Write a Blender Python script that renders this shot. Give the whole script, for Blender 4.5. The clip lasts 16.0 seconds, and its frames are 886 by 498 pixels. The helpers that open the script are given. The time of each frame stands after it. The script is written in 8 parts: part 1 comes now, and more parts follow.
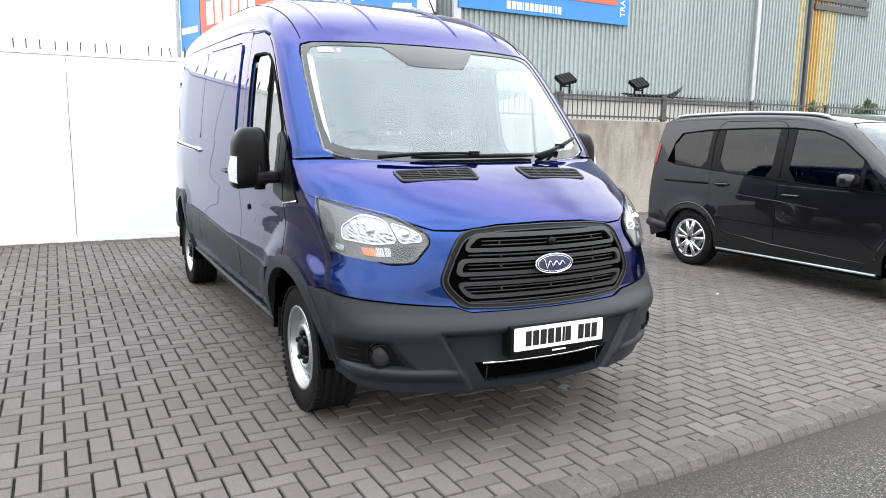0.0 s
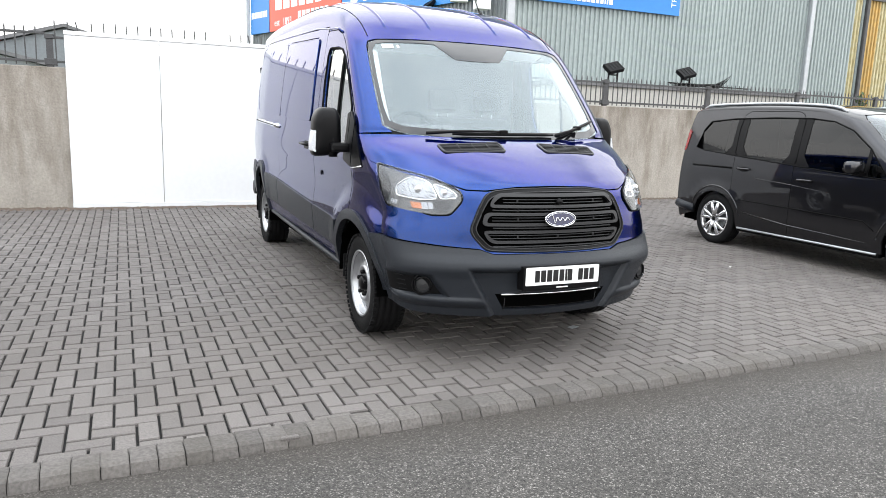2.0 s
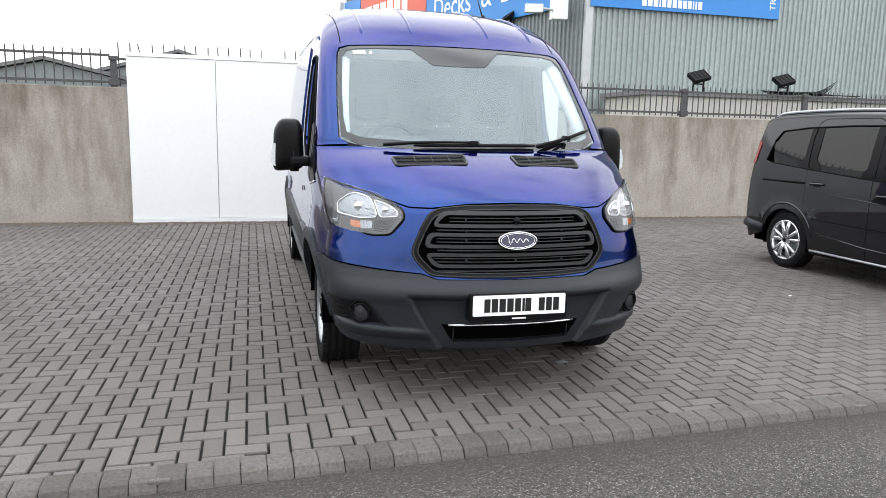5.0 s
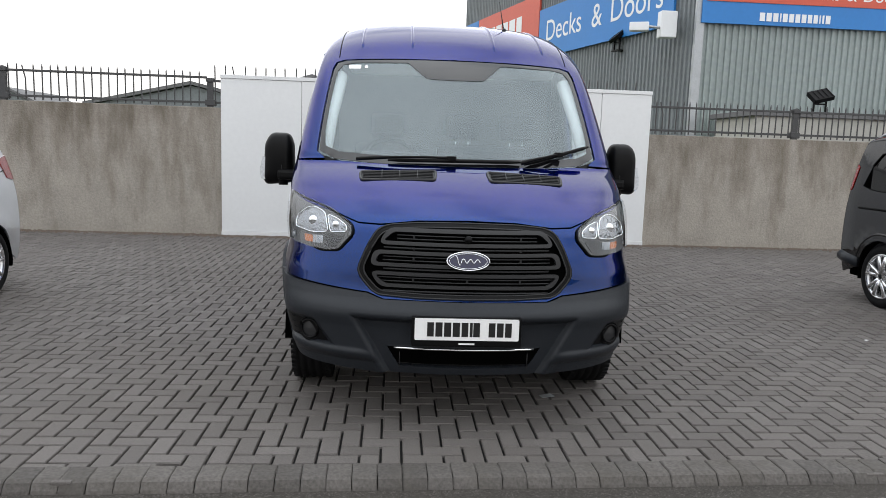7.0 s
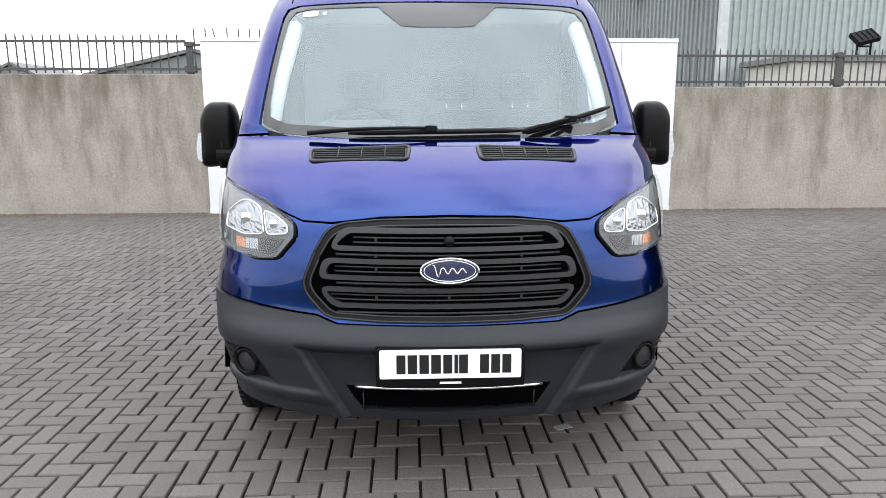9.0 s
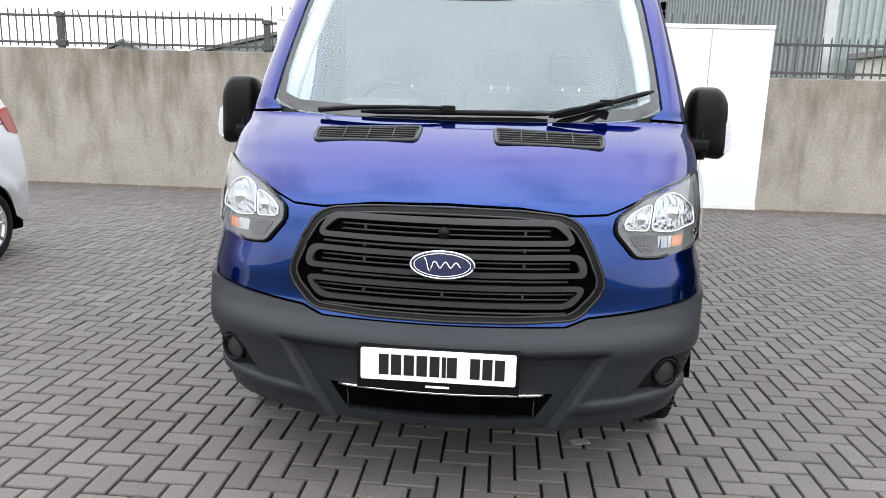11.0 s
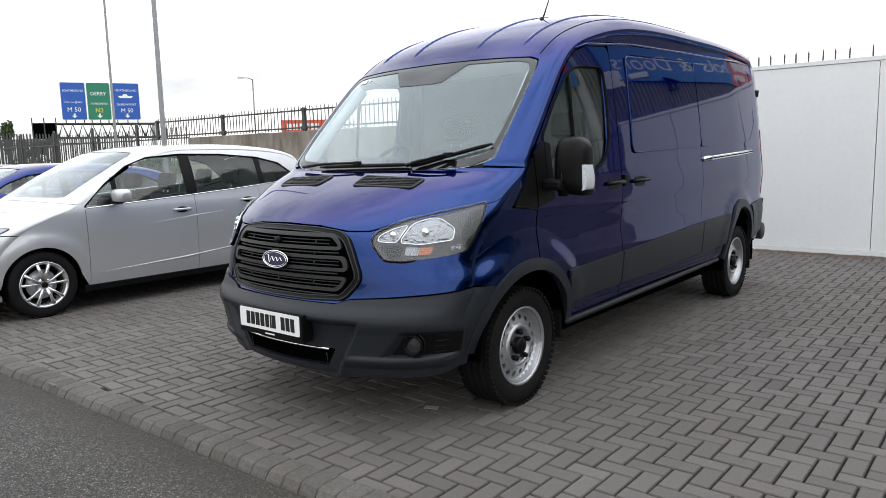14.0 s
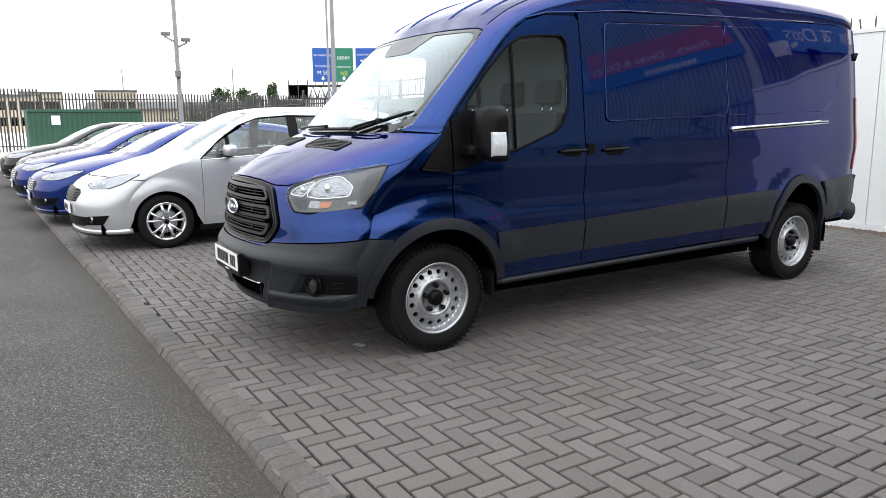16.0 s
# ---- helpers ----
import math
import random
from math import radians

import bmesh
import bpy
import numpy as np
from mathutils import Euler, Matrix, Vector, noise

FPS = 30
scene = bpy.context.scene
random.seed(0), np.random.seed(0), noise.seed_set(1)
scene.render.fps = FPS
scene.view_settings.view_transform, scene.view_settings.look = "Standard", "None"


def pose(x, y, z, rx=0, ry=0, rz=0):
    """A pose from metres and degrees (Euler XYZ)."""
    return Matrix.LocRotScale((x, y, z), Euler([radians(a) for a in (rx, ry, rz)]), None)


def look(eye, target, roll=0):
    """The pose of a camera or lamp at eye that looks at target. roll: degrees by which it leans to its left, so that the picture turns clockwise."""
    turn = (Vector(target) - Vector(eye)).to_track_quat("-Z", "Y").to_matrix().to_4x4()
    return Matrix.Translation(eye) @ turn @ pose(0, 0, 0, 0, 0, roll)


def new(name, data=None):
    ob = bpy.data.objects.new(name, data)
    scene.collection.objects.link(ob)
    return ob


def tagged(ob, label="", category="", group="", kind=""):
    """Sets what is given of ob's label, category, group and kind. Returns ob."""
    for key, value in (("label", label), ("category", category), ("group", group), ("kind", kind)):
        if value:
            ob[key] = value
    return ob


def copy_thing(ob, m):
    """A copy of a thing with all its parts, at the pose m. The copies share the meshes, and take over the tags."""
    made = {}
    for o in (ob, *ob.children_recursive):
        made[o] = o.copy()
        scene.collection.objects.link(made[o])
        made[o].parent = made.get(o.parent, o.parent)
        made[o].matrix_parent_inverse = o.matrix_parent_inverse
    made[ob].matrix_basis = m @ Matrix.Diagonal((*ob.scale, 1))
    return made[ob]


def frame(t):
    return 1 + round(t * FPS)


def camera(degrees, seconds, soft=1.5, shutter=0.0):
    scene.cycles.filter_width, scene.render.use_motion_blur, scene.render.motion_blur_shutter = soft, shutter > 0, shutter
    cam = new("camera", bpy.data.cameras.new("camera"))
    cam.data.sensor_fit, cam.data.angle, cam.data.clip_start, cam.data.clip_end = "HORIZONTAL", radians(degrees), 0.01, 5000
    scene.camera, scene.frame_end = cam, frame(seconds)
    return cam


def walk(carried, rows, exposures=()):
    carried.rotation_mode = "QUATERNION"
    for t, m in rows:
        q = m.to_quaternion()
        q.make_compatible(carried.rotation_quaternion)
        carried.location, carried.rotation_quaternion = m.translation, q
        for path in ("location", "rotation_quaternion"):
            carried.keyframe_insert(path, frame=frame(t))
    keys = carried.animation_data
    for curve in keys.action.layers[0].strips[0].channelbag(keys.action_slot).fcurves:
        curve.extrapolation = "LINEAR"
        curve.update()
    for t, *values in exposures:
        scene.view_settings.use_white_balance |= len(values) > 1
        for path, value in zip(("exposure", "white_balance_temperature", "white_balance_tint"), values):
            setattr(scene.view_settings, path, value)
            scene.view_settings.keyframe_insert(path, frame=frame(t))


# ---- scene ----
cam = camera(63.5, 16.0, soft=0.45)
PATH = [
    (0, (-2.061, -2.67, 1.503), (-1.12, -0.933, 1.19), 0.8),
    (0.5, (-2.32, -3.042, 1.453), (-1.413, -1.287, 1.143), 0.2),
    (1, (-2.415, -3.344, 1.501), (-1.57, -1.555, 1.21), 1.7),
    (1.5, (-2.403, -3.549, 1.478), (-1.6, -1.755, 1.109), 2.7),
    (2, (-2.406, -3.614, 1.485), (-1.6, -1.819, 1.127), 2.0),
    (2.5, (-2.355, -3.622, 1.477), (-1.509, -1.839, 1.148), 1.5),
    (3, (-2.256, -3.605, 1.473), (-1.355, -1.863, 1.083), 2.1),
    (3.5, (-2.081, -3.517, 1.485), (-1.204, -1.76, 1.105), 3.2),
    (4, (-1.913, -3.478, 1.492), (-1.035, -1.718, 1.13), 1.5),
    (4.5, (-1.605, -3.435, 1.47), (-0.941, -1.585, 1.101), 3.1),
    (5, (-1.352, -3.499, 1.47), (-0.839, -1.593, 1.148), 1.3),
    (5.2, (-1.254, -3.565, 1.444), (-0.743, -1.655, 1.148), 4.4),
    (7.3, (-0.227, -3.417, 1.447), (-0.152, -1.437, 1.177), -0.0),
    (7.5, (-0.141, -3.3, 1.453), (-0.086, -1.324, 1.145), -1.5),
    (8, (-0.056, -2.999, 1.459), (-0.036, -1.033, 1.09), -1.3),
    (8.5, (-0.134, -2.669, 1.475), (-0.063, -0.707, 1.093), -0.0),
    (9, (-0.127, -2.518, 1.481), (-0.039, -0.556, 1.105), -0.1),
    (9.2, (-0.149, -2.488, 1.487), (-0.053, -0.526, 1.111), 0.9),
    (11.3, (0.370, -2.263, 1.452), (0.156, -0.319, 1.036), 1.1),
    (11.5, (0.510, -2.283, 1.468), (0.242, -0.329, 1.140), 1.0),
    (12, (0.925, -2.463, 1.467), (0.367, -0.560, 1.212), 2.2),
    (12.5, (1.522, -2.515, 1.417), (0.689, -0.716, 1.148), 0.6),
    (13, (2.114, -2.622, 1.439), (1.146, -0.885, 1.232), -0.1),
    (13.5, (2.673, -2.503, 1.458), (1.488, -0.908, 1.224), 1.1),
    (14, (3.191, -2.365, 1.463), (1.929, -0.837, 1.196), -1.4),
    (14.5, (3.728, -2.209, 1.463), (2.379, -0.763, 1.161), -0.2),
    (15, (4.151, -1.897, 1.458), (2.618, -0.649, 1.151), 0.6),
    (15.5, (4.51, -1.657, 1.478), (2.858, -0.565, 1.195), 0.4),
    (16, (4.705, -1.271, 1.455), (3.037, -0.228, 1.098), -0.5),
]
EXPOSURES = [(0, 0.66), (0.5, 0.45), (1.5, 0.52), (3.0, 0.66), (4.5, 0.54), (5.0, 0.28), (5.2, 0.25), (7.4, -0.45), (8.0, -0.12), (8.5, 0.4), (9.0, 0.4), (11.5, 0.5), (12.0, -0.4), (12.5, -0.78), (13.0, -0.42), (13.5, -0.72), (14.0, -0.3), (14.5, 0.0), (15.0, -0.07), (15.5, 0.0), (16.0, 0.1)]
walk(cam, [(t, look(eye, target, roll)) for t, eye, target, roll in PATH], [(t, stops, 6950, 10) for t, stops in EXPOSURES])

# ---------------------------------------------------------------- light
SUN_EL, SUN_ROT = radians(75), radians(25)
world = bpy.data.worlds.new("overcast_sky")
scene.world = world
world.use_nodes = True
wn, wl = world.node_tree.nodes, world.node_tree.links
wn.clear()
w_out = wn.new("ShaderNodeOutputWorld")
w_bg = wn.new("ShaderNodeBackground")
w_sky = wn.new("ShaderNodeTexSky")
w_sky.sky_type, w_sky.sun_disc, w_sky.sun_elevation, w_sky.sun_rotation = "NISHITA", False, SUN_EL, SUN_ROT
w_sky.dust_density = 4.0
w_tc = wn.new("ShaderNodeTexCoord")
w_map = wn.new("ShaderNodeMapping")
w_map.inputs["Scale"].default_value = (1.0, 1.0, 2.6)
w_noise = wn.new("ShaderNodeTexNoise")
w_noise.inputs["Scale"].default_value, w_noise.inputs["Detail"].default_value, w_noise.inputs["Roughness"].default_value = 2.6, 5.0, 0.55
w_ramp = wn.new("ShaderNodeValToRGB")
w_ramp.color_ramp.elements[0].position, w_ramp.color_ramp.elements[1].position = 0.30, 0.50
w_ramp.color_ramp.elements[0].color, w_ramp.color_ramp.elements[1].color = (8.6, 9.1, 9.8, 1), (14.5, 14.65, 15.0, 1)
w_mix = wn.new("ShaderNodeMixRGB")
w_mix.inputs["Fac"].default_value = 0.97
wl.new(w_tc.outputs["Generated"], w_map.inputs["Vector"])
wl.new(w_map.outputs["Vector"], w_noise.inputs["Vector"])
wl.new(w_noise.outputs["Fac"], w_ramp.inputs["Fac"])
wl.new(w_sky.outputs["Color"], w_mix.inputs["Color1"])
wl.new(w_ramp.outputs["Color"], w_mix.inputs["Color2"])
# an overcast sky is brighter and bluer overhead than at the horizon
w_sep = wn.new("ShaderNodeSeparateXYZ")
w_rise = wn.new("ShaderNodeMixRGB")
w_rise.inputs["Color1"].default_value, w_rise.inputs["Color2"].default_value = (0.90, 0.90, 0.90, 1), (1.42, 1.55, 1.70, 1)
w_mul = wn.new("ShaderNodeMixRGB")
w_mul.blend_type = "MULTIPLY"
w_mul.inputs["Fac"].default_value = 1.0
wl.new(w_tc.outputs["Generated"], w_sep.inputs["Vector"])
wl.new(w_sep.outputs["Z"], w_rise.inputs["Fac"])
wl.new(w_mix.outputs["Color"], w_mul.inputs["Color1"])
wl.new(w_rise.outputs[0], w_mul.inputs["Color2"])
wl.new(w_mul.outputs["Color"], w_bg.inputs["Color"])
w_bg.inputs["Strength"].default_value = 0.13
wl.new(w_bg.outputs["Background"], w_out.inputs["Surface"])

sun_data = bpy.data.lights.new("sun", "SUN")
sun_data.energy, sun_data.angle, sun_data.color = 0.5, radians(120), (1.0, 0.96, 0.9)
sun = new("sun", sun_data)
sun.matrix_world = look((6, 12, 50), (0, 0, 0))


# ---------------------------------------------------------------- materials
def nodes_of(mat):
    return mat.node_tree.nodes, mat.node_tree.links


def material(name, color, rough=0.5, metal=0.0, coat=0.0, spec=0.5, var=0.0, scale=4.0, bump=0.0, bscale=60.0, fine=None,
             tint=None, rvar=0.0, streak=0.0):
    """A principled surface with variation at two scales, optional relief and stains."""
    mat = bpy.data.materials.new(name)
    mat.use_nodes = True
    n, l = nodes_of(mat)
    b = n["Principled BSDF"]
    b.inputs["Base Color"].default_value = (*color, 1)
    b.inputs["Roughness"].default_value, b.inputs["Metallic"].default_value = rough, metal
    b.inputs["Coat Weight"].default_value, b.inputs["Coat Roughness"].default_value = coat, 0.03
    b.inputs["Specular IOR Level"].default_value = spec
    tc = n.new("ShaderNodeTexCoord")
    if var or tint or rvar:
        big = n.new("ShaderNodeTexNoise")
        big.inputs["Scale"].default_value, big.inputs["Detail"].default_value, big.inputs["Roughness"].default_value = scale, 6.0, 0.6
        if streak:
            mp = n.new("ShaderNodeMapping")
            mp.inputs["Scale"].default_value = (1, 1, streak)
            l.new(tc.outputs["Object"], mp.inputs["Vector"])
            l.new(mp.outputs["Vector"], big.inputs["Vector"])
        else:
            l.new(tc.outputs["Object"], big.inputs["Vector"])
        small = n.new("ShaderNodeTexNoise")
        small.inputs["Scale"].default_value, small.inputs["Detail"].default_value = (fine or scale * 14), 3.0
        l.new(tc.outputs["Object"], small.inputs["Vector"])
        add = n.new("ShaderNodeMath")
        add.operation = "ADD"
        l.new(big.outputs["Fac"], add.inputs[0])
        l.new(small.outputs["Fac"], add.inputs[1])
        half = n.new("ShaderNodeMapRange")
        half.inputs["From Min"].default_value, half.inputs["From Max"].default_value = 0.65, 1.35
        l.new(add.outputs[0], half.inputs["Value"])
        if var or tint:
            mix = n.new("ShaderNodeMixRGB")
            other = tint or tuple(c * (1 - var) for c in color)
            bright = tuple(min(1, c * (1 + var)) for c in color)
            mix.inputs["Color1"].default_value, mix.inputs["Color2"].default_value = (*other, 1), (*bright, 1)
            l.new(half.outputs[0], mix.inputs["Fac"])
            l.new(mix.outputs["Color"], b.inputs["Base Color"])
        if rvar:
            rr = n.new("ShaderNodeMapRange")
            rr.inputs["To Min"].default_value, rr.inputs["To Max"].default_value = max(0, rough - rvar), min(1, rough + rvar)
            l.new(half.outputs[0], rr.inputs["Value"])
            l.new(rr.outputs[0], b.inputs["Roughness"])
    if bump:
        bn = n.new("ShaderNodeTexNoise")
        bn.inputs["Scale"].default_value, bn.inputs["Detail"].default_value = bscale, 4.0
        l.new(tc.outputs["Object"], bn.inputs["Vector"])
        bp = n.new("ShaderNodeBump")
        bp.inputs["Strength"].default_value, bp.inputs["Distance"].default_value = bump, 0.01
        l.new(bn.outputs["Fac"], bp.inputs["Height"])
        l.new(bp.outputs["Normal"], b.inputs["Normal"])
    return mat


def car_paint(name, color, flake, metal=0.5, rough=0.3, coat=1.0, ior=1.46):
    """Metallic lacquer: a flaked base under a clear coat, with faint dust."""
    mat = material(name, color, rough=rough, metal=metal, coat=1.0, spec=0.0)
    n, l = nodes_of(mat)
    b = n["Principled BSDF"]
    tc = n.new("ShaderNodeTexCoord")
    vor = n.new("ShaderNodeTexVoronoi")
    vor.inputs["Scale"].default_value = 700
    l.new(tc.outputs["Object"], vor.inputs["Vector"])
    mix = n.new("ShaderNodeMixRGB")
    mix.inputs["Color1"].default_value, mix.inputs["Color2"].default_value = (*color, 1), (*flake, 1)
    l.new(vor.outputs["Color"], mix.inputs["Fac"])
    l.new(mix.outputs["Color"], b.inputs["Base Color"])
    haze = n.new("ShaderNodeTexNoise")
    haze.inputs["Scale"].default_value, haze.inputs["Detail"].default_value = 3.0, 8.0
    l.new(tc.outputs["Object"], haze.inputs["Vector"])
    mr = n.new("ShaderNodeMapRange")
    mr.inputs["From Min"].default_value, mr.inputs["From Max"].default_value = 0.3, 0.75
    mr.inputs["To Min"].default_value, mr.inputs["To Max"].default_value = 0.008, 0.035
    l.new(haze.outputs["Fac"], mr.inputs["Value"])
    l.new(mr.outputs[0], b.inputs["Coat Roughness"])
    if max(color) < 0.2:
        b.inputs["Specular Tint"].default_value = (*[min(1, 2 * c) for c in flake], 1)
        b.inputs["Coat Weight"].default_value, b.inputs["Coat IOR"].default_value = coat, ior
    return mat


def glass(name, tint=(0.8, 0.85, 0.84), gloss=1.0, sheen=(1, 1, 1), haze=0.0):
    """Two-sided pane: clear body, mirror gloss by angle, and a pale veil of haze put into the colour."""
    mat = bpy.data.materials.new(name)
    mat.use_nodes = True
    n, l = nodes_of(mat)
    n.clear()
    out, mix = n.new("ShaderNodeOutputMaterial"), n.new("ShaderNodeMixShader")
    tr, gl, fr = n.new("ShaderNodeBsdfTransparent"), n.new("ShaderNodeBsdfGlossy"), n.new("ShaderNodeLayerWeight")
    tr.inputs["Color"].default_value = (*tint, 1)
    gl.inputs["Roughness"].default_value = 0.17 if haze else 0.01
    # gloss by angle, the same from either side of the pane
    fr.inputs["Blend"].default_value = 0.5
    steep, lift = n.new("ShaderNodeMath"), n.new("ShaderNodeMath")
    steep.operation, lift.operation = "POWER", "MULTIPLY_ADD"
    steep.inputs[1].default_value = 5.0
    lift.inputs[1].default_value, lift.inputs[2].default_value = 0.957, 0.043
    l.new(fr.outputs["Facing"], steep.inputs[0])
    l.new(steep.outputs[0], lift.inputs[0])
    mul = n.new("ShaderNodeMath")
    mul.operation, mul.use_clamp = "MULTIPLY", True
    mul.inputs[1].default_value = 2.0 * gloss
    l.new(lift.outputs[0], mul.inputs[0])
    l.new(mul.outputs[0], mix.inputs["Fac"])
    gl.inputs["Color"].default_value = (*sheen, 1)
    body = tr
    # even blue-grey diffuse share, painted in as the pale haze over the pane
    if haze:
        body, df = n.new("ShaderNodeMixShader"), n.new("ShaderNodeBsdfDiffuse")
        df.inputs["Color"].default_value = (0.36, 0.43, 0.46, 1)
        body.inputs["Fac"].default_value = haze
        l.new(tr.outputs[0], body.inputs[1])
        l.new(df.outputs[0], body.inputs[2])
    l.new(body.outputs[0], mix.inputs[1])
    l.new(gl.outputs[0], mix.inputs[2])
    l.new(mix.outputs[0], out.inputs["Surface"])
    return mat


def piece_material(name, colors, rough=0.8, bump=0.5, bscale=90.0, stain=(0.3, 0.27, 0.24), stain_scale=0.9, stain_amt=0.35):
    """For pieces that differ one by one: colour by piece, grain, and broad stains."""
    mat = bpy.data.materials.new(name)
    mat.use_nodes = True
    n, l = nodes_of(mat)
    b = n["Principled BSDF"]
    b.inputs["Roughness"].default_value = rough
    tc, geo, oi = n.new("ShaderNodeTexCoord"), n.new("ShaderNodeNewGeometry"), n.new("ShaderNodeObjectInfo")
    add = n.new("ShaderNodeMath")
    add.operation = "ADD"
    fr = n.new("ShaderNodeMath")
    fr.operation = "FRACT"
    l.new(geo.outputs["Random Per Island"], add.inputs[0])
    l.new(oi.outputs["Random"], add.inputs[1])
    l.new(add.outputs[0], fr.inputs[0])
    ramp = n.new("ShaderNodeValToRGB")
    e = ramp.color_ramp.elements
    e[0].color, e[1].color = (*colors[0], 1), (*colors[-1], 1)
    for i, c in enumerate(colors[1:-1], 1):
        e.new(i / (len(colors) - 1)).color = (*c, 1)
    l.new(fr.outputs[0], ramp.inputs["Fac"])
    grain, broad = n.new("ShaderNodeTexNoise"), n.new("ShaderNodeTexNoise")
    grain.inputs["Scale"].default_value, grain.inputs["Detail"].default_value = bscale, 5.0
    broad.inputs["Scale"].default_value, broad.inputs["Detail"].default_value, broad.inputs["Roughness"].default_value = stain_scale, 7.0, 0.62
    l.new(geo.outputs["Position"], grain.inputs["Vector"])
    l.new(geo.outputs["Position"], broad.inputs["Vector"])
    gm = n.new("ShaderNodeMapRange")
    gm.inputs["From Min"].default_value, gm.inputs["From Max"].default_value = 0.3, 0.7
    gm.inputs["To Min"].default_value, gm.inputs["To Max"].default_value = 0.72, 1.25
    l.new(grain.outputs["Fac"], gm.inputs["Value"])
    m1 = n.new("ShaderNodeMixRGB")
    m1.blend_type = "MULTIPLY"
    m1.inputs["Fac"].default_value = 1.0
    l.new(ramp.outputs["Color"], m1.inputs["Color1"])
    l.new(gm.outputs[0], m1.inputs["Color2"])
    bm_ = n.new("ShaderNodeMapRange")
    bm_.inputs["From Min"].default_value, bm_.inputs["From Max"].default_value = 0.45, 0.72
    bm_.inputs["To Min"].default_value, bm_.inputs["To Max"].default_value = 0.0, stain_amt
    l.new(broad.outputs["Fac"], bm_.inputs["Value"])
    m2 = n.new("ShaderNodeMixRGB")
    m2.inputs["Color2"].default_value = (*stain, 1)
    l.new(bm_.outputs[0], m2.inputs["Fac"])
    l.new(m1.outputs["Color"], m2.inputs["Color1"])
    l.new(m2.outputs["Color"], b.inputs["Base Color"])
    bp = n.new("ShaderNodeBump")
    bp.inputs["Strength"].default_value, bp.inputs["Distance"].default_value = bump, 0.004
    l.new(grain.outputs["Fac"], bp.inputs["Height"])
    l.new(bp.outputs["Normal"], b.inputs["Normal"])
    return mat


BLUE = car_paint("deep_blue_metallic", (0.0003, 0.0095, 0.062), (0.0006, 0.038, 0.200), 0.97, 0.20, ior=1.38)
SILVER = car_paint("silver_metallic", (0.46, 0.47, 0.49), (0.62, 0.63, 0.65), 0.6, 0.32)
GRAPHITE = car_paint("graphite_metallic", (0.012, 0.012, 0.0135), (0.034, 0.034, 0.038), 0.85, 0.32)
BLACKPAINT = car_paint("black_metallic", (0.006, 0.006, 0.007), (0.015, 0.015, 0.018), 0.4)
COBALT = car_paint("cobalt_metallic", (0.002, 0.013, 0.10), (0.005, 0.034, 0.22), 0.8)
PLASTIC = material("textured_dark_plastic", (0.0135, 0.0160, 0.0205), rough=0.42, spec=0.3, var=0.12, scale=3, bump=0.25, bscale=420)
TRIM = material("black_trim", (0.004, 0.004, 0.0045), rough=0.36, spec=0.13, var=0.2, scale=8)
GRILLE = material("grille_plastic", (0.022, 0.022, 0.0235), rough=0.42, spec=0.32, var=0.1, scale=10)
# near-black without gloss; puts deep shade into the colour of gaps, housings and undersides
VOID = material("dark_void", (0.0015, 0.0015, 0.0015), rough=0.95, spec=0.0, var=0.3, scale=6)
RUBBER = material("tyre_rubber", (0.008, 0.008, 0.0085), rough=0.75, spec=0.12, var=0.35, scale=9, bump=0.2, bscale=150)
SEAM = material("rubber_seal", (0.004, 0.004, 0.004), rough=0.8, spec=0.1, var=0.2, scale=9)
STEEL = material("painted_steel_rim", (0.40, 0.41, 0.425), rough=0.32, metal=0.75, var=0.12, scale=12)
ALLOY = material("alloy_rim", (0.66, 0.66, 0.67), rough=0.25, metal=0.85, var=0.06, scale=12)
CHROME = material("chrome", (0.86, 0.87, 0.88), rough=0.08, metal=1.0, rvar=0.05)
REFLECTOR = material("lamp_reflector", (0.27, 0.28, 0.295), rough=0.12, metal=1.0, rvar=0.05, scale=30)
BEZEL = material("lamp_surround", (0.085, 0.087, 0.090), rough=0.4, spec=0.4, var=0.12, scale=20)
LAMPBLACK = material("lamp_bezel", (0.040, 0.041, 0.044), rough=0.35, spec=0.3, var=0.3, scale=20)
AMBER = material("amber_lens", (0.40, 0.12, 0.035), rough=0.2, coat=0.5, var=0.1, scale=40)
REDLENS = material("red_lens", (0.22, 0.006, 0.006), rough=0.12, coat=0.8, var=0.15, scale=30)
CLEAR = glass("clear_lens", (0.95, 0.96, 0.97), 0.4)
GLASS = glass("windscreen_glass", (0.90, 0.965, 0.98), 1.0, (0.88, 0.97, 1.0), 0.15)
DARKGLASS = glass("tinted_glass", (0.07, 0.075, 0.08), 0.45)
CARSCREEN = glass("car_screen_glass", (0.66, 0.72, 0.72), 0.8, (0.92, 0.97, 1.0), 0.04)
SIDEGLASS = glass("side_glass", (0.82, 0.90, 0.90), 0.8)
FRIT = material("screen_border", (0.006, 0.006, 0.007), rough=0.05, spec=0.6, var=0.1, scale=20)
LAMPSILVER = material("silvered_lamp", (0.72, 0.73, 0.75), rough=0.3, metal=0.3, coat=0.6, var=0.25, scale=45)
WHITE = material("white_plate", (0.8, 0.8, 0.8), rough=0.35, var=0.03, scale=9)
INK = material("black_ink", (0.008, 0.008, 0.008), rough=0.4, var=0.1, scale=9)
HEADLINER = material("pale_cabin_trim", (0.62, 0.64, 0.64), rough=0.8, var=0.08, scale=5)
CABINGREY = material("grey_cabin_panel", (0.10, 0.105, 0.105), rough=0.8, var=0.1, scale=5)
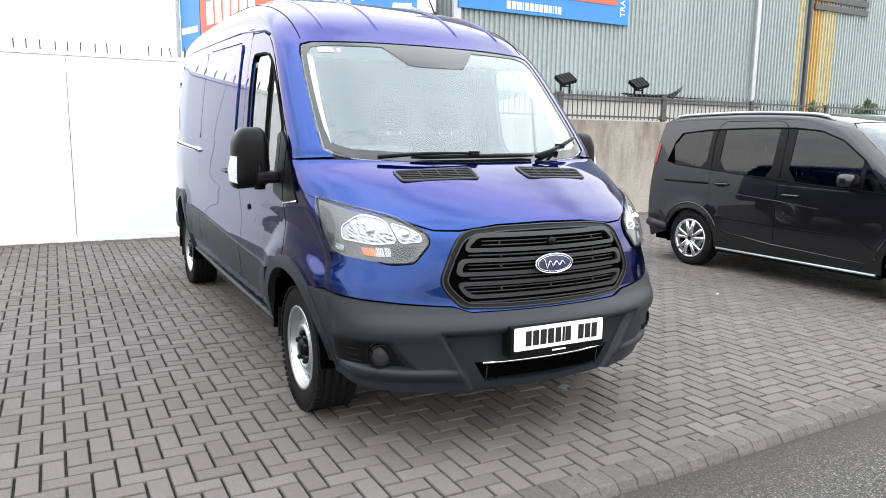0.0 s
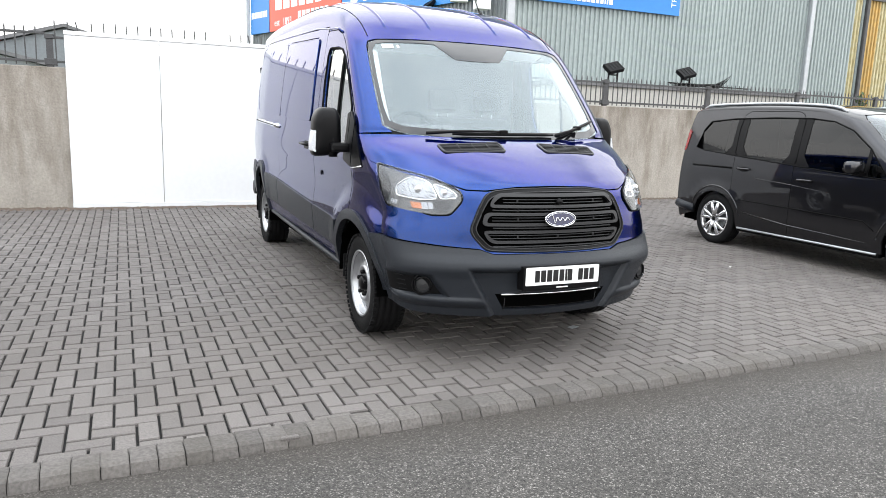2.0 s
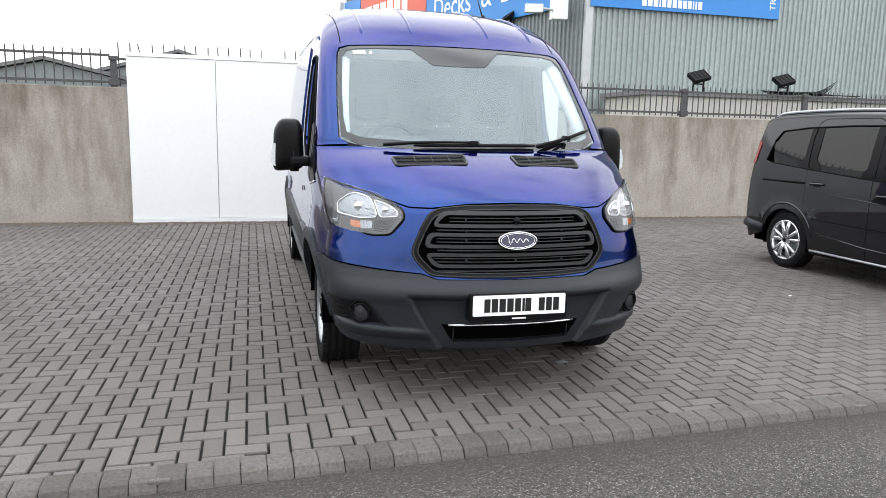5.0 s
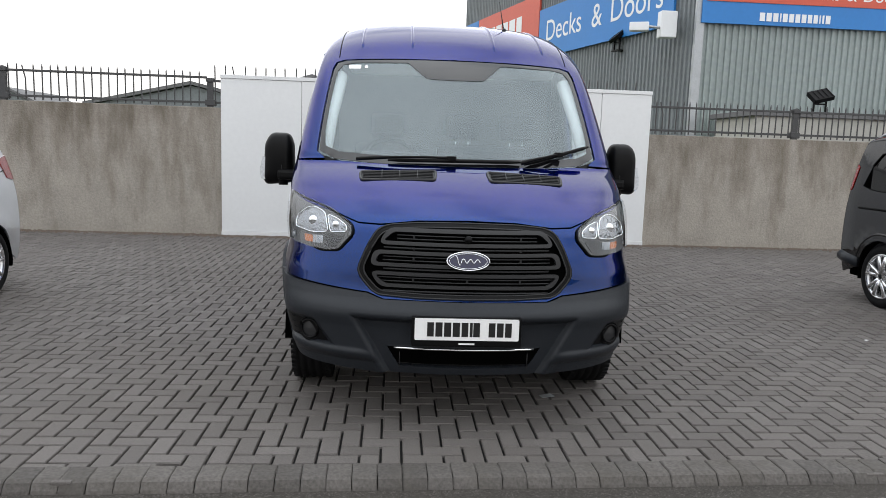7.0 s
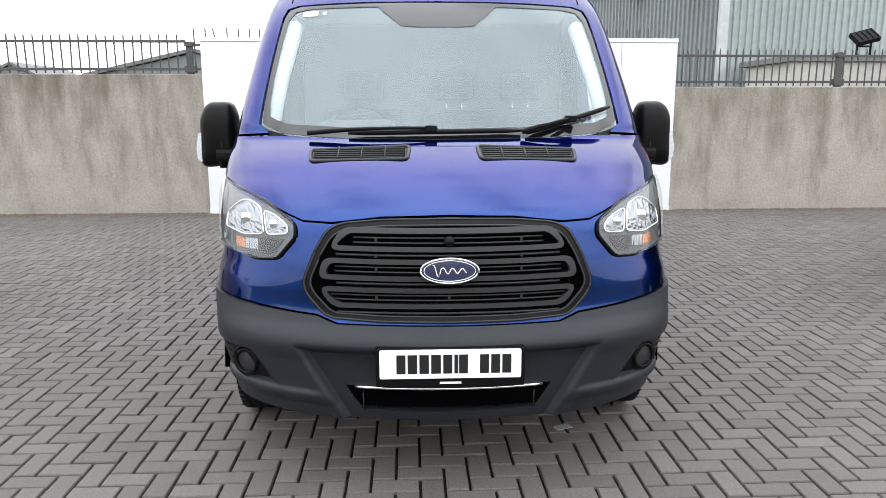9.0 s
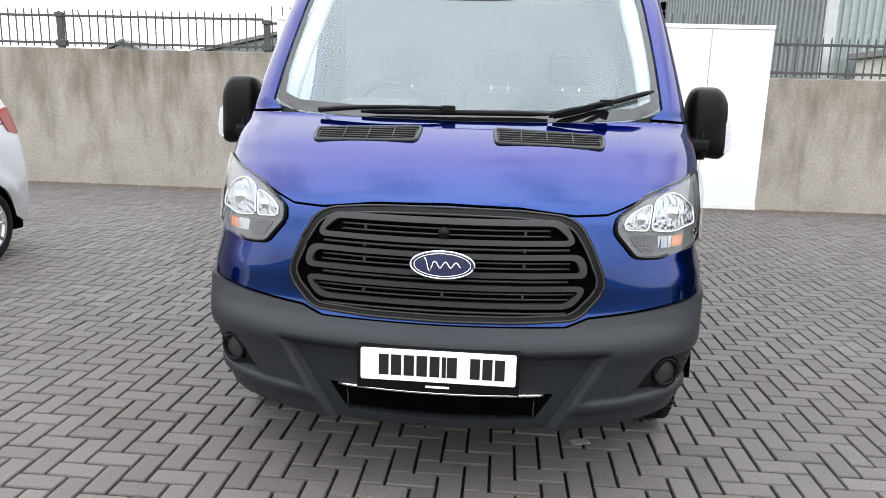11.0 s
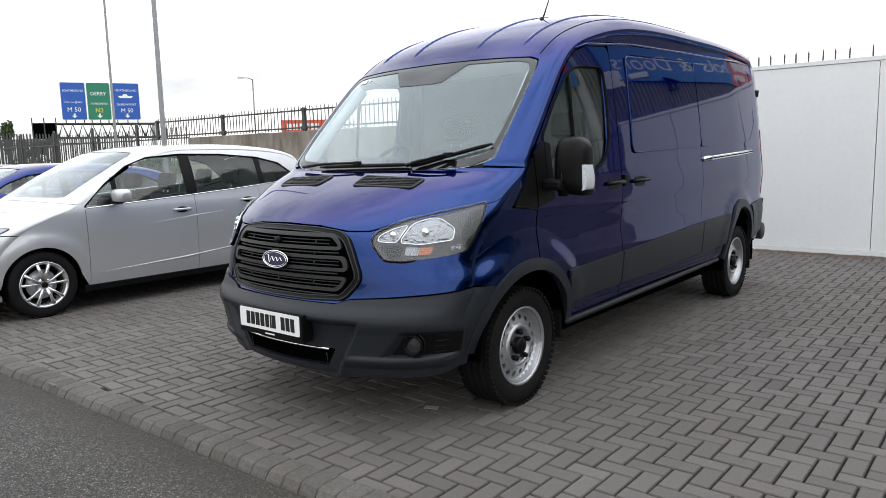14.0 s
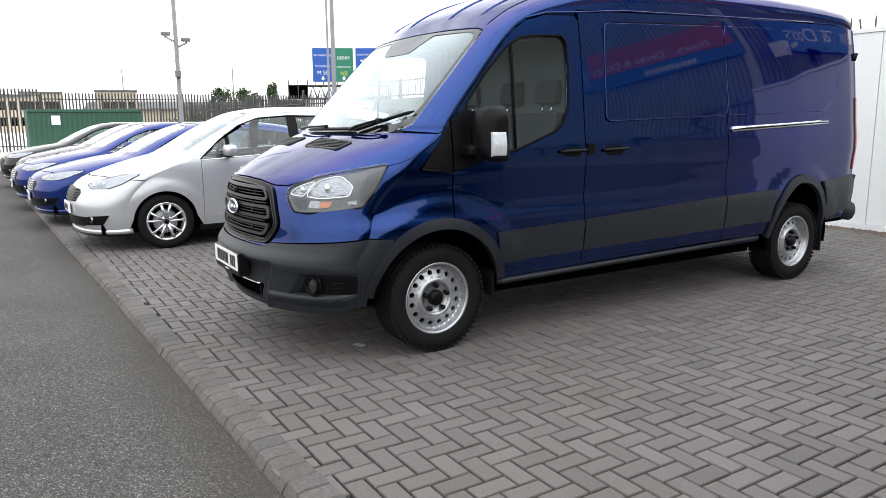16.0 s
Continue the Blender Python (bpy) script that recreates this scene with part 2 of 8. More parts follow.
SEATCLOTH = material("dark_seat_cloth", (0.035, 0.036, 0.04), rough=0.9, var=0.25, scale=15)
DASH = material("dark_dashboard", (0.045, 0.045, 0.048), rough=0.6, var=0.12, scale=12)
ENAMEL = material("blue_enamel", (0.004, 0.008, 0.05), rough=0.18, coat=0.6, var=0.1, scale=60)

PAVER = piece_material("clay_grey_paver", [(0.090, 0.081, 0.077), (0.109, 0.098, 0.093), (0.129, 0.117, 0.111), (0.100, 0.090, 0.085), (0.118, 0.106, 0.101)],
                       rough=0.88, bump=0.9, bscale=150, stain=(0.080, 0.068, 0.060), stain_scale=0.55, stain_amt=0.5)
JOINT = material("joint_sand_and_moss", (0.005, 0.0046, 0.0042), rough=0.95, var=0.5, scale=3, fine=60, bump=0.6, bscale=120)
KERB = piece_material("weathered_kerb", [(0.066, 0.060, 0.056), (0.098, 0.089, 0.083), (0.081, 0.074, 0.069)], rough=0.9, bump=0.9, bscale=70,
                      stain=(0.06, 0.053, 0.043), stain_scale=2.2, stain_amt=0.6)
HOARD = material("white_boarding", (0.74, 0.75, 0.76), rough=0.45, var=0.03, scale=1.1)
FENCE = material("grey_fence_steel", (0.05, 0.05, 0.052), rough=0.55, metal=0.0, var=0.3, scale=6)
MASTGREY = material("weathered_mast_steel", (0.20, 0.205, 0.21), rough=0.6, metal=0.2, var=0.15, scale=3)
GALV = material("galvanised_steel", (0.42, 0.44, 0.46), rough=0.45, metal=0.6, var=0.15, scale=6)
CLAD = material("pale_green_cladding", (0.29, 0.335, 0.33), rough=0.5, var=0.14, scale=0.5, fine=9, streak=0.2)
CLADDARK = material("dark_grey_cladding", (0.17, 0.19, 0.20), rough=0.5, var=0.14, scale=0.6, fine=9, streak=0.2)
RUST = material("rusty_yellow_flashing", (0.40, 0.24, 0.06), rough=0.6, var=0.3, scale=1.6, fine=6, tint=(0.30, 0.22, 0.09), streak=0.15)
SIGNBLUE = material("sign_blue", (0.02, 0.20, 0.55), rough=0.45, var=0.05, scale=1)
SIGNRED = material("sign_red", (0.62, 0.10, 0.06), rough=0.45, var=0.06, scale=1)
SIGNWHITE = material("sign_white", (0.8, 0.82, 0.84), rough=0.45, var=0.03, scale=1)
SIGNYELLOW = material("sign_yellow", (0.75, 0.62, 0.05), rough=0.45, var=0.03, scale=1)
ROADBLUE = material("road_sign_blue", (0.01, 0.09, 0.42), rough=0.4, var=0.04, scale=1)
ROADGREEN = material("road_sign_green", (0.01, 0.19, 0.12), rough=0.4, var=0.04, scale=1)
LEAF = material("leaf_green", (0.05, 0.085, 0.03), rough=0.7, var=0.45, scale=3)
BARK = material("bark", (0.12, 0.09, 0.07), rough=0.9, var=0.3, scale=9, bump=0.6)
ROOFGREY = material("roof_grey", (0.14, 0.14, 0.145), rough=0.8, var=0.2, scale=1)
BEIGE = material("beige_render", (0.5, 0.43, 0.34), rough=0.85, var=0.08, scale=0.4)
YELLOWED = material("yellow_stained_cladding", (0.38, 0.36, 0.24), rough=0.5, var=0.25, scale=1.2, fine=8, tint=(0.33, 0.27, 0.12), streak=0.15)
PALEBLOCK = material("pale_block", (0.44, 0.43, 0.40), rough=0.85, var=0.12, scale=0.8)
CONTGREEN = material("green_container_paint", (0.03, 0.10, 0.065), rough=0.55, var=0.12, scale=2)
GRASS = material("rough_grass", (0.07, 0.09, 0.04), rough=0.95, var=0.4, scale=0.5, fine=8)


def stained_concrete():
    """Poured wall: pale grey, darkened in streaks that run down from the coping, with a damp foot."""
    mat = material("stained_concrete", (0.335, 0.305, 0.268), rough=0.9, var=0.20, scale=2.2, fine=26, bump=0.9, bscale=38)
    n, l = nodes_of(mat)
    b = n["Principled BSDF"]
    src = b.inputs["Base Color"].links[0].from_socket
    tc = n.new("ShaderNodeTexCoord")
    mp = n.new("ShaderNodeMapping")
    mp.inputs["Scale"].default_value = (1.9, 1.9, 0.50)
    st = n.new("ShaderNodeTexNoise")
    st.inputs["Scale"].default_value, st.inputs["Detail"].default_value, st.inputs["Roughness"].default_value = 1.6, 7.0, 0.65
    l.new(tc.outputs["Object"], mp.inputs["Vector"])
    l.new(mp.outputs["Vector"], st.inputs["Vector"])
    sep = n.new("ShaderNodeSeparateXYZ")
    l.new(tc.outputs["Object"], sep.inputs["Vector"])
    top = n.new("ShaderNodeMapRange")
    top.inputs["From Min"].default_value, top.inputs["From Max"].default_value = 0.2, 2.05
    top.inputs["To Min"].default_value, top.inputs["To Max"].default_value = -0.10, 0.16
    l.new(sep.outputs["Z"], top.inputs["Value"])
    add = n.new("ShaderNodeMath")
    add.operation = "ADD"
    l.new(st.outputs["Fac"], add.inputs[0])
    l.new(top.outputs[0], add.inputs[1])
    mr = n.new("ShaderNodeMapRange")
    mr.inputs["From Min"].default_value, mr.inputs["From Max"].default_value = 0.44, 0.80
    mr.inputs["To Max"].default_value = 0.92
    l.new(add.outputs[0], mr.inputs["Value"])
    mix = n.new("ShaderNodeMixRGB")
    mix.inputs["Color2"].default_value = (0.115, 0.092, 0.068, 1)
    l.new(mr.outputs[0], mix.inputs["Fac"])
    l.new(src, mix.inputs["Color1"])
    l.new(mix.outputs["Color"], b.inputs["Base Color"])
    return mat


CONCRETE = stained_concrete()


def asphalt():
    """Worn road surface: pale and dark stone chips in a grey binder, with broad patches."""
    mat = material("worn_asphalt", (0.10, 0.10, 0.104), rough=0.92, bump=1.0, bscale=160)
    n, l = nodes_of(mat)
    b = n["Principled BSDF"]
    geo = n.new("ShaderNodeNewGeometry")
    chips, fine, broad = n.new("ShaderNodeTexVoronoi"), n.new("ShaderNodeTexNoise"), n.new("ShaderNodeTexNoise")
    chips.inputs["Scale"].default_value = 170
    fine.inputs["Scale"].default_value, fine.inputs["Detail"].default_value = 45, 6.0
    broad.inputs["Scale"].default_value, broad.inputs["Detail"].default_value, broad.inputs["Roughness"].default_value = 0.7, 8.0, 0.65
    for t in (chips, fine, broad):
        l.new(geo.outputs["Position"], t.inputs["Vector"])
    sep = n.new("ShaderNodeSeparateColor")
    l.new(chips.outputs["Color"], sep.inputs["Color"])
    ramp = n.new("ShaderNodeValToRGB")
    e = ramp.color_ramp.elements
    e[0].position, e[0].color = 0.0, (0.018, 0.0165, 0.0155, 1)
    e[1].position, e[1].color = 1.0, (0.21, 0.198, 0.184, 1)
    e.new(0.35).color = (0.044, 0.041, 0.038, 1)
    e.new(0.86).color = (0.068, 0.0635, 0.059, 1)
    l.new(sep.outputs[0], ramp.inputs["Fac"])
    for src, lo, hi, f0, f1 in ((fine, 0.6, 1.4, 0.3, 0.7), (broad, 0.72, 1.3, 0.3, 0.7)):
        mr = n.new("ShaderNodeMapRange")
        mr.inputs["From Min"].default_value, mr.inputs["From Max"].default_value = f0, f1
        mr.inputs["To Min"].default_value, mr.inputs["To Max"].default_value = lo, hi
        l.new(src.outputs["Fac"], mr.inputs["Value"])
        mm = n.new("ShaderNodeMixRGB")
        mm.blend_type = "MULTIPLY"
        mm.inputs["Fac"].default_value = 1.0
        l.new(ramp.outputs["Color"] if src is fine else prev.outputs["Color"], mm.inputs["Color1"])
        l.new(mr.outputs[0], mm.inputs["Color2"])
        prev = mm
    # brown silt washed up along the kerb, with a ragged edge
    sp = n.new("ShaderNodeSeparateXYZ")
    l.new(geo.outputs["Position"], sp.inputs["Vector"])
    line, rag, gate = n.new("ShaderNodeMath"), n.new("ShaderNodeMath"), n.new("ShaderNodeMapRange")
    line.operation, line.inputs[1].default_value, line.inputs[2].default_value = "MULTIPLY_ADD", -0.028, 0.475
    l.new(sp.outputs["X"], line.inputs[0])
    add = n.new("ShaderNodeMath")
    add.operation = "ADD"
    l.new(sp.outputs["Y"], add.inputs[0])
    l.new(line.outputs[0], add.inputs[1])
    rag.operation, rag.inputs[1].default_value = "MULTIPLY_ADD", 0.55
    l.new(broad.outputs["Fac"], rag.inputs[0])
    l.new(add.outputs[0], rag.inputs[2])
    gate.inputs["From Min"].default_value, gate.inputs["From Max"].default_value = -0.08, 0.30
    gate.inputs["To Max"].default_value = 0.75
    l.new(rag.outputs[0], gate.inputs["Value"])
    silt = n.new("ShaderNodeMixRGB")
    silt.inputs["Color2"].default_value = (0.034, 0.028, 0.022, 1)
    l.new(gate.outputs[0], silt.inputs["Fac"])
    l.new(prev.outputs["Color"], silt.inputs["Color1"])
    l.new(silt.outputs["Color"], b.inputs["Base Color"])
    return mat


ASPHALT = asphalt()


# ---------------------------------------------------------------- mesh helpers
def mesh_object(name, verts, faces, mat, parent=None, label="", smooth=False, normals=None):
    me = bpy.data.meshes.new(name)
    me.from_pydata([tuple(v) for v in verts], [], faces)
    me.materials.append(mat)
    if smooth or normals is not None:
        me.polygons.foreach_set("use_smooth", [True] * len(me.polygons))
    me.update()
    if normals is not None:
        me.normals_split_custom_set_from_vertices([tuple(n) for n in normals])
    ob = new(name, me)
    if parent:
        ob.parent = parent
    if label:
        ob["label"] = label
    return ob


def part(name, bm, mat, parent, label="", smooth=False):
    me = bpy.data.meshes.new(name)
    bm.to_mesh(me)
    bm.free()
    me.materials.append(mat)
    if smooth:
        me.polygons.foreach_set("use_smooth", [True] * len(me.polygons))
    ob = new(name, me)
    ob.parent = parent
    if label:
        ob["label"] = label
    return ob


def thing(name, at=(0, 0, 0), label="", category="", group="", kind="", turn=0.0):
    ob = new(name)
    ob.empty_display_size = 0.2
    ob.location, ob.rotation_euler = at, (0, 0, radians(turn))
    return tagged(ob, label, category, group, kind)


def add_box(bm, lo, hi, bevel=0.0, m=None):
    lo, hi = Vector(lo), Vector(hi)
    got = bmesh.ops.create_cube(bm, size=1.0)["verts"]
    bmesh.ops.transform(bm, matrix=Matrix.LocRotScale((lo + hi) / 2, None, hi - lo), verts=got)
    if bevel:
        edges = list({e for v in got for e in v.link_edges})
        out = bmesh.ops.bevel(bm, geom=edges, offset=bevel, segments=2, profile=0.6, affect="EDGES")
        got = list({v for f in out["faces"] for v in f.verts} | {v for v in got if v.is_valid})
    if m is not None:
        bmesh.ops.transform(bm, matrix=m, verts=got)
    return got


def box(name, lo, hi, mat, parent=None, bevel=0.004, label="", m=None):
    bm = bmesh.new()
    add_box(bm, lo, hi, bevel, m)
    return part(name, bm, mat, parent, label)


def add_tube(bm, path, r, sides=8, closed=False, flat=1.0, up=None):
    """A swept tube with mitred bends. flat squashes the section along the up direction."""
    pts = [Vector(p) for p in path]
    rings, count = [], len(pts)
    for i, p in enumerate(pts):
        a = pts[i - 1] if (i or closed) else p
        b = pts[(i + 1) % count] if (i < count - 1 or closed) else p
        d = (b - a).normalized()
        ref = Vector(up) if up else (Vector((0, 0, 1)) if abs(d.z) < 0.9 else Vector((1, 0, 0)))
        side = d.cross(ref).normalized()
        top = side.cross(d).normalized()
        rr = r[i] if isinstance(r, (list, tuple)) else r
        rings.append([bm.verts.new(p + rr * (math.cos(t) * side + flat * math.sin(t) * top))
                      for t in [2 * math.pi * (k + 0.5) / sides for k in range(sides)]])
    for i in range(count if closed else count - 1):
        q, w = rings[i], rings[(i + 1) % count]
        for k in range(sides):
            bm.faces.new((q[k], q[(k + 1) % sides], w[(k + 1) % sides], w[k]))
    if not closed:
        bm.faces.new(rings[0][::-1])
        bm.faces.new(rings[-1])
    bmesh.ops.recalc_face_normals(bm, faces=bm.faces[:])


def tube(name, path, r, mat, parent, sides=8, closed=False, flat=1.0, up=None, label="", smooth=True):
    bm = bmesh.new()
    add_tube(bm, path, r, sides, closed, flat, up)
    return part(name, bm, mat, parent, label, smooth)


def add_lathe(bm, profile, axis_at, n=40, axis="x"):
    """Turns a profile of (along, radius) round an axis through axis_at."""
    c = Vector(axis_at)
    rings = []
    for al, r in profile:
        ring = []
        for k in range(n):
            t = 2 * math.pi * k / n
            off = {"x": (al, r * math.cos(t), r * math.sin(t)), "z": (r * math.cos(t), r * math.sin(t), al), "y": (r * math.cos(t), al, r * math.sin(t))}[axis]
            ring.append(bm.verts.new(c + Vector(off)))
        rings.append(ring)
    for a, b in zip(rings, rings[1:]):
        for k in range(n):
            bm.faces.new((a[k], a[(k + 1) % n], b[(k + 1) % n], b[k]))
    return rings


def lathe(name, profile, at, mat, parent, n=40, axis="x", label="", caps=True):
    bm = bmesh.new()
    rings = add_lathe(bm, profile, at, n, axis)
    if caps:
        bm.faces.new(rings[0][::-1])
        bm.faces.new(rings[-1])
    bmesh.ops.recalc_face_normals(bm, faces=bm.faces[:])
    ob = part(name, bm, mat, parent, label, True)
    return ob


def extrude_outline(bm, outline, depth, m):
    """A flat outline (x, y) given thickness along z and placed by m."""
    lo = [bm.verts.new(m @ Vector((x, y, 0))) for x, y in outline]
    hi = [bm.verts.new(m @ Vector((x, y, depth))) for x, y in outline]
    bm.faces.new(lo[::-1])
    bm.faces.new(hi)
    for i in range(len(lo)):
        j = (i + 1) % len(lo)
        bm.faces.new((lo[i], lo[j], hi[j], hi[i]))


def slab(name, outline, depth, m, mat, parent=None, label=""):
    bm = bmesh.new()
    extrude_outline(bm, outline, depth, m)
    bmesh.ops.recalc_face_normals(bm, faces=bm.faces[:])
    return part(name, bm, mat, parent, label)


def lettering(name, words, size, m, mat, parent, align="CENTER"):
    cu = bpy.data.curves.new(name, "FONT")
    cu.body, cu.size, cu.align_x, cu.align_y, cu.extrude = words, size, align, "CENTER", 0.002
    tmp = new(name + "_text", cu)
    me = bpy.data.meshes.new_from_object(tmp.evaluated_get(bpy.context.evaluated_depsgraph_get()))
    bpy.data.objects.remove(tmp)
    me.name = name
    me.materials.clear()
    me.materials.append(mat)
    me.transform(m)
    ob = new(name, me)
    ob.parent = parent
    return ob


# ---------------------------------------------------------------- curved vehicle panels
def pchip(xs, ys, q):
    """Monotone cubic through the stations."""
    xs, ys = np.asarray(xs, float), np.asarray(ys, float)
    h, d = np.diff(xs), np.diff(ys) / np.diff(xs)
    m = np.zeros(len(xs))
    m[0], m[-1] = d[0], d[-1]
    for i in range(1, len(xs) - 1):
        if d[i - 1] * d[i] > 0:
            w1, w2 = 2 * h[i] + h[i - 1], h[i] + 2 * h[i - 1]
            m[i] = (w1 + w2) / (w1 / d[i - 1] + w2 / d[i])
    k = np.clip(np.searchsorted(xs, q) - 1, 0, len(xs) - 2)
    t = (q - xs[k]) / h[k]
    t = np.clip(t, 0, 1)
    return (ys[k] * (1 + 2 * t) * (1 - t) ** 2 + m[k] * h[k] * t * (1 - t) ** 2 + ys[k + 1] * t * t * (3 - 2 * t) + m[k + 1] * h[k] * t * t * (t - 1))


class Shape:
    """One half of a car body: a front-and-top sheet over stations of the centre line, and a side sheet x(y, z)."""

    def __init__(self, stations, profile, taper, flares=()):
        self.flares = flares
        st = np.array(stations, float)
        self.s = np.linspace(st[0, 0], st[-1, 0], 3000)
        self.col = [pchip(st[:, 0], st[:, i], self.s) for i in range(1, 6)]
        self.pz = np.linspace(0, 3, 1500)
        self.px = pchip(*zip(*profile), self.pz)
        self.ty = np.linspace(-1, 7, 3000)
        self.tk = pchip(*zip(*taper), self.ty)

    def width(self, y, z):
        w = np.interp(z, self.pz, self.px) * np.interp(y, self.ty, self.tk)
        # the sides swell out round the wheels
        for hy, hz, r0, r1, amount in self.flares:
            t = np.clip((r1 - np.hypot(np.asarray(y) - hy, np.asarray(z) - hz)) / (r1 - r0), 0, 1)
            w = w + amount * t * t * (3 - 2 * t) * np.clip((np.asarray(z) - 0.45) / 0.15, 0, 1)
        return w

    def front(self, a, s):
        """a: 0 at the middle to 1 at the side; s: the station."""
        py, pz, dy, dz, p = [np.interp(s, self.s, c) for c in self.col]
        u = np.sin(np.clip(a, -1, 1) * math.pi / 2)
        g = 1 - np.clip(1 - np.abs(u) ** p, 0, 1) ** (1 / p)
        w = self.width(py + dy, pz - dz)
        return np.stack([u * w, py + dy * g, pz - dz * g], -1)

    def side(self, y, z):
        return np.stack([self.width(y, z), y, z], -1)

    def edge(self, s):
        return float(np.interp(s, self.s, self.col[0]) + np.interp(s, self.s, self.col[2])), float(np.interp(s, self.s, self.col[1]) - np.interp(s, self.s, self.col[3]))

    def ax(self, x, s):
        """The front sheet's own coordinates of a point x metres from the middle at station s."""
        y, z = self.edge(s)
        return math.asin(max(-1, min(1, x / float(self.width(y, z))))) * 2 / math.pi, s

    def ay(self, y, s):
        """The same for a point that lies y metres back."""
        py, _, dy, _, p = [float(np.interp(s, self.s, c)) for c in self.col]
        g = max(0, min(1, (y - py) / dy))
        return math.asin((1 - (1 - g) ** p) ** (1 / p)) * 2 / math.pi, s

    def edge_line(self, s0, s1, n=24):
        return [self.edge(s0 + (s1 - s0) * i / n) for i in range(n + 1)]

    def line(self, f, x0, s0, x1, s1, n=10):
        return [f(x0 + (x1 - x0) * i / n, s0 + (s1 - s0) * i / n) for i in range(n + 1)]


def cut_outline(outline, du, dv):
    """Splits a flat outline into cells along a regular grid."""
    bm = bmesh.new()
    vs = []
    for p in outline:
        if not vs or (Vector((*p, 0)) - vs[-1].co).length > 1e-5:
            vs.append(bm.verts.new((*p, 0)))
    if (vs[0].co - vs[-1].co).length < 1e-5:
        bm.verts.remove(vs.pop())
    f = bm.faces.new(vs)
    f.normal_update()
    if f.normal.z < 0:
        f.normal_flip()
    xs, ys = [p[0] for p in outline], [p[1] for p in outline]
    for lo, hi, step, axis in ((min(xs), max(xs), du, 0), (min(ys), max(ys), dv, 1)):
        k = math.ceil(lo / step + 0.02)
        while k * step < hi - 0.02 * step:
            co, no = [0, 0, 0], [0, 0, 0]
            co[axis], no[axis] = k * step, 1
            bmesh.ops.bisect_plane(bm, geom=bm.verts[:] + bm.edges[:] + bm.faces[:], dist=1e-6, plane_co=co, plane_no=no)
            k += 1
    bm.verts.index_update()
    pts = np.array([v.co[:2] for v in bm.verts])
    faces = [[v.index for v in f.verts] for f in bm.faces]
    rim = [(l.vert.index, l.link_loop_next.vert.index) for e in bm.edges if len(e.link_loops) == 1 for l in e.link_loops]
    bm.free()
    return pts, faces, rim


class Panels:
    """Gathers patches of one part into one mesh with exact normals."""

    def __init__(self):
        self.v, self.f, self.n = [], [], []

    def add(self, sheet, outline, du=0.05, dv=0.05, off=0.0, rim=0.014, sides=(1, -1)):
        pts, faces, edge = cut_outline(outline, du, dv)
        h = 2e-3
        p, q = pts[:, 0], pts[:, 1]
        pos = sheet(p, q)
        n = np.cross(sheet(p + h, q) - sheet(p - h, q), sheet(p, q + h) - sheet(p, q - h))
        n /= np.linalg.norm(n, axis=1)[:, None] + 1e-12
        pos = pos + n * off
        for s in sides:
            flip = np.array([s, 1, 1])
            base = len(self.v)
            self.v += list(pos * flip)
            self.n += list(n * flip)
            for f in faces:
                self.f.append([base + i for i in (f if s > 0 else f[::-1])])
            if rim:
                for i, j in edge:
                    a, b = pos[i], pos[j]
                    c, d = b - n[j] * rim, a - n[i] * rim
                    m = np.cross(c - b, b - a)
                    m /= np.linalg.norm(m) + 1e-12
                    base = len(self.v)
                    self.v += [a * flip, d * flip, c * flip, b * flip]
                    self.n += [m * flip] * 4
                    quad = [base, base + 1, base + 2, base + 3]
                    self.f.append(quad if s > 0 else quad[::-1])
        return self

    def strip(self, sheet, a_line, b_line, off=0.0, rim=0.0, closed=False, sides=(1,), fine=4):
        """A band between two matched lines on a sheet, with side walls as deep as rim."""
        def refine(line):
            ends = list(zip(line, line[1:] + (line[:1] if closed else [])))[:len(line) if closed else len(line) - 1]
            pts = [(p[0] + (q[0] - p[0]) * k / fine, p[1] + (q[1] - p[1]) * k / fine) for p, q in ends for k in range(fine)]
            return np.array(pts + ([] if closed else [line[-1]]))
        h, rows = 2e-3, []
        for line in (refine(a_line), refine(b_line)):
            p, q = line[:, 0], line[:, 1]
            n = np.cross(sheet(p + h, q) - sheet(p - h, q), sheet(p, q + h) - sheet(p, q - h))
            n /= np.linalg.norm(n, axis=1)[:, None] + 1e-12
            rows.append((sheet(p, q) + n * off, n))
        (a, na), (b, nb) = rows
        count = len(a)
        for s in sides:
            flip = np.array([s, 1, 1])
            for i in range(count if closed else count - 1):
                j = (i + 1) % count
                quads = [((a[i], a[j], b[j], b[i]), (na[i], na[j], nb[j], nb[i]))]
                if rim:
                    for e, n in ((a, na), (b, nb)):
                        wall = (e[i], e[j], e[j] - n[j] * rim, e[i] - n[i] * rim)
                        m = np.cross(wall[1] - wall[0], wall[3] - wall[0])
                        m /= np.linalg.norm(m) + 1e-12
                        quads.append((wall, (m,) * 4))
                for pts, ns in quads:
                    face = np.cross(pts[1] - pts[0], pts[2] - pts[0]) * flip * s
                    base = len(self.v)
                    self.v += [p * flip for p in pts]
                    self.n += [n * flip for n in ns]
                    ids = [base, base + 1, base + 2, base + 3]
                    self.f.append(ids if np.dot(face, ns[0] * flip) > 0 else ids[::-1])
        return self

    def done(self, name, mat, parent, label=""):
        return mesh_object(name, self.v, self.f, mat, parent, label, True, self.n)


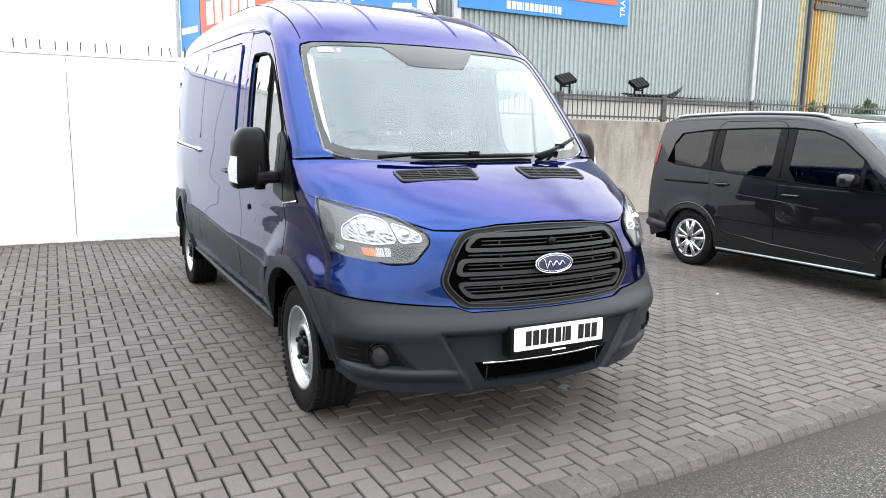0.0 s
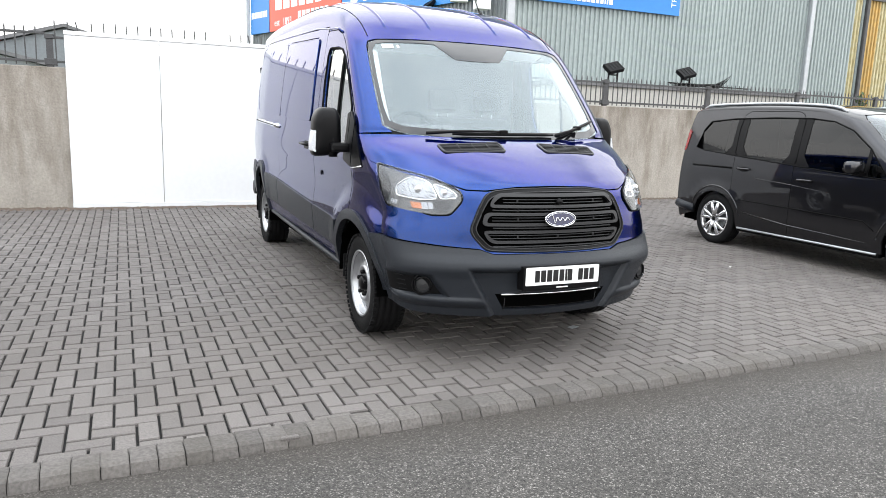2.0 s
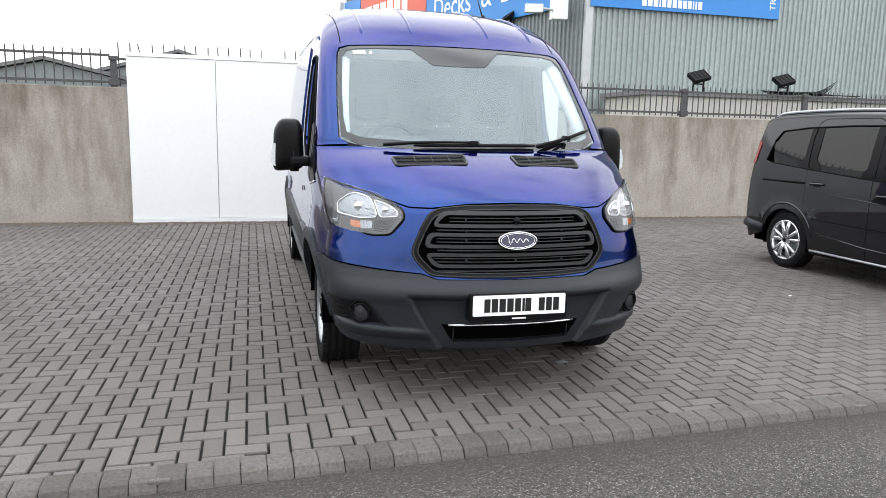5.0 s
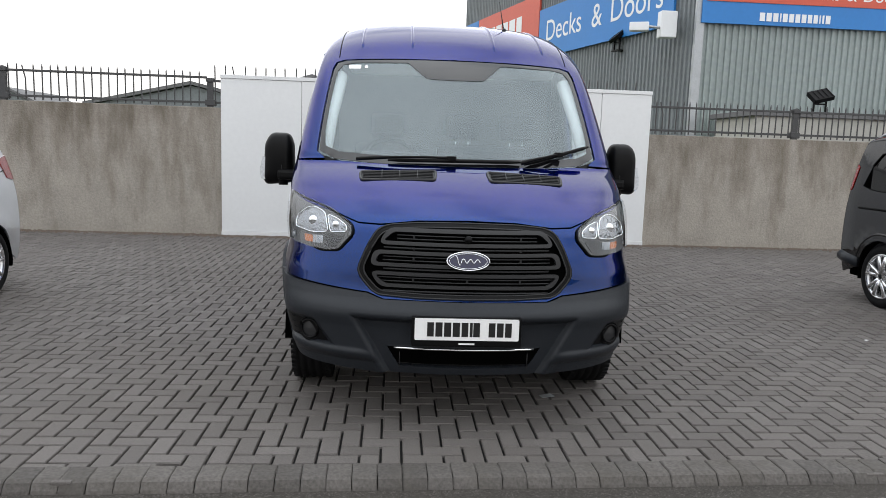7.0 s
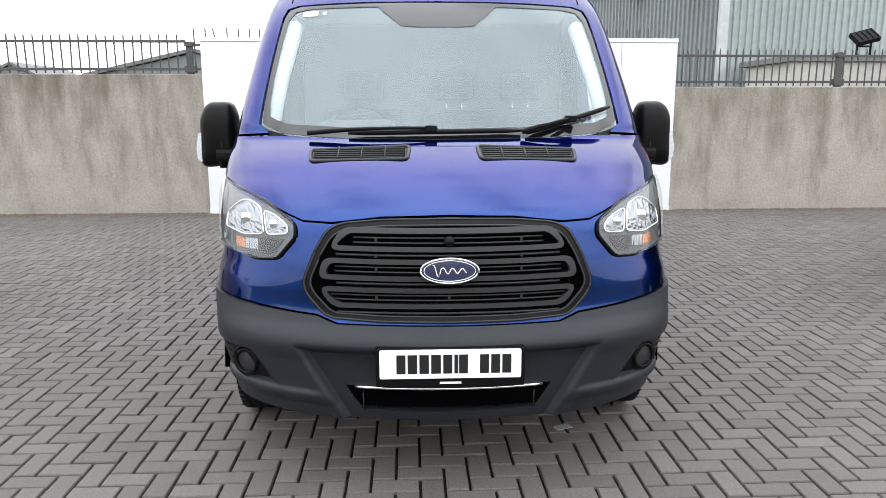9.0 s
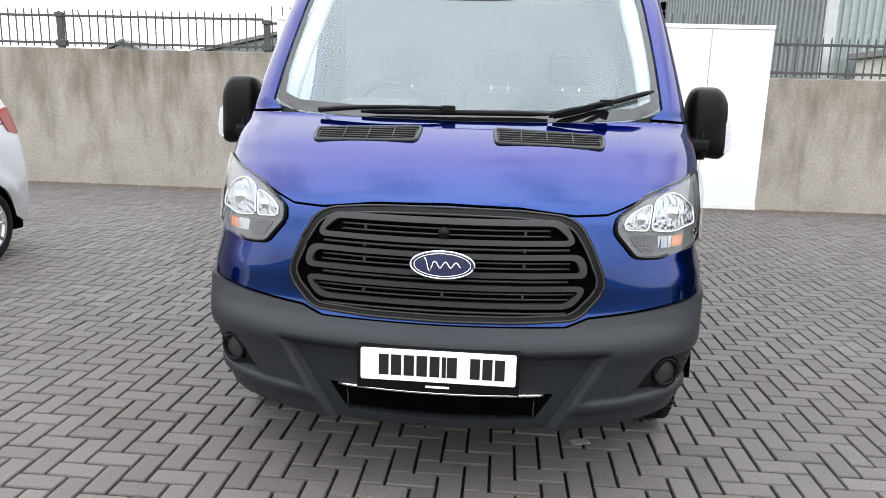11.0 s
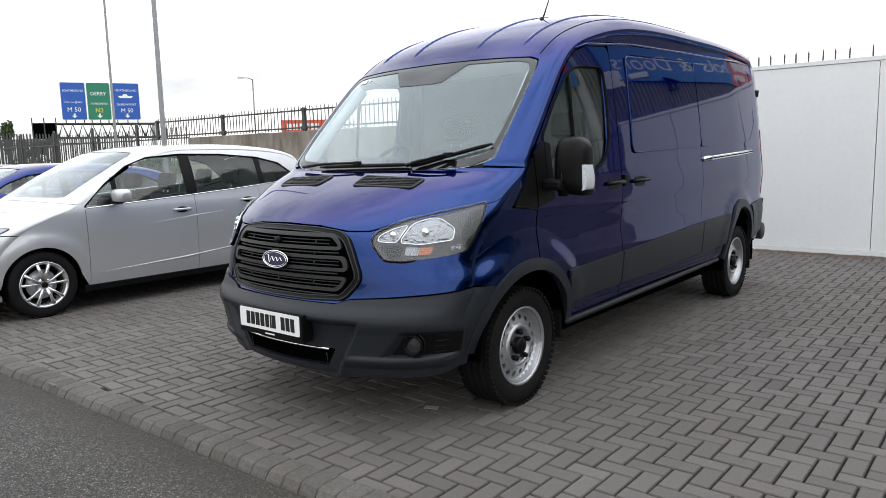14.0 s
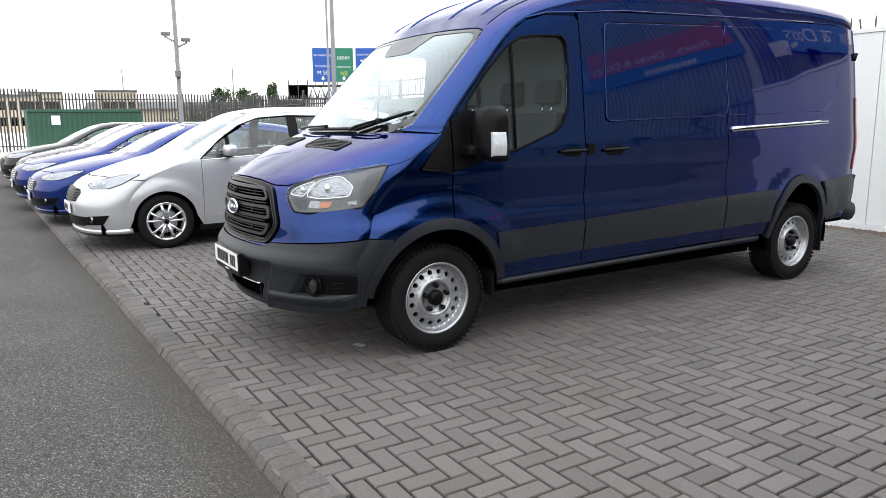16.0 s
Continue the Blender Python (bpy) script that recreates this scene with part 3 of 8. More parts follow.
def facets(name, sheet, outline, du, dv, off, rough, seed, sgn, mat, parent, label=""):
    """A patch broken into small flat mirrors, as inside a lamp."""
    pts, faces, _ = cut_outline(outline, du, dv)
    rnd_ = np.random.default_rng(seed)
    p, q = pts[:, 0], pts[:, 1]
    h = 2e-3
    n = np.cross(sheet(p + h, q) - sheet(p - h, q), sheet(p, q + h) - sheet(p, q - h))
    n /= np.linalg.norm(n, axis=1)[:, None] + 1e-12
    pos = (sheet(p, q) + n * (off + rnd_.uniform(-rough, rough, len(p)))[:, None]) * np.array([sgn, 1, 1])
    return mesh_object(name, pos, [f if sgn > 0 else f[::-1] for f in faces], mat, parent, label)


def arc(cx, cz, rx, rz, t0, t1, n=20):
    return [(cx + rx * math.cos(radians(t0 + (t1 - t0) * i / n)), cz + rz * math.sin(radians(t0 + (t1 - t0) * i / n))) for i in range(n + 1)]


def rounded(points, r, n=5):
    """A polygon with its corners rounded."""
    out, k = [], len(points)
    for i, p in enumerate(points):
        a, b, c = Vector(points[i - 1]), Vector(p), Vector(points[(i + 1) % k])
        u, w = (a - b), (c - b)
        d = min(r, u.length * 0.45, w.length * 0.45)
        s, e = b + u.normalized() * d, b + w.normalized() * d
        for j in range(n + 1):
            t = j / n
            out.append(tuple((1 - t) ** 2 * s + 2 * t * (1 - t) * b + t * t * e))
    return out


# ---------------------------------------------------------------- ground
KERB_SLOPE, KERB_Y = 0.028, -0.315


def kerb_y(x):
    return KERB_Y + KERB_SLOPE * x


WALL_Y = 8.25
far = 900.0
mesh_object("road", [(-far, -far, -0.045), (far, -far, -0.045), (far, kerb_y(60) + 0.05, -0.045), (60, kerb_y(60) + 0.05, -0.045), (-60, kerb_y(-60) + 0.05, -0.045), (-far, kerb_y(-60) + 0.05, -0.045)],
            [(0, 1, 2, 3, 4, 5)], ASPHALT)
tagged(bpy.data.objects["road"], "worn grey asphalt road beside the paved forecourt", "road", kind="structure")
ground = mesh_object("ground", [(-far, WALL_Y + 0.1, -0.3), (far, WALL_Y + 0.1, -0.3), (far, far, -0.3), (-far, far, -0.3)], [(0, 1, 2, 3)], GRASS)
tagged(ground, "rough ground behind the boundary wall", "ground", kind="structure")
X0, X1 = -30.0, 16.0
pavement = mesh_object("pavement", [(X0, kerb_y(X0) - 0.02, -0.017), (X1, kerb_y(X1) - 0.02, -0.017), (X1, WALL_Y + 0.1, -0.017), (X0, WALL_Y + 0.1, -0.017)], [(0, 1, 2, 3)], JOINT)
tagged(pavement, "forecourt of grey block paving laid in herringbone", "pavement", kind="structure")

# ---------------------------------------------------------------- boundary wall
wall = thing("wall_north", (0, WALL_Y, 0), "stained grey concrete boundary wall behind the forecourt", "wall", kind="structure")


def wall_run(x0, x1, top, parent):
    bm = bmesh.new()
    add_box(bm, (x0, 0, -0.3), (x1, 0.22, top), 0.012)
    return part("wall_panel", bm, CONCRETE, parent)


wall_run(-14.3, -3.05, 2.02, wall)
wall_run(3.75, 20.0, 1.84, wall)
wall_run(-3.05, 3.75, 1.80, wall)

# white boarding over the gateway
hoard = thing("hoarding", (0, WALL_Y - 0.06, 0), "tall white panelled hoarding fixed across the wall", "hoarding")
PANEL_EDGES = [-3.11, -1.85, -0.15, 1.62, 2.98, 3.81]
for a, b in zip(PANEL_EDGES, PANEL_EDGES[1:]):
    box("panel", (a + 0.004, 0, 0.07), (b - 0.004, 0.05, 2.47), HOARD, hoard, 0.003)
box("bottom_rail", (-3.11, -0.02, 0.0), (3.81, 0.05, 0.066), HOARD, hoard, 0.004)
box("top_rail", (-3.11, -0.012, 2.474), (3.81, 0.05, 2.53), HOARD, hoard, 0.004)


def fence_bay(width, z0, height, gap, at, rail=0.8):
    """A bay of railings: post, two rails and pointed flat bars."""
    bay = thing("fence_panel", at, "grey steel railings with pointed bars on the wall", "fence", "railings along the wall")
    top = height * (rail + 0.2) - (0.03 if rail > 0.7 else 0.1)
    slab("post", [(-0.045, 0), (0.045, 0), (0.045, top - 0.04), (0.03, top - 0.012), (0, top), (-0.03, top - 0.012), (-0.045, top - 0.04)], 0.06,
         Matrix.Translation((0, 0.03, 0)) @ Matrix.Rotation(radians(90), 4, "X"), FENCE, bay)
    box("bracket", (-0.075, -0.045, 0.03), (0.085, 0.045, 0.12), FENCE, bay, 0.006)
    box("bracket", (-0.06, -0.05, height * rail), (0.06, 0.05, height * rail + 0.06), FENCE, bay, 0.004)
    for z in (0.06, height * rail):
        box("rail", (0.02, -0.02, z), (width - 0.02, 0.02, z + 0.035), FENCE, bay, 0.003)
    n = int(width / gap)
    rnd = random.Random(3)
    first = None
    h0, h1 = height * 0.62, height - 0.01
    bm = bmesh.new()
    extrude_outline(bm, [(-0.009, 0.02), (0.009, 0.02), (0.009, h0), (-0.042, h1), (-0.058, h1 - 0.005), (-0.009, h0)], 0.012, Matrix.Rotation(radians(90), 4, "X"))
    bmesh.ops.recalc_face_normals(bm, faces=bm.faces[:])
    bent = part("bar", bm, FENCE, bay, "railing bar with a bent tip")
    bent.location = (0.08 + (width - 0.1) * 2 / n, 0.006, 0)
    for i in range(n):
        if i == 2:
            continue
        x = 0.08 + (width - 0.1) * i / n
        if first is None:
            bm = bmesh.new()
            extrude_outline(bm, [(-0.009, 0.02), (0.009, 0.02), (0.009, height - 0.03), (0, height + 0.015), (-0.009, height - 0.03)], 0.012,
                            Matrix.Rotation(radians(90), 4, "X"))
            bmesh.ops.recalc_face_normals(bm, faces=bm.faces[:])
            first = part("bar", bm, FENCE, bay)
            ob = first
        else:
            ob = new("bar", first.data)
            ob.parent = bay
        ob.location, ob.rotation_euler = (x, 0.006, 0), (0, radians(rnd.uniform(-1.2, 1.2)), 0)
    return bay


bay_l = fence_bay(3.12, 2.02, 0.56, 0.128, (-6.45, WALL_Y + 0.08, 2.02))
for i in range(1, 4):
    copy_thing(bay_l, pose(-6.45 - 3.16 * i, WALL_Y + 0.08, 2.02))
bay_f = fence_bay(2.75, 0.0, 2.62, 0.135, (-14.4, WALL_Y + 0.08, 0.0), 0.88)
tagged(bay_f, "tall grey steel railings with pointed bars standing on the ground", "fence", "tall railings past the wall")
bay_f.location = (-17.1, WALL_Y + 0.08, -0.3)
for i in range(1, 8):
    copy_thing(bay_f, pose(-17.1 - 2.8 * i, WALL_Y + 0.08, -0.3))
bay_m = fence_bay(2.3, 2.02, 0.66, 0.155, (-3.3, WALL_Y + 0.08, 2.02), 0.6)
for i in range(1, 3):
    copy_thing(bay_m, pose(-3.2 + 2.32 * i, WALL_Y + 0.08, 2.02))
bay_r = fence_bay(2.62, 1.84, 0.55, 0.118, (3.75, WALL_Y + 0.08, 1.84))
for i in range(1, 6):
    copy_thing(bay_r, pose(3.7 + 2.64 * i, WALL_Y + 0.08, 1.84))

# ---------------------------------------------------------------- warehouse beyond the wall
CORNER, BACK = Vector((5.9, 11.6, 0)), Vector((2.3, 25.2, 0))
store = thing("warehouse", tuple(CORNER), "large metal-clad warehouse with pale green ribbed cladding", "warehouse")


def ribbed(name, a, b, z0, z1, mat, parent, pitch=0.2, depth=0.035):
    """Trapezoid-ribbed sheeting from a to b, in the store's own place."""
    a, b = Vector(a) - CORNER, Vector(b) - CORNER
    d = (b - a)
    length = d.length
    d.normalize()
    out = Vector((d.y, -d.x, 0))
    pts, x = [], 0.0
    while x < length:
        for dx, o in ((0, 0), (0.45, 0), (0.55, 1), (0.9, 1)):
            pts.append((min(length, x + dx * pitch), o * depth))
        x += pitch
    pts.append((length, 0))
    verts = [a + d * p + out * o + Vector((0, 0, z)) for z in (z0, z1) for p, o in pts]
    n = len(pts)
    return mesh_object(name, verts, [(i, i + 1, n + i + 1, n + i) for i in range(n - 1)], mat, parent)


def on_face(a, b, along, out, z):
    """A point on the face from a to b, with the pose whose x runs along it and whose z points out of it."""
    a, b = Vector(a), Vector(b)
    d = (b - a).normalized()
    o = Vector((d.y, -d.x, 0))
    p = a + d * along + o * out - CORNER
    m = Matrix((d, Vector((0, 0, 1)), o)).transposed().to_4x4()
    m.translation = (p.x, p.y, z)
    return m


EAST = Vector((34, 11.6, 0))
ribbed("wall_cladding", CORNER, EAST, -0.3, 9.0, CLAD, store, 0.135, 0.04)
ribbed("side_cladding", BACK, CORNER, -0.3, 7.6, CLADDARK, store, 0.15)
box("corner_trim", (-0.08, -0.08, -0.3), (0.10, 0.02, 9.0), GALV, store, 0.004)
box("drainpipe", (9.55, -0.17, -0.3), (9.70, -0.04, 9.0), GALV, store, 0.03)
box("downpipe", (11.86, -0.14, -0.3), (11.98, -0.045, 9.0), FENCE, store, 0.03)
for a, b, mat, name in ((11.475, 11.745, YELLOWED, "stained_sheet"), (12.015, 12.555, RUST, "rusty_sheet"), (12.555, 13.23, YELLOWED, "stained_sheet")):
    ribbed(name, CORNER + Vector((a, -0.005, 0)), CORNER + Vector((b, -0.005, 0)), -0.3, 9.0, mat, store, 0.135, 0.04)
for k in range(4):
    slab("louvre", [(0, 0), (2.6, 0), (2.6, 0.16), (0, 0.16)], 0.05, on_face(CORNER, EAST, 12.1, 0.06, 5.35 + 0.26 * k), FENCE, store)
roof_pts = [BACK - CORNER, Vector((0, 0, 0)), EAST - CORNER, Vector((34, 40, 0)) - CORNER]
mesh_object("roof", [p + Vector((0, 0, z)) for z in (7.55, 7.7) for p in roof_pts], [(3, 2, 1, 0), (4, 5, 6, 7), (0, 1, 5, 4), (1, 2, 6, 5), (2, 3, 7, 6), (3, 0, 4, 7)], ROOFGREY, store)
end_m = BACK - CORNER
box("gutter_pipe", (end_m.x - 0.25, end_m.y - 0.1, -0.3), (end_m.x - 0.1, end_m.y + 0.05, 6.3), GALV, store, 0.03)
# shutter opening in the side wall
for k in range(7):
    slab("shutter_slat", [(0, 0), (2.6, 0), (2.6, 0.2), (0, 0.2)], 0.04, on_face(BACK, CORNER, 5.2, 0.05, 2.4 + 0.24 * k), VOID, store)

# fascia boards with their writing as plain bars
front_sign = thing("fascia_sign", (0, 0, 0), "blue fascia sign with an orange panel and white writing", "sign")
front_sign.location = CORNER
slab("board", [(0, 0), (4.85, 0), (4.85, 1.35), (0, 1.35)], 0.06, on_face(CORNER, EAST, 0.02, 0.06, 4.28), SIGNBLUE, front_sign)
slab("orange_panel", [(0, 0), (4.4, 0), (4.4, 0.95), (0, 0.95)], 0.012, on_face(CORNER, EAST, 0.1, 0.122, 4.72), SIGNRED, front_sign)


def bars(parent, m, widths, height, gap, mat, name="letter_bar"):
    """A line of writing that is not spelt out: one plain bar a character."""
    x = 0.0
    for w in widths:
        if w > 0:
            slab(name, [(x, 0), (x + w, 0), (x + w, height), (x, height)], 0.006, m, mat, parent)
            x += w + gap
        else:
            x -= w


bars(front_sign, on_face(CORNER, EAST, 1.25, 0.124, 4.36), [0.11, 0.11, 0.11, 0.03, 0.10, 0.10, 0.10, 0.10, 0.09, 0.09, 0.03, 0.04, 0.10], 0.17, 0.035, SIGNWHITE)
for word, along in (("Floors,", 0.95), ("Decks", 2.28), ("&", 3.33), ("Doors", 3.68)):
    lettering("sign_word", word, 0.36, on_face(CORNER, EAST, along - 0.25, 0.136, 4.95), SIGNWHITE, front_sign, "LEFT")
lettering("sign_word", "TRADE", 0.22, on_face(CORNER, EAST, 4.68, 0.124, 4.46) @ Matrix.Rotation(radians(90), 4, "Z"), SIGNWHITE, front_sign, "LEFT")
side_sign = thing("wall_sign", tuple(CORNER), "long blue and red advertising boards on the dark cladding", "sign")
slab("blue_board", [(0, 0), (1.55, 0), (1.55, 1.9), (0, 1.9)], 0.06, on_face(BACK, CORNER, 0.1, 0.06, 4.35), SIGNBLUE, side_sign)
slab("red_board", [(0, 0), (5.0, 0), (5.0, 1.9), (0, 1.9)], 0.06, on_face(BACK, CORNER, 1.7, 0.06, 4.35), SIGNRED, side_sign)
slab("blue_board", [(0, 0), (6.6, 0), (6.6, 1.4), (0, 1.4)], 0.06, on_face(BACK, CORNER, 6.75, 0.06, 4.35), SIGNBLUE, side_sign)
bars(side_sign, on_face(BACK, CORNER, 2.2, 0.125, 5.05), [0.5, 0.45, 0.45, 0.42, 0.45, 0.4], 0.75, 0.12, SIGNWHITE)
bars(side_sign, on_face(BACK, CORNER, 3.9, 0.125, 4.6), [0.22] * 7, 0.28, 0.08, SIGNWHITE)
bars(side_sign, on_face(BACK, CORNER, 0.2, 0.125, 4.9), [0.1] * 10, 0.22, 0.035, SIGNWHITE)
for word, along, z, size in (("Decks", 7.2, 5.05, 0.85), ("&", 9.85, 5.05, 0.85), ("Doors", 10.75, 5.05, 0.85), ("est", 2.1, 4.62, 0.34), ("1893", 2.75, 4.62, 0.34)):
    lettering("sign_word", word, size, on_face(BACK, CORNER, along, 0.125, z), SIGNWHITE, side_sign, "LEFT")


def floodlight(at, turn):
    lamp = thing("floodlight", at, "black floodlight on a bracket above the fence", "floodlight", "floodlights on the warehouse", turn=turn)
    m = Matrix.Translation((0, 0, 0.34)) @ Matrix.Rotation(radians(-14), 4, "Y") @ Matrix.Rotation(radians(38), 4, "X")
    box("housing", (-0.20, -0.15, -0.045), (0.20, 0.15, 0.045), TRIM, lamp, 0.015, m=m)
    box("lens", (-0.17, -0.12, -0.057), (0.17, 0.12, -0.047), CLEAR, lamp, 0.002, m=m)
    for x in (-0.12, 0.12):
        box("bracket", (x - 0.012, -0.02, 0.0), (x + 0.012, 0.02, 0.34), TRIM, lamp, 0.003)
    box("crossbar", (-0.13, -0.018, 0.17), (0.13, 0.018, 0.20), TRIM, lamp, 0.003)
    box("base", (-0.18, -0.05, -0.02), (0.18, 0.05, 0.01), TRIM, lamp, 0.003)
    for k in range(5):
        box("fin", (-0.2 + 0.09 * k, -0.12, 0.052), (-0.185 + 0.09 * k, 0.12, 0.060), TRIM, lamp, 0.002, m=m)
    return lamp


ledge = thing("outbuilding", (5.9, 9.6, 0), "low block outbuilding with a felt roof edge behind the fence", "outbuilding")
box("block_wall", (0.4, 0, -0.3), (7.5, 1.7, 2.30), PALEBLOCK, ledge, 0.01)
box("roof_edge", (0.3, -0.06, 2.30), (7.6, 1.8, 2.40), ROOFGREY, ledge, 0.01)
floodlight((7.75, 10.0, 2.40), 0)
floodlight((9.85, 10.0, 2.40), 0)
wall_lamp = floodlight((5.02, 14.3, 4.05), -75)
tagged(wall_lamp, "black floodlight fixed to the dark ribbed wall", "floodlight")
box("wall_arm", (-0.04, 0.0, -0.02), (0.04, 0.16, 0.03), TRIM, wall_lamp, 0.004)


# ---------------------------------------------------------------- wheels
def tyre_profile(r, w, rim):
    """(along, radius) from the inner bead to the outer bead."""
    h = w / 2
    return [(-h * 0.82, rim), (-h * 0.98, rim + (r - rim) * 0.3), (-h, rim + (r - rim) * 0.55), (-h * 0.93, r - 0.022), (-h * 0.80, r - 0.006)] + \
        [p for k in range(4) for p in ((h * (-0.62 + 0.4 * k) - 0.012, r), (h * (-0.62 + 0.4 * k) - 0.005, r - 0.009), (h * (-0.62 + 0.4 * k) + 0.005, r - 0.009), (h * (-0.62 + 0.4 * k) + 0.012, r))] + \
        [(h * 0.80, r - 0.006), (h * 0.93, r - 0.022), (h, rim + (r - rim) * 0.55), (h * 0.98, rim + (r - rim) * 0.3), (h * 0.82, rim)]


def tyre(parent, name, at, r, w, rim):
    ob = lathe(name, tyre_profile(r, w, rim), at, RUBBER, parent, 64, caps=False)
    return ob


def tread_blocks(parent, at, r, w, out):
    """Cross cuts of the shoulders, as a ring of small lugs."""
    bm = bmesh.new()
    n = 60
    for k in range(n):
        t = 2 * math.pi * k / n
        m = Matrix.Translation(at) @ Matrix.Rotation(t, 4, "X")
        for s in (-1, 1):
            add_box(bm, (s * w * 0.43 - 0.016, -0.011, r - 0.017), (s * w * 0.43 + 0.016, 0.011, r - 0.0015), 0, m)
    ob = part("tread", bm, RUBBER, parent)
    return tagged(ob, kind="stuff")


def steel_wheel(vehicle, at, out, r=0.345, w=0.225):
    """A van's steel wheel: tyre, pierced rim, hub cap and nuts. out: +1 when its face looks along +x."""
    hub = lathe("wheel", [(-0.10 * out, 0.19), (0.005 * out, 0.19), (0.012 * out, 0.10)], at, VOID, vehicle, 24)
    x, y, z = at
    ty = tyre(hub, "tyre", at, r, w, 0.212)
    tread_blocks(ty, Vector(at), r, w, out)
    face = out * w * 0.5
    prof = [(face * 0.80, 0.226), (face * 0.92, 0.232), (face * 0.95, 0.222), (face * 0.80, 0.212), (face * 0.62, 0.206), (face * 0.45, 0.198)]
    bm = bmesh.new()
    add_lathe(bm, prof, at, 64)
    # pierced disc: one sector a hole
    holes, k_pts, ri, ro = 16, 16, 0.130, 0.198
    xi, xo, walls = face * 0.66, face * 0.45, []
    for k in range(holes):
        t0, t1 = 2 * math.pi * k / holes, 2 * math.pi * (k + 1) / holes
        tm, rm = (t0 + t1) / 2, 0.166
        outer, inner = [], []
        for j in range(k_pts):
            a = 2 * math.pi * j / k_pts
            ca, sa = math.cos(a), math.sin(a)
            sc = 1 / max(abs(ca), abs(sa))
            rr, tt = (ri + ro) / 2 + (ro - ri) / 2 * ca * sc, tm + (t1 - t0) / 2 * sa * sc
            fx = xi + (xo - xi) * (rr - ri) / (ro - ri)
            outer.append(bm.verts.new((x + fx, y + rr * math.cos(tt), z + rr * math.sin(tt))))
            rr, tt = rm + 0.0155 * ca, tm + 0.0165 * sa / rm
            fx = xi + (xo - xi) * (rr - ri) / (ro - ri)
            inner.append(bm.verts.new((x + fx, y + rr * math.cos(tt), z + rr * math.sin(tt))))
        walls.append([(v.co.copy(), v.co - Vector((out * 0.02, 0, 0))) for v in inner])
        for j in range(k_pts):
            i = (j + 1) % k_pts
            bm.faces.new((outer[j], outer[i], inner[i], inner[j]))
    add_lathe(bm, [(xi, 0.130), (face * 0.74, 0.122), (face * 0.765, 0.115), (face * 0.75, 0.106), (face * 0.64, 0.096), (face * 0.56, 0.090), (face * 0.55, 0.05)], at, 48)
    bmesh.ops.remove_doubles(bm, verts=bm.verts[:], dist=0.0004)
    bmesh.ops.recalc_face_normals(bm, faces=bm.faces[:])
    for wall_ in walls:
        pairs_ = [(bm.verts.new(a), bm.verts.new(b)) for a, b in wall_]
        for (a, b), (c, d) in zip(pairs_, pairs_[1:] + pairs_[:1]):
            bm.faces.new((a, c, d, b))
    rim = part("rim", bm, STEEL, hub, "", False)
    rim.data.polygons.foreach_set("use_smooth", [True] * len(rim.data.polygons))
    lathe("hub_cap", [(face * 0.5, 0.052), (face * 0.80, 0.050), (face * 0.90, 0.040), (face * 0.92, 0.012)], at, TRIM, hub, 24, label="black hub cap")
    for k in range(5):
        t = 2 * math.pi * (k + 0.25) / 5
        lathe("wheel_nut", [(face * 0.55, 0.016), (face * 0.86, 0.015), (face * 0.90, 0.010)], (x, y + 0.080 * math.cos(t), z + 0.080 * math.sin(t)), TRIM, hub, 8, label="black wheel nut")
    return hub


def alloy_wheel(vehicle, at, out, r=0.315, w=0.20, rim=0.205, pairs=5, split=0.16, spoke=1.0):
    """A cast wheel with spokes in pairs."""
    hub = lathe("wheel", [(-0.08 * out, 0.17), (0.0, 0.17), (0.005 * out, 0.12)], at, VOID, vehicle, 24)
    x, y, z = at
    tyre(hub, "tyre", at, r, w, rim + 0.004)
    face = out * w * 0.5
    bm = bmesh.new()
    add_lathe(bm, [(face * 0.72, rim + 0.012), (face * 0.95, rim + 0.012), (face * 0.97, rim), (face * 0.8, rim - 0.016), (face * 0.2, rim - 0.024), (-face * 0.6, rim - 0.02)], at, 56)
    for k in range(pairs):
        for s in (-1, 1):
            t = 2 * math.pi * k / pairs + 0.3
            a0, a1 = t + s * 0.14, t + s * split * 1.6
            p0 = Vector((x + face * 0.80, y + 0.040 * math.cos(a0), z + 0.040 * math.sin(a0)))
            p1 = Vector((x + face * 0.86, y + (rim - 0.006) * math.cos(a1), z + (rim - 0.006) * math.sin(a1)))
            add_tube(bm, [p0, (p0 + p1) / 2 + Vector((face * 0.06, 0, 0)), p1], [0.021 * spoke, 0.017 * spoke, 0.019 * spoke], 6, flat=0.8)
    add_lathe(bm, [(face * 0.5, 0.070), (face * 0.86, 0.066), (face * 0.92, 0.045), (face * 0.90, 0.030)], at, 30)
    bmesh.ops.recalc_face_normals(bm, faces=bm.faces[:])
    part("rim", bm, ALLOY, hub, "", True)
    lathe("hub_cap", [(face * 0.8, 0.03), (face * 0.95, 0.028), (face * 0.97, 0.01)], at, TRIM, hub, 20)
    for k in range(5):
        t = 2 * math.pi * (k + 0.5) / 5
        lathe("wheel_nut", [(face * 0.8, 0.010), (face * 0.92, 0.008)], (x, y + 0.052 * math.cos(t), z + 0.052 * math.sin(t)), TRIM, hub, 6)
    lathe("brake_disc", [(face * 0.1, 0.14), (face * 0.15, 0.14), (face * 0.16, 0.06)], at, GALV, hub, 30)
    return hub


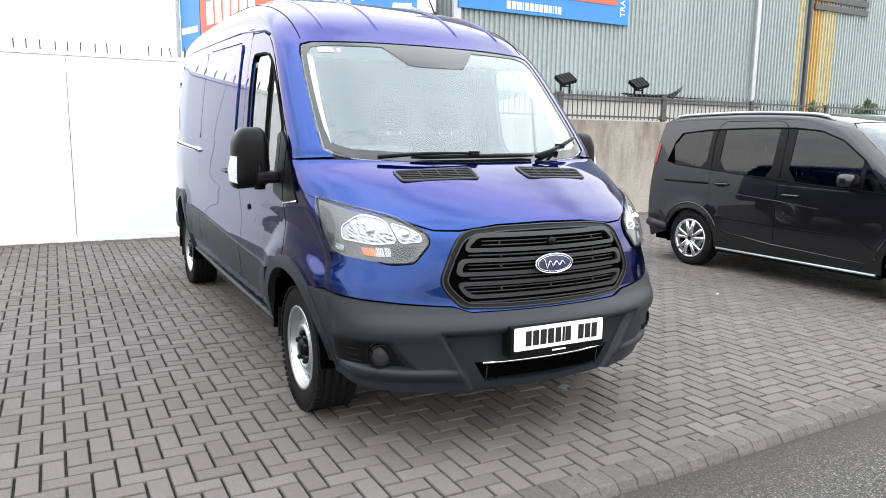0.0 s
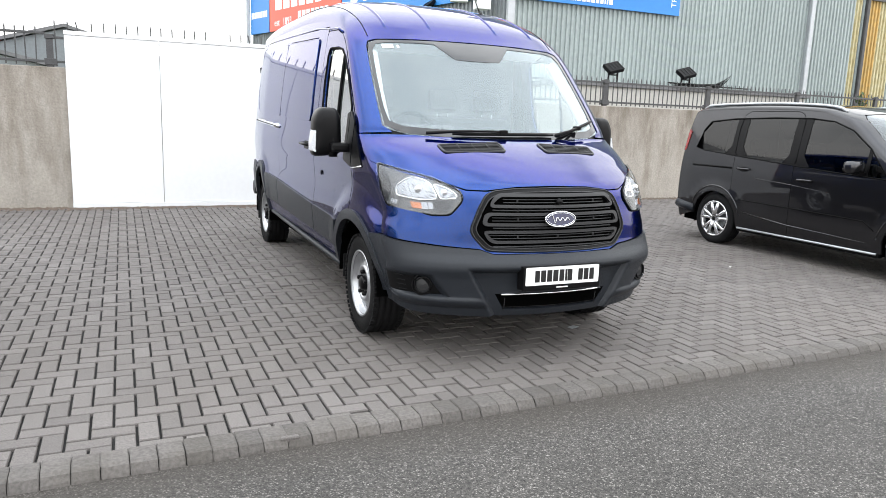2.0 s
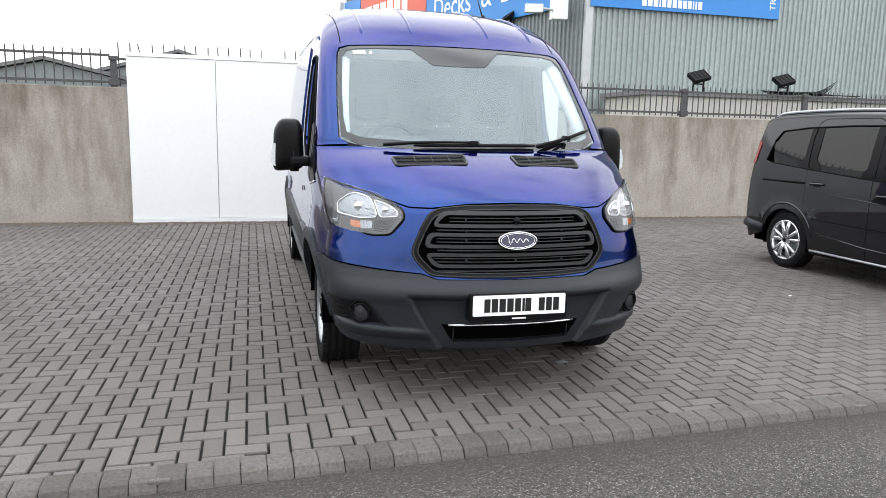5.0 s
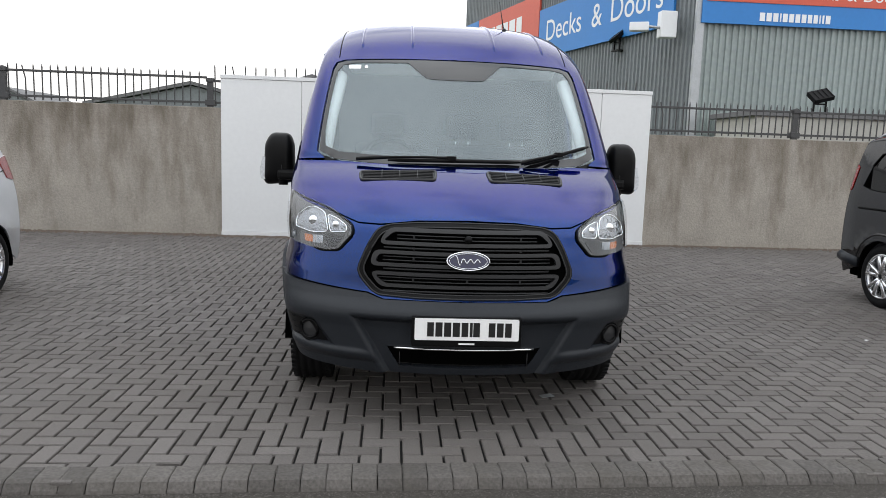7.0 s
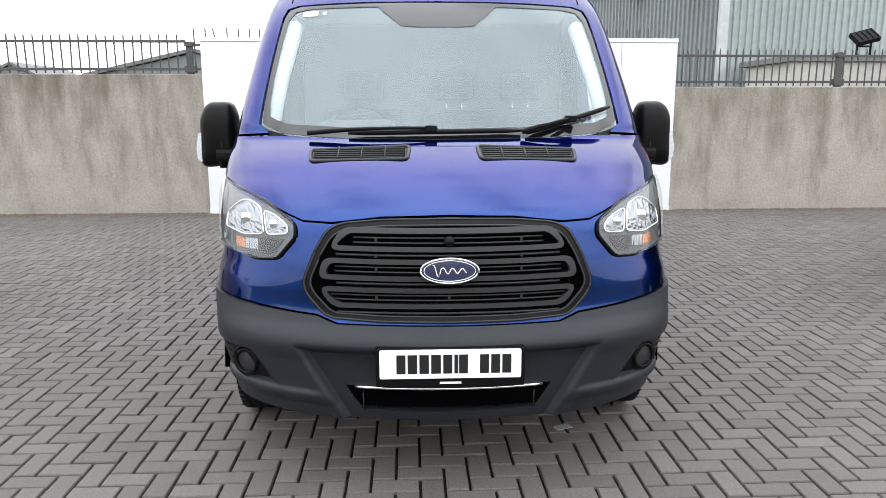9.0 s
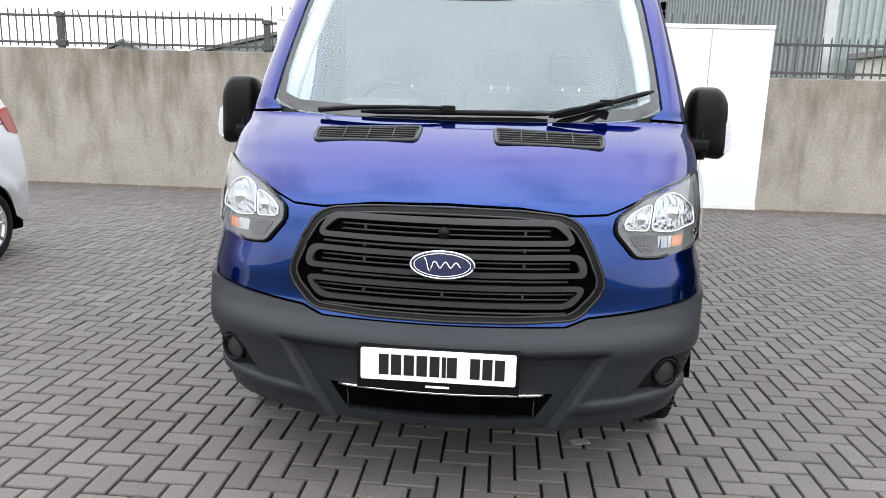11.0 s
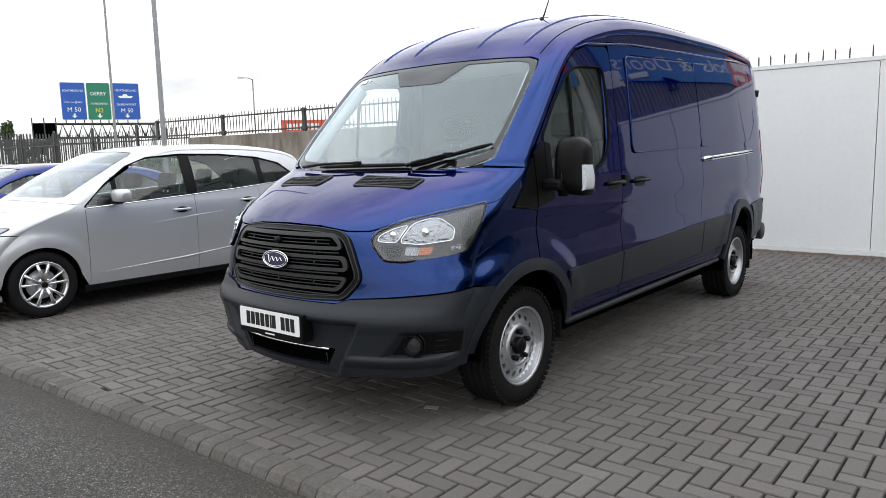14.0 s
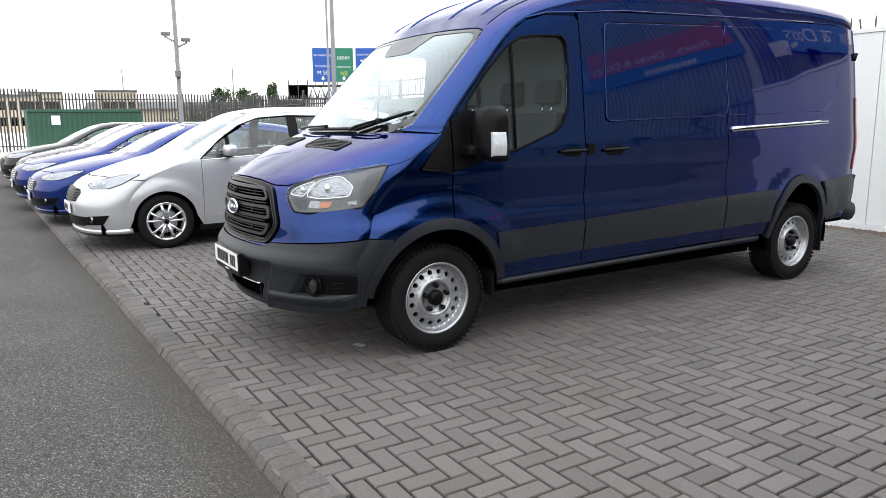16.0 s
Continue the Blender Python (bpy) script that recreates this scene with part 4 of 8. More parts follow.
def seat(name, parent, x, y, z, w=0.5, headrests=1, mat=None):
    mat = mat or SEATCLOTH
    base = box(name, (x - w / 2, y, z), (x + w / 2, y + 0.5, z + 0.16), mat, parent, 0.05)
    m = Matrix.Translation((x, y + 0.46, z + 0.1)) @ Matrix.Rotation(radians(-12), 4, "X")
    box("backrest", (-w / 2 + 0.01, 0, 0), (w / 2 - 0.01, 0.13, 0.62), mat, base, 0.05, m=m)
    for k in range(headrests):
        cx = (k - (headrests - 1) / 2) * w / max(1, headrests)
        box("headrest", (cx - 0.13, 0.02, 0.68), (cx + 0.13, 0.12, 0.86), mat, base, 0.04, m=m)
        for s in (-0.05, 0.05):
            tube("headrest_rod", [m @ Vector((cx + s, 0.07, 0.6)), m @ Vector((cx + s, 0.07, 0.7))], 0.007, CHROME, base, 6)
    return base


def steering_wheel(parent, at, tilt=35, r=0.19):
    m = Matrix.Translation(at) @ Matrix.Rotation(radians(90 - tilt), 4, "X")
    ring = [m @ Vector((r * math.cos(t), r * math.sin(t), 0)) for t in [2 * math.pi * k / 28 for k in range(28)]]
    ob = tube("steering_wheel", ring, 0.016, TRIM, parent, 8, True)
    box("boss", (-0.08, -0.06, -0.03), (0.08, 0.06, 0.02), TRIM, ob, 0.02, m=m)
    for t in (0, math.pi, -math.pi / 2):
        tube("spoke", [m @ Vector((0.06 * math.cos(t), 0.06 * math.sin(t), 0)), m @ Vector((r * math.cos(t), r * math.sin(t), 0))], 0.014, TRIM, ob, 6)
    return ob


# ---------------------------------------------------------------- the van
#            s     y     z     dy    dz    p
VAN_ST = [(0.20, 0.20, 0.20, 0.36, 0.00, 2.0),
          (0.26, 0.09, 0.26, 0.42, 0.00, 2.0),
          (0.36, 0.04, 0.36, 0.45, 0.00, 2.0),
          (0.55, 0.012, 0.55, 0.47, 0.00, 2.0),
          (0.615, 0.00, 0.615, 0.475, 0.00, 2.05),
          (0.635, 0.004, 0.635, 0.475, 0.00, 2.05),
          (0.70, 0.052, 0.70, 0.46, 0.00, 2.05),
          (0.74, 0.066, 0.74, 0.475, 0.00, 2.05),
          (0.90, 0.075, 0.90, 0.52, 0.00, 2.05),
          (1.02, 0.095, 1.02, 0.58, 0.00, 2.0),
          (1.09, 0.14, 1.09, 0.61, 0.00, 2.0),
          (1.14, 0.22, 1.145, 0.58, 0.00, 2.0),
          (1.21, 0.345, 1.215, 0.50, 0.02, 2.0),
          (1.29, 0.51, 1.29, 0.40, 0.035, 2.1),
          (1.345, 0.66, 1.345, 0.33, 0.03, 2.1),
          (1.365, 0.715, 1.362, 0.312, 0.02, 2.1),
          (1.39, 0.745, 1.386, 0.318, 0.008, 2.1),
          (1.42, 0.775, 1.415, 0.305, 0.00, 2.2),
          (1.70, 1.060, 1.70, 0.26, 0.00, 2.3),
          (2.02, 1.395, 2.025, 0.22, 0.015, 2.3),
          (2.07, 1.46, 2.075, 0.215, 0.02, 2.3),
          (2.18, 1.61, 2.19, 0.23, 0.06, 2.4),
          (2.30, 1.86, 2.31, 0.24, 0.12, 2.6),
          (2.40, 2.20, 2.405, 0.20, 0.17, 2.8),
          (2.48, 2.65, 2.470, 0.16, 0.20, 3.0),
          (2.56, 3.3, 2.505, 0.10, 0.215, 3.0),
          (2.64, 4.4, 2.51, 0.05, 0.215, 3.0),
          (2.72, 5.45, 2.49, 0.02, 0.215, 3.0),
          (2.76, 5.74, 2.46, 0.005, 0.215, 3.0)]
VAN_PROF = [(0.0, 0.90), (0.30, 0.935), (0.45, 0.975), (0.62, 0.995), (0.80, 1.008), (0.92, 0.991), (1.05, 0.998), (1.15, 1.007), (1.25, 1.001), (1.40, 0.982), (1.65, 0.955),
            (1.95, 0.915), (2.15, 0.880), (2.35, 0.835), (2.5, 0.79), (3.0, 0.6)]
VAN_TAPER = [(-1.0, 0.80), (0.2, 0.895), (0.5, 0.945), (0.8, 0.982), (1.1, 1.0), (3.0, 1.0), (4.6, 0.995), (5.0, 0.978), (5.3, 0.958), (5.6, 0.932), (5.76, 0.895), (7, 0.9)]


def smooth(t):
    t = np.clip(t, 0, 1)
    return t * t * (3 - 2 * t)


def build_van():
    van = thing("panel_van", (0.012, 0, 0), "glossy deep blue panel van with dark plastic bumper and cladding", "van", turn=-0.3)
    S = Shape(VAN_ST, VAN_PROF, VAN_TAPER, [(1.025, 0.345, 0.565, 0.70, 0.022), (4.775, 0.40, 0.57, 0.68, 0.014)])
    F, D = S.front, S.side
    G = 0.0028
    rear_y = 5.755
    hub_f, hub_r, hz = 1.025, 4.775, 0.345

    # near-black inner shell behind every gap, the shade put into its colour
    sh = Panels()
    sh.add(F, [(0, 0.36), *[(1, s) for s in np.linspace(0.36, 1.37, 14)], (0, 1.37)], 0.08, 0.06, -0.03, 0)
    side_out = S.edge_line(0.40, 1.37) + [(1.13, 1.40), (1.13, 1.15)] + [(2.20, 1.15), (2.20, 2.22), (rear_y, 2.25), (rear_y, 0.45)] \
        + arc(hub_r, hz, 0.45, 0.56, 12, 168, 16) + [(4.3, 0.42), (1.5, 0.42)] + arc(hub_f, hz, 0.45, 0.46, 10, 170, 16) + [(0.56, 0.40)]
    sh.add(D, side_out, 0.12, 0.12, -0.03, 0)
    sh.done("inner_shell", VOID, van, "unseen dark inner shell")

    # bonnet
    hood_edge = [S.ax(0, 1.098), S.ax(0.25, 1.092), S.ax(0.44, 1.070), S.ax(0.555, 1.072), S.ax(0.66, 1.105), S.ay(0.52, 1.145), S.ay(0.66, 1.185)]
    hood_side = [S.ay(0.76, 1.215), S.ay(0.84, 1.26), S.ay(0.92, 1.31), S.ay(0.975, 1.352), S.ay(1.02, 1.380)]
    Panels().add(F, hood_edge + hood_side + [S.ax(0.70, 1.378), S.ax(0.45, 1.366), S.ax(0, 1.358)], 0.03, 0.02, 0.004, 0.02).done("bonnet", BLUE, van)
    # scuttle between bonnet and glass
    cowl = [S.ax(0, 1.354), S.ax(0.45, 1.362), S.ax(0.70, 1.374), S.ax(0.81, 1.380), S.ax(0.81, 1.412), S.ax(0.70, 1.392), S.ax(0.45, 1.378), S.ax(0, 1.370)]
    Panels().add(F, cowl, 0.04, 0.02, -0.014, 0.02).done("scuttle", TRIM, van)
    # front fascia in body colour, beside and under the grille, and strip of wing above the lamp
    fascia = [S.ax(0, 0.698), S.ax(0.42, 0.700), S.ax(0.50, 0.728), S.ax(0.80, 0.752), (1, 0.774)] + [(1, s) for s in np.linspace(0.81, 1.385, 12)] + \
        [S.ay(1.035, 1.385)] + [(p[0] + 0.006, p[1] - 0.002) for p in hood_side[::-1]] + [(p[0], p[1] - 0.006) for p in hood_edge[::-1]]
    wing = Panels()
    wing.add(F, fascia, 0.03, 0.02, 0.0, 0.016)
    # wing on the side, up to the door and round the wheel
    seam_x = 1.112
    e1 = S.edge_line(0.774, 1.385, 30)
    wing_out = e1 + [(1.10, 1.405), (0.875, 1.155), (seam_x - G, 1.128), (seam_x - G, 0.86)] + arc(hub_f, hz, 0.475, 0.48, 80, 128, 10) + [(0.70, 0.755)]
    wing.add(D, wing_out, 0.025, 0.02, 0.0, 0.016)
    wing.done("front_wing", BLUE, van)
    for sgn in (1, -1):
        # black corner trim below the pillar
        tri = Panels().add(D, rounded([(0.90, 1.165), (1.108, 1.140), (1.108, 1.42), (1.10, 1.415)], 0.01, 3), 0.05, 0.05, 0.006, 0.02, sides=(sgn,))
        tri.add(D, rounded([(1.118, 1.142), (1.30, 1.18), (1.30, 1.50), (1.215, 1.515), (1.118, 1.44)], 0.01, 3), 0.05, 0.05, 0.008, 0.02, sides=(sgn,))
        tri.done("mirror_corner_trim", TRIM, van, "black triangular trim")
        tube("corner_trim_line", [Vector((sgn * (float(S.width(y, z)) + 0.004), y, z)) for y, z in ((0.90, 1.160), (1.11, 1.133))], 0.006, CHROME if sgn < 0 else TRIM, van, 6)

    # screen pillars and roof
    glass_edge = [S.ax(0.845, 1.43), S.ax(0.84, 1.55), S.ax(0.83, 1.70), S.ax(0.815, 1.85), S.ax(0.80, 1.97)] + [S.ax(0.78, 2.015), S.ax(0.72, 2.033), S.ax(0.4, 2.042), S.ax(0, 2.045)]
    pillar = [S.ax(0.800, 1.394), S.ay(1.022, 1.386)] + [(1, s) for s in np.linspace(1.40, 2.755, 46)] + [(0, 2.755), (0, 2.053)] + [(p[0] + 0.012, p[1] + 0.004) for p in glass_edge[::-1]] + [S.ax(0.812, 1.406)]
    Panels().add(F, pillar, 0.03, 0.03, 0.0, 0.02).done("roof", BLUE, van)
    for x in (0.28, 0.62):
        for sgn in (1, -1):
            pts = [S.front(np.array(S.ax(x, s)[0]), np.array(s)) for s in np.linspace(2.13, 2.64, 18)]
            tube("roof_rib", [Vector((sgn * p[0], p[1], p[2] - 0.004)) for p in pts], [0.004] + [0.012] * 16 + [0.006], BLUE, van, 8)
    for sgn in (1, -1):
        pts = [S.front(np.array(S.ax(0.772, s)[0]), np.array(s)) for s in np.linspace(2.058, 2.60, 40)]
        tube("roof_seam", [Vector((sgn * p[0], p[1], p[2] - 0.0012)) for p in pts], 0.004, SEAM, van, 6)
    # windscreen, its black border and seal
    low_edge = [S.ax(0, 1.364), S.ax(0.45, 1.372), S.ax(0.70, 1.385), S.ax(0.80, 1.406)]
    ws = Panels().add(F, low_edge + glass_edge, 0.05, 0.05, -0.006, 0.004).done("windscreen", GLASS, van)
    ws.visible_shadow = False
    frit_out = [(0, 1.366), (0.45, 1.374), (0.74, 1.394), (0.838, 1.44), (0.838, 1.55), (0.828, 1.70), (0.813, 1.85), (0.798, 1.965), (0.778, 2.012), (0.72, 2.031), (0.34, 2.041), (0.19, 2.043), (0.1, 2.043), (0, 2.043)]
    frit_in = [(0, 1.412), (0.45, 1.420), (0.72, 1.436), (0.802, 1.468), (0.812, 1.55), (0.803, 1.70), (0.788, 1.85), (0.772, 1.955), (0.74, 2.000), (0.66, 2.014), (0.31, 2.020), (0.185, 1.91), (0.1, 1.905), (0, 1.905)]
    Panels().strip(F, [S.ax(*p) for p in frit_out], [S.ax(*p) for p in frit_in], -0.003, sides=(1, -1)).done("screen_border", FRIT, van, "dark border of the windscreen")

    # bumper: front sheet and sides, in dark grained plastic, with the lower opening
    bp = Panels()
    top = [S.ax(0, 0.69), S.ax(0.42, 0.692), S.ax(0.50, 0.720), S.ax(0.80, 0.744), (1, 0.766)]
    notch = [S.ax(0, 0.455), S.ax(0.395, 0.455), S.ax(0.33, 0.352), S.ax(0, 0.348)]
    bump_out = [S.ax(0, 0.312), S.ax(0.45, 0.314), (0.8, 0.325), (1, 0.355)] + [(1, s) for s in np.linspace(0.38, 0.766, 8)] + top[3::-1] + notch

    def B(a, s):
        """The bumper's front: middle set back between slanted flanks, pockets for the fog lamps, a lip below them."""
        q = np.array(F(a, s))
        x, y = np.abs(q[..., 0]), q[..., 1]
        flank = np.interp(s, [0.30, 0.62], [0.365, 0.555])
        q[..., 1] += 0.040 * (1 - smooth((x - flank) / 0.045)) * smooth((0.625 - s) / 0.035)
        inside = smooth((x - 0.655 - 0.75 * (s - 0.435)) / 0.03) * smooth((0.50 - y) / 0.03) * smooth((s - 0.425) / 0.014) * smooth((0.582 - s) / 0.025)
        q[..., 1] += 0.034 * inside
        q[..., 1] -= 0.014 * np.exp(-((s - 0.412) / 0.016) ** 2) * smooth((x - flank - 0.02) / 0.10) * smooth((0.475 - y) / 0.05)
        q[..., 1] += 0.02 * smooth((0.395 - s) / 0.03) * smooth((x - flank) / 0.10) * smooth((0.475 - y) / 0.05)
        return q
    bp.add(B, bump_out, 0.009, 0.0075, 0.012, 0.03)
    side_b = S.edge_line(0.355, 0.766, 14) + [(0.69, 0.757)] + arc(hub_f, hz, 0.475, 0.48, 130, 176, 12) + [(0.555, 0.355)]
    bp.add(D, side_b, 0.05, 0.04, 0.012, 0.03)
    bumper = bp.done("bumper", PLASTIC, van)
    for sgn in (1, -1):
        # fog-lamp pocket with blank cap and slats
        pocket = rounded([S.ax(0.69, 0.442), S.ax(0.80, 0.440), S.ay(0.455, 0.445), S.ay(0.455, 0.555), S.ax(0.80, 0.562), S.ax(0.765, 0.555)], 0.02, 4)
        Panels().add(B, pocket, 0.014, 0.011, 0.0140, 0.0, sides=(sgn,)).done("fog_pocket", TRIM, bumper, "recessed dark fog lamp pocket")
        c = S.front(np.array(S.ax(0.80, 0.50)[0]), np.array(0.50))
        m = look((sgn * c[0], c[1] + 0.022, c[2]), (sgn * (c[0] + 0.25), c[1] - 0.578, c[2]))
        bm = bmesh.new()
        for a, b, z in ((0.062, 0.058, 0.0), (0.048, 0.044, -0.012)):
            ring = []
            for k in range(28):
                t = 2 * math.pi * k / 28
                ring.append(m @ Vector((a * math.cos(t), a * math.sin(t), z - 0.006)))
            add_tube(bm, ring, 0.007, 8, True)
        part("fog_ring", bm, TRIM, bumper, "", True)
        disc = [m @ Vector((0.05 * math.cos(2 * math.pi * k / 28), 0.05 * math.sin(2 * math.pi * k / 28), -0.010)) for k in range(28)]
        mesh_object("fog_cap", disc + [m @ Vector((0, 0, -0.018))], [(k, (k + 1) % 28, 28) for k in range(28)], GRILLE, bumper)
        for k in range(4):
            pts = [S.front(np.array(S.ay(y, 0.455 + 0.03 * k)[0]), np.array(0.455 + 0.03 * k)) for y in (0.33, 0.38, 0.43)]
            tube("fog_slat", [Vector((sgn * (p[0] + 0.004), p[1] + 0.014, p[2])) for p in pts], 0.004, TRIM, bumper, 6)
        tube("lip_line", [Vector((sgn * (p[0] + 0.012), p[1] - 0.010, p[2])) for p in [S.front(np.array(a), np.array(s)) for a, s in ((0.62, 0.405), (0.7, 0.40), (0.78, 0.40), (0.9, 0.408), (1.0, 0.42))]], 0.005, PLASTIC, bumper, 8)
    # lower opening: recess sheet near-black for the shade inside, grid and bright strip
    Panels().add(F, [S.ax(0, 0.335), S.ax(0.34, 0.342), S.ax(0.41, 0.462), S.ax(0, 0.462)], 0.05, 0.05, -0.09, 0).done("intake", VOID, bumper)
    for k in range(5):
        s = 0.362 + 0.02 * k
        pts = [S.front(np.array(S.ax(x, s)[0]), np.array(s)) for x in np.linspace(-0.36, 0.36, 13)]
        tube("intake_slat", [Vector((p[0], p[1] + 0.05, p[2])) for p in pts], 0.004, GRILLE, bumper, 6)
    for k in range(11):
        x = -0.33 + 0.066 * k
        tube("intake_rib", [Vector((x, 0.10, 0.345)), Vector((x, 0.09, 0.452))], 0.003, GRILLE, bumper, 5)
    pts = [S.front(np.array(S.ax(x, 0.45)[0]), np.array(0.45)) for x in np.linspace(-0.36, 0.36, 15)]
    tube("bright_strip", [Vector((p[0], p[1] + 0.022, p[2])) for p in pts], 0.0065, CHROME, bumper, 8, label="thin bright strip")
    # plate carrier
    carrier = box("plate_carrier", (-0.275, -0.022, 0.485), (0.275, 0.05, 0.635), TRIM, bumper, 0.006)
    m = Matrix.Translation((0, -0.024, 0.575)) @ Matrix.Rotation(radians(90), 4, "X")
    slab("show_plate", rounded([(-0.26, -0.055), (0.26, -0.055), (0.26, 0.055), (-0.26, 0.055)], 0.008, 3), 0.004, m, WHITE, carrier, "white plate with black characters")
    x = -0.198
    mb = Matrix.Translation((0, -0.0285, 0.575)) @ Matrix.Rotation(radians(90), 4, "X")
    for w in (0.041, 0.043, 0.043, 0.044, 0.041, 0.017, 0.041, 0, 0.041, 0.041, 0.041):
        if w:
            slab("character_bar", [(x, -0.036), (x + w * 0.80, -0.036), (x + w * 0.80, 0.036), (x, 0.036)], 0.001, mb, INK, carrier)
            x += w
        else:
            x += 0.036
    slab("maker_line", [(-0.04, -0.078), (0.04, -0.078), (0.04, -0.070), (-0.04, -0.070)], 0.001, Matrix.Translation((0, -0.0225, 0.575)) @ Matrix.Rotation(radians(90), 4, "X"), WHITE, carrier)

    # grille
    def fpt(x, s, out=0.0):
        a = S.ax(abs(x), s)
        p = S.front(np.array(a[0]), np.array(a[1]))
        q = S.front(np.array(a[0] + 0.004), np.array(a[1])) - S.front(np.array(a[0] - 0.004), np.array(a[1]))
        r = S.front(np.array(a[0]), np.array(a[1] + 0.004)) - S.front(np.array(a[0]), np.array(a[1] - 0.004))
        n = np.cross(q, r)
        n = n / np.linalg.norm(n)
        p = p + n * out
        return Vector((math.copysign(1, x) * p[0], p[1], p[2]))

    def X(x, s):
        """The front sheet by metres from the middle, on either side."""
        py, pz, dy, dz, pw = [np.interp(s, S.s, c) for c in S.col]
        u = np.clip(x / S.width(py + dy, pz - dz), -1, 1)
        g = 1 - (1 - np.abs(u) ** pw) ** (1 / pw)
        return np.stack([x, py + dy * g, pz - dz * g], -1)

    half = [(0, 1.078), (0.25, 1.074), (0.40, 1.060), (0.455, 1.035), (0.50, 0.96), (0.540, 0.865), (0.545, 0.835), (0.53, 0.80), (0.47, 0.735), (0.44, 0.72), (0.25, 0.712), (0, 0.710)]
    # near-black sheet behind the bars stands in for the shade of the opening
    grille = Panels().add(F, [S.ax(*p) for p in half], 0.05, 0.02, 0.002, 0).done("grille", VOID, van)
    loop = half + [(-x, s) for x, s in half[-2:0:-1]]
    ring_o = rounded([(x * 1.015, 0.893 + (s - 0.893) * 1.04) for x, s in loop], 0.03, 3)
    ring_i = rounded([(x * 0.955, 0.893 + (s - 0.893) * 0.90) for x, s in loop], 0.03, 3)
    Panels().strip(X, ring_o, ring_i, 0.012, 0.03, True).done("surround", TRIM, grille)
    for k, off in ((1.0, 0.013), (0.955, 0.012)):
        tube("surround_lip", [fpt(x * k, 0.893 + (s - 0.893) * (1.02 if k == 1.0 else 0.91), off) for x, s in rounded(loop, 0.03, 3)], 0.004, GRILLE, grille, 8, True)
    for z0, z1, w0, w1 in ((1.042, 0.978, 0.385, 0.435), (0.935, 0.872, 0.455, 0.475), (0.830, 0.768, 0.475, 0.425)):
        loop_o = rounded([(-w0 - 0.013, z0 + 0.008), (w0 + 0.013, z0 + 0.008), (w1 + 0.013, z1 - 0.008), (-w1 - 0.013, z1 - 0.008)], 0.045, 6)
        loop_i = rounded([(-w0 + 0.013, z0 - 0.010), (w0 - 0.013, z0 - 0.010), (w1 - 0.013, z1 + 0.010), (-w1 + 0.013, z1 + 0.010)], 0.022, 6)
        Panels().strip(X, loop_o, loop_i, 0.020, 0.016, True, fine=6).done("grille_bar", GRILLE, grille)
        mid = (z0 + z1) / 2
        for dz in (-0.008, 0.010):
            tube("slat", [fpt(x, mid + dz, 0.008) for x in np.linspace(-w0 + 0.03, w0 - 0.03, 15)], 0.0035, GRILLE, grille, 6)
    for s in (0.957, 0.852, 0.742):
        tube("slat", [fpt(x, s, 0.008) for x in np.linspace(-0.42, 0.42, 15)], 0.005, GRILLE, grille, 6)
    for x in (-0.27, 0.0, 0.27):
        for s in (1.012, 0.905, 0.80, 0.955):
            box("clip", (-0.005, -0.004, -0.007), (0.005, 0.004, 0.007), GRILLE, grille, 0.001, m=Matrix.Translation(fpt(x, s, 0.010)))
    lathe("camera_boss", [(-0.02, 0.018), (0.0, 0.02), (0.01, 0.012)], fpt(0.0, 1.008, 0.018), TRIM, grille, 16, "y")
    # oval badge
    c = fpt(0, 0.905, 0.028)
    m = Matrix.Translation(c) @ Matrix.Rotation(radians(84), 4, "X")
    oval = [(0.105 * math.cos(t), 0.044 * math.sin(t)) for t in [2 * math.pi * k / 48 for k in range(48)]]
    badge = slab("badge", oval, 0.010, m, ENAMEL, grille, "blue oval badge with chrome rim")
    tube("badge_rim", [m @ Vector((x * 1.02, y * 1.04, 0.008)) for x, y in oval], 0.0040, CHROME, badge, 8, True)
    tube("badge_rim", [m @ Vector((x * 0.90, y * 0.86, 0.0105)) for x, y in oval], 0.0018, CHROME, badge, 6, True)
    squig = [(-0.062 + 0.124 * k / 40, (0.018 - 0.006 * k / 40) * math.sin(0.55 * k + 1.2) * (1.25 if k < 9 else 0.7)) for k in range(41)]
    tube("badge_swirl", [m @ Vector((x, y, 0.0115)) for x, y in squig], 0.0030, CHROME, badge, 6)

    # headlamps
    for sgn in (1, -1):
        out = rounded([S.ax(0.585, 1.062), S.ax(0.580, 1.01), S.ax(0.655, 0.925), S.ax(0.74, 0.918), S.ay(0.535, 0.955), S.ay(0.600, 1.03), S.ay(0.700, 1.205), S.ay(0.55, 1.165), S.ax(0.70, 1.120)], 0.02, 4)
        body = Panels().add(F, out, 0.03, 0.02, 0.001, 0.0, sides=(sgn,)).done("headlamp", BEZEL, van, "large headlamp with clear lens")
        lens = Panels().add(F, out, 0.03, 0.02, 0.020, 0.018, sides=(sgn,)).done("lens", CLEAR, body, "clear lens")
        lens.visible_shadow = False
        ring = [(sgn, *a) for a in out]
        pts = []
        for _, a, s in ring:
            p = S.front(np.array(a), np.array(s))
            pts.append(Vector((sgn * (p[0] + 0.004), p[1] - 0.004, p[2])))
        tube("seal", pts, 0.0065, SEAM, body, 6, True)
        inner = rounded([S.ax(0.612, 1.050), S.ax(0.612, 1.020), S.ax(0.70, 1.012), S.ax(0.722, 1.100), S.ax(0.66, 1.082)], 0.018, 4)
